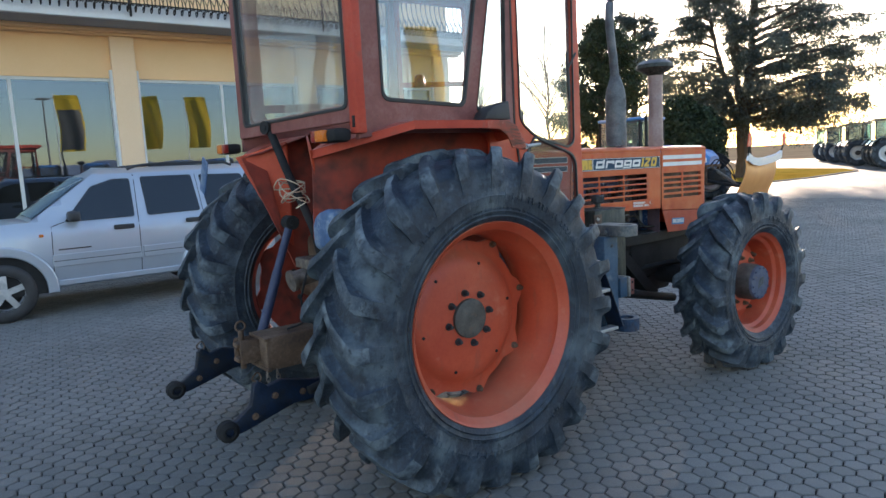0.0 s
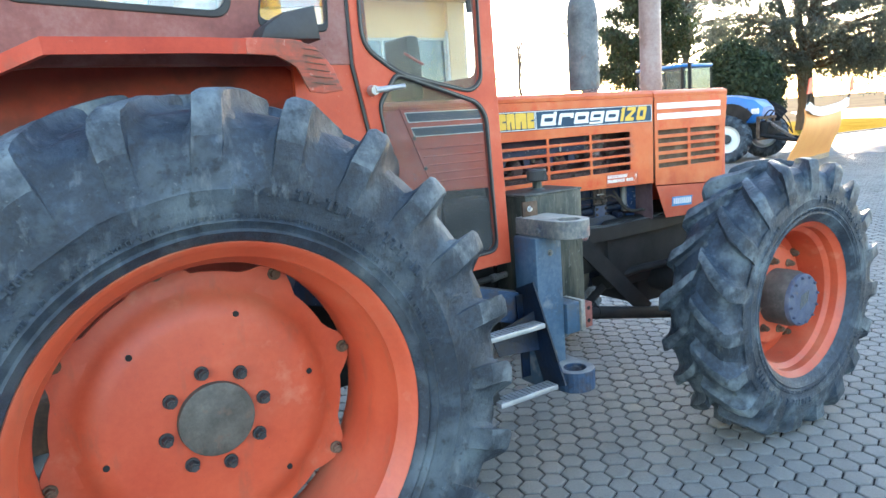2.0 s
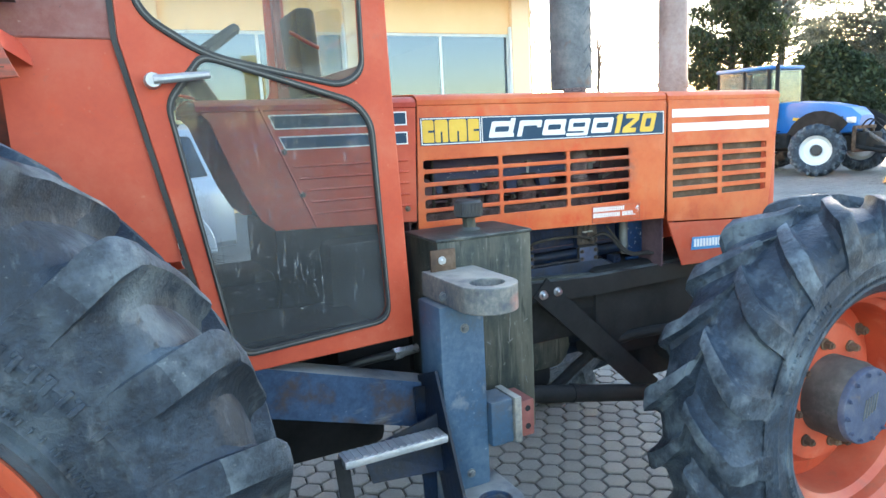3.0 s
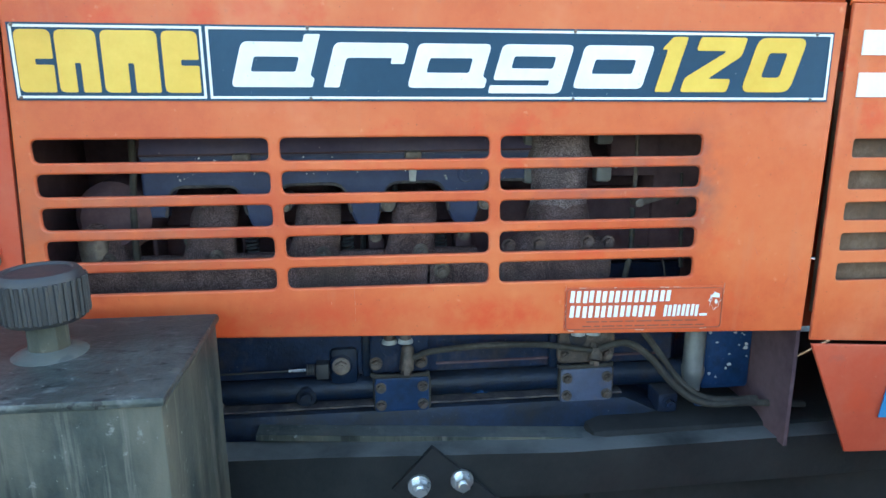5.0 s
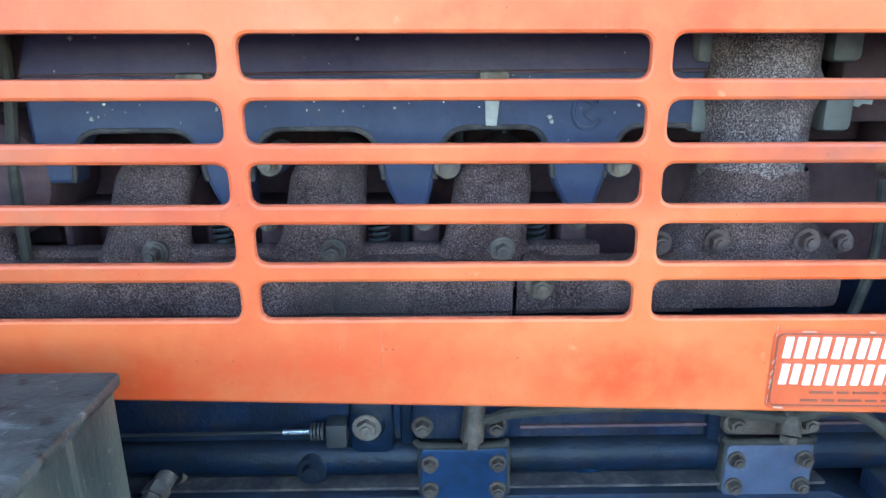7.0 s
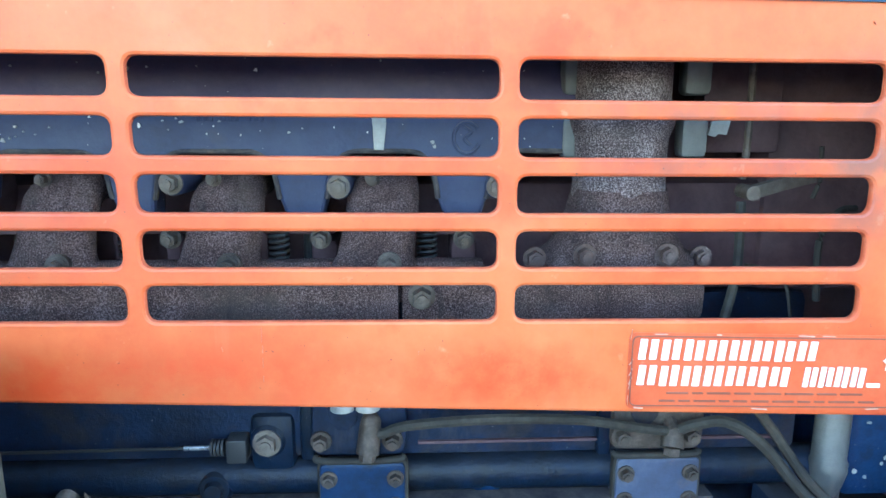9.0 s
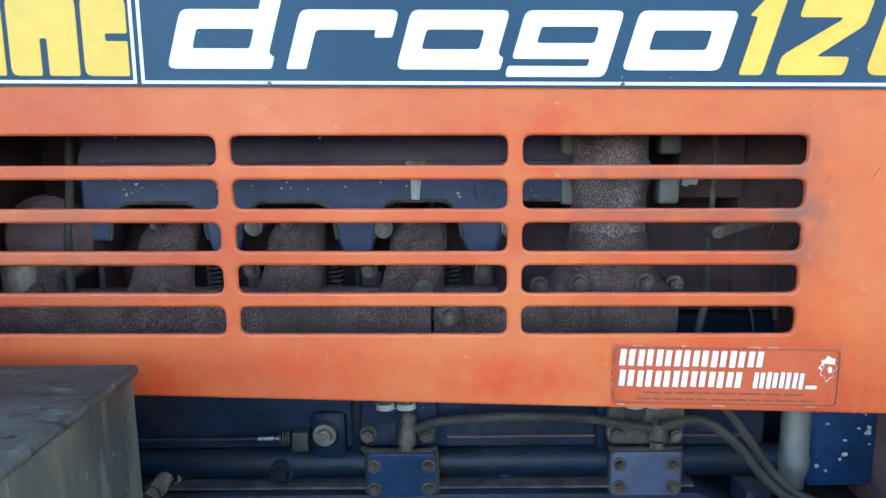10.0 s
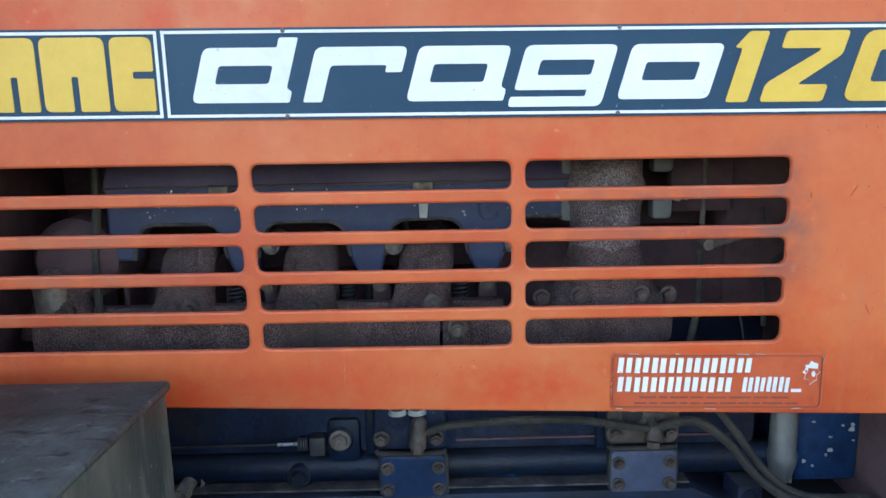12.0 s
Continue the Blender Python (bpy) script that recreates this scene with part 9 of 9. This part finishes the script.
flag(7.2, -10.9, 8, True)
flag(11.6, -10.9, 40, False)
flag(14.5, -10.9, 20, False)
flag(19.0, -10.9, 30, False)
lamp_post = thing("street_lamp", (8.07, -26.7, 0), "tall yard lamp post with two heads", "street lamp")
bm = bmesh.new()
cyl(bm, (8.07, -26.7, -0.05), (8.07, -26.7, 8.0), 0.09, 0.05, 10)
part("post", bm, M["hub"], lamp_post)
for s in (-1, 1):
    bm = bmesh.new()
    box(bm, 8.07 + s * 0.25 - 0.22, 8.07 + s * 0.25 + 0.22, -26.85, -26.55, 7.9, 8.05, 0.03)
    part("lamp_head", bm, M["hub"], lamp_post)
M["hills"] = material("snowy_hills", [(0.20, 0.24, 0.30), (0.30, 0.34, 0.40), (0.62, 0.64, 0.68)], 0.9, 0, (0.006, 0.03), 0.0, (0.4, 0.62))
bm = bmesh.new()
top, low = [], []
for i in range(121):
    x = -2400 + 40 * i
    h = 55 + 50 * noise.fractal(Vector((x * 0.0022, 3.1, 0)), 1.0, 2.0, 5) + 30 * noise.noise(Vector((x * 0.0009, 8, 0)))
    top.append(bm.verts.new((x, -2100, max(12, h))))
    low.append(bm.verts.new((x, -1800, -0.1)))
for j in range(120):
    bm.faces.new([low[j], low[j + 1], top[j + 1], top[j]])
tagged(part("hills", bm, M["hills"]), "far line of snowy hills on the horizon", "hills", kind="structure")

# ---- hexagonal paving blocks ----
FLAT, GAP = 0.112, 0.010
ROT = radians(-7.5)                                   # how the courses lie to the tractor
HR = FLAT / math.sqrt(3)                              # centre to point


def hex_blocks(cells, seed, levels=((0.78, 0.0), (0.93, -0.0014), (1.0, -0.006), (1.0, -0.02))):
    """Worn hexagonal blocks with rounded tops; levels are rings of (share of the radius, height)."""
    rnd = np.random.RandomState(seed)
    n, m = len(cells), 6 * len(levels)
    ang = ROT + np.pi / 2 + np.arange(6) * np.pi / 3
    ring = np.stack([np.cos(ang), np.sin(ang)], 1)
    c = np.asarray(cells)
    tilt, lift = rnd.normal(0, 0.012, (n, 2)), rnd.normal(0, 0.0012, n)
    turn = rnd.normal(0, 0.02, n)
    verts = np.zeros((n, m, 3))
    for k, (share, z) in enumerate(levels):
        r = (HR - GAP / 2) * share
        xy = np.stack([ring[None, :, 0] - turn[:, None] * ring[None, :, 1], ring[None, :, 1] + turn[:, None] * ring[None, :, 0]], -1) * r
        verts[:, 6 * k:6 * k + 6, :2] = c[:, None] + xy
        verts[:, 6 * k:6 * k + 6, 2] = z + lift[:, None] + (xy * tilt[:, None]).sum(-1)
    faces = []
    for i in range(n):
        o = m * i
        faces.append([o + j for j in range(6)])
        for k in range(0, m - 6, 6):
            for j in range(6):
                q = (j + 1) % 6
                faces.append([o + k + j, o + k + 6 + j, o + k + 6 + q, o + k + q])
    me = bpy.data.meshes.new("paving_block")
    me.from_pydata(verts.reshape(-1, 3).tolist(), [], faces)
    return me


def hex_cells(x0, x1, y0, y1):
    out = []
    dy = HR * 1.5
    c, s = math.cos(ROT), math.sin(ROT)
    for j in range(int((y0 - 6) / dy), int((y1 + 6) / dy)):
        for i in range(int((x0 - 6) / FLAT), int((x1 + 6) / FLAT)):
            u, v = (i + 0.5 * (j % 2)) * FLAT, j * dy
            x, y = c * u - s * v, s * u + c * v
            if x0 < x < x1 and y0 < y < y1:
                out.append((x, y))
    return out


cells = hex_cells(-9, 21, -2, 14.2)
near_cells = [c for c in cells if 2.95 < c[0] < 5.35 and 1.55 < c[1] < 3.1][:300]
near_set = set(near_cells)
rest = [c for c in cells if c not in near_set]
detailed = [c for c in rest if -0.5 < c[0] < 9 and 0.5 < c[1] < 8]
plain = [c for c in rest if not (-0.5 < c[0] < 9 and 0.5 < c[1] < 8)]
for group_cells, lv in ((detailed, ((0.78, 0.0), (0.93, -0.0014), (1.0, -0.006), (1.0, -0.02))), (plain, ((0.91, 0.0), (1.0, -0.012)))):
    me = hex_blocks(group_cells, 1, lv)
    me.materials.append(M["paver"])
    stones = new("paving", me)
    stones.parent = pavement
    tagged(stones, "grey hexagonal paving blocks", kind="stuff")
bm = bmesh.new()
for x0, x1, y0, y1 in ((-30, 60, -45, -2.1), (-30, -9.1, -2.1, 17), (21.1, 60, -2.1, 17), (-9.1, 21.1, 14.2, 17)):
    flat(bm, [(x0, y0), (x1, y0), (x1, y1), (x0, y1)], -0.004)
far_stones = part("paving", bm, M["paver"], pavement)
tagged(far_stones, "grey paving far across the yard", kind="stuff")
one = hex_blocks([(0.0, 0.0)], 3)
one.materials.append(M["paver"])
for i, (x, y) in enumerate(near_cells):
    ob = new("paving_block", one)
    ob.parent = pavement
    ob.location = (x, y, random.uniform(-0.0015, 0.0015))
    ob.rotation_euler = (random.gauss(0, 0.006), random.gauss(0, 0.006), math.pi / 3 * random.randrange(6))
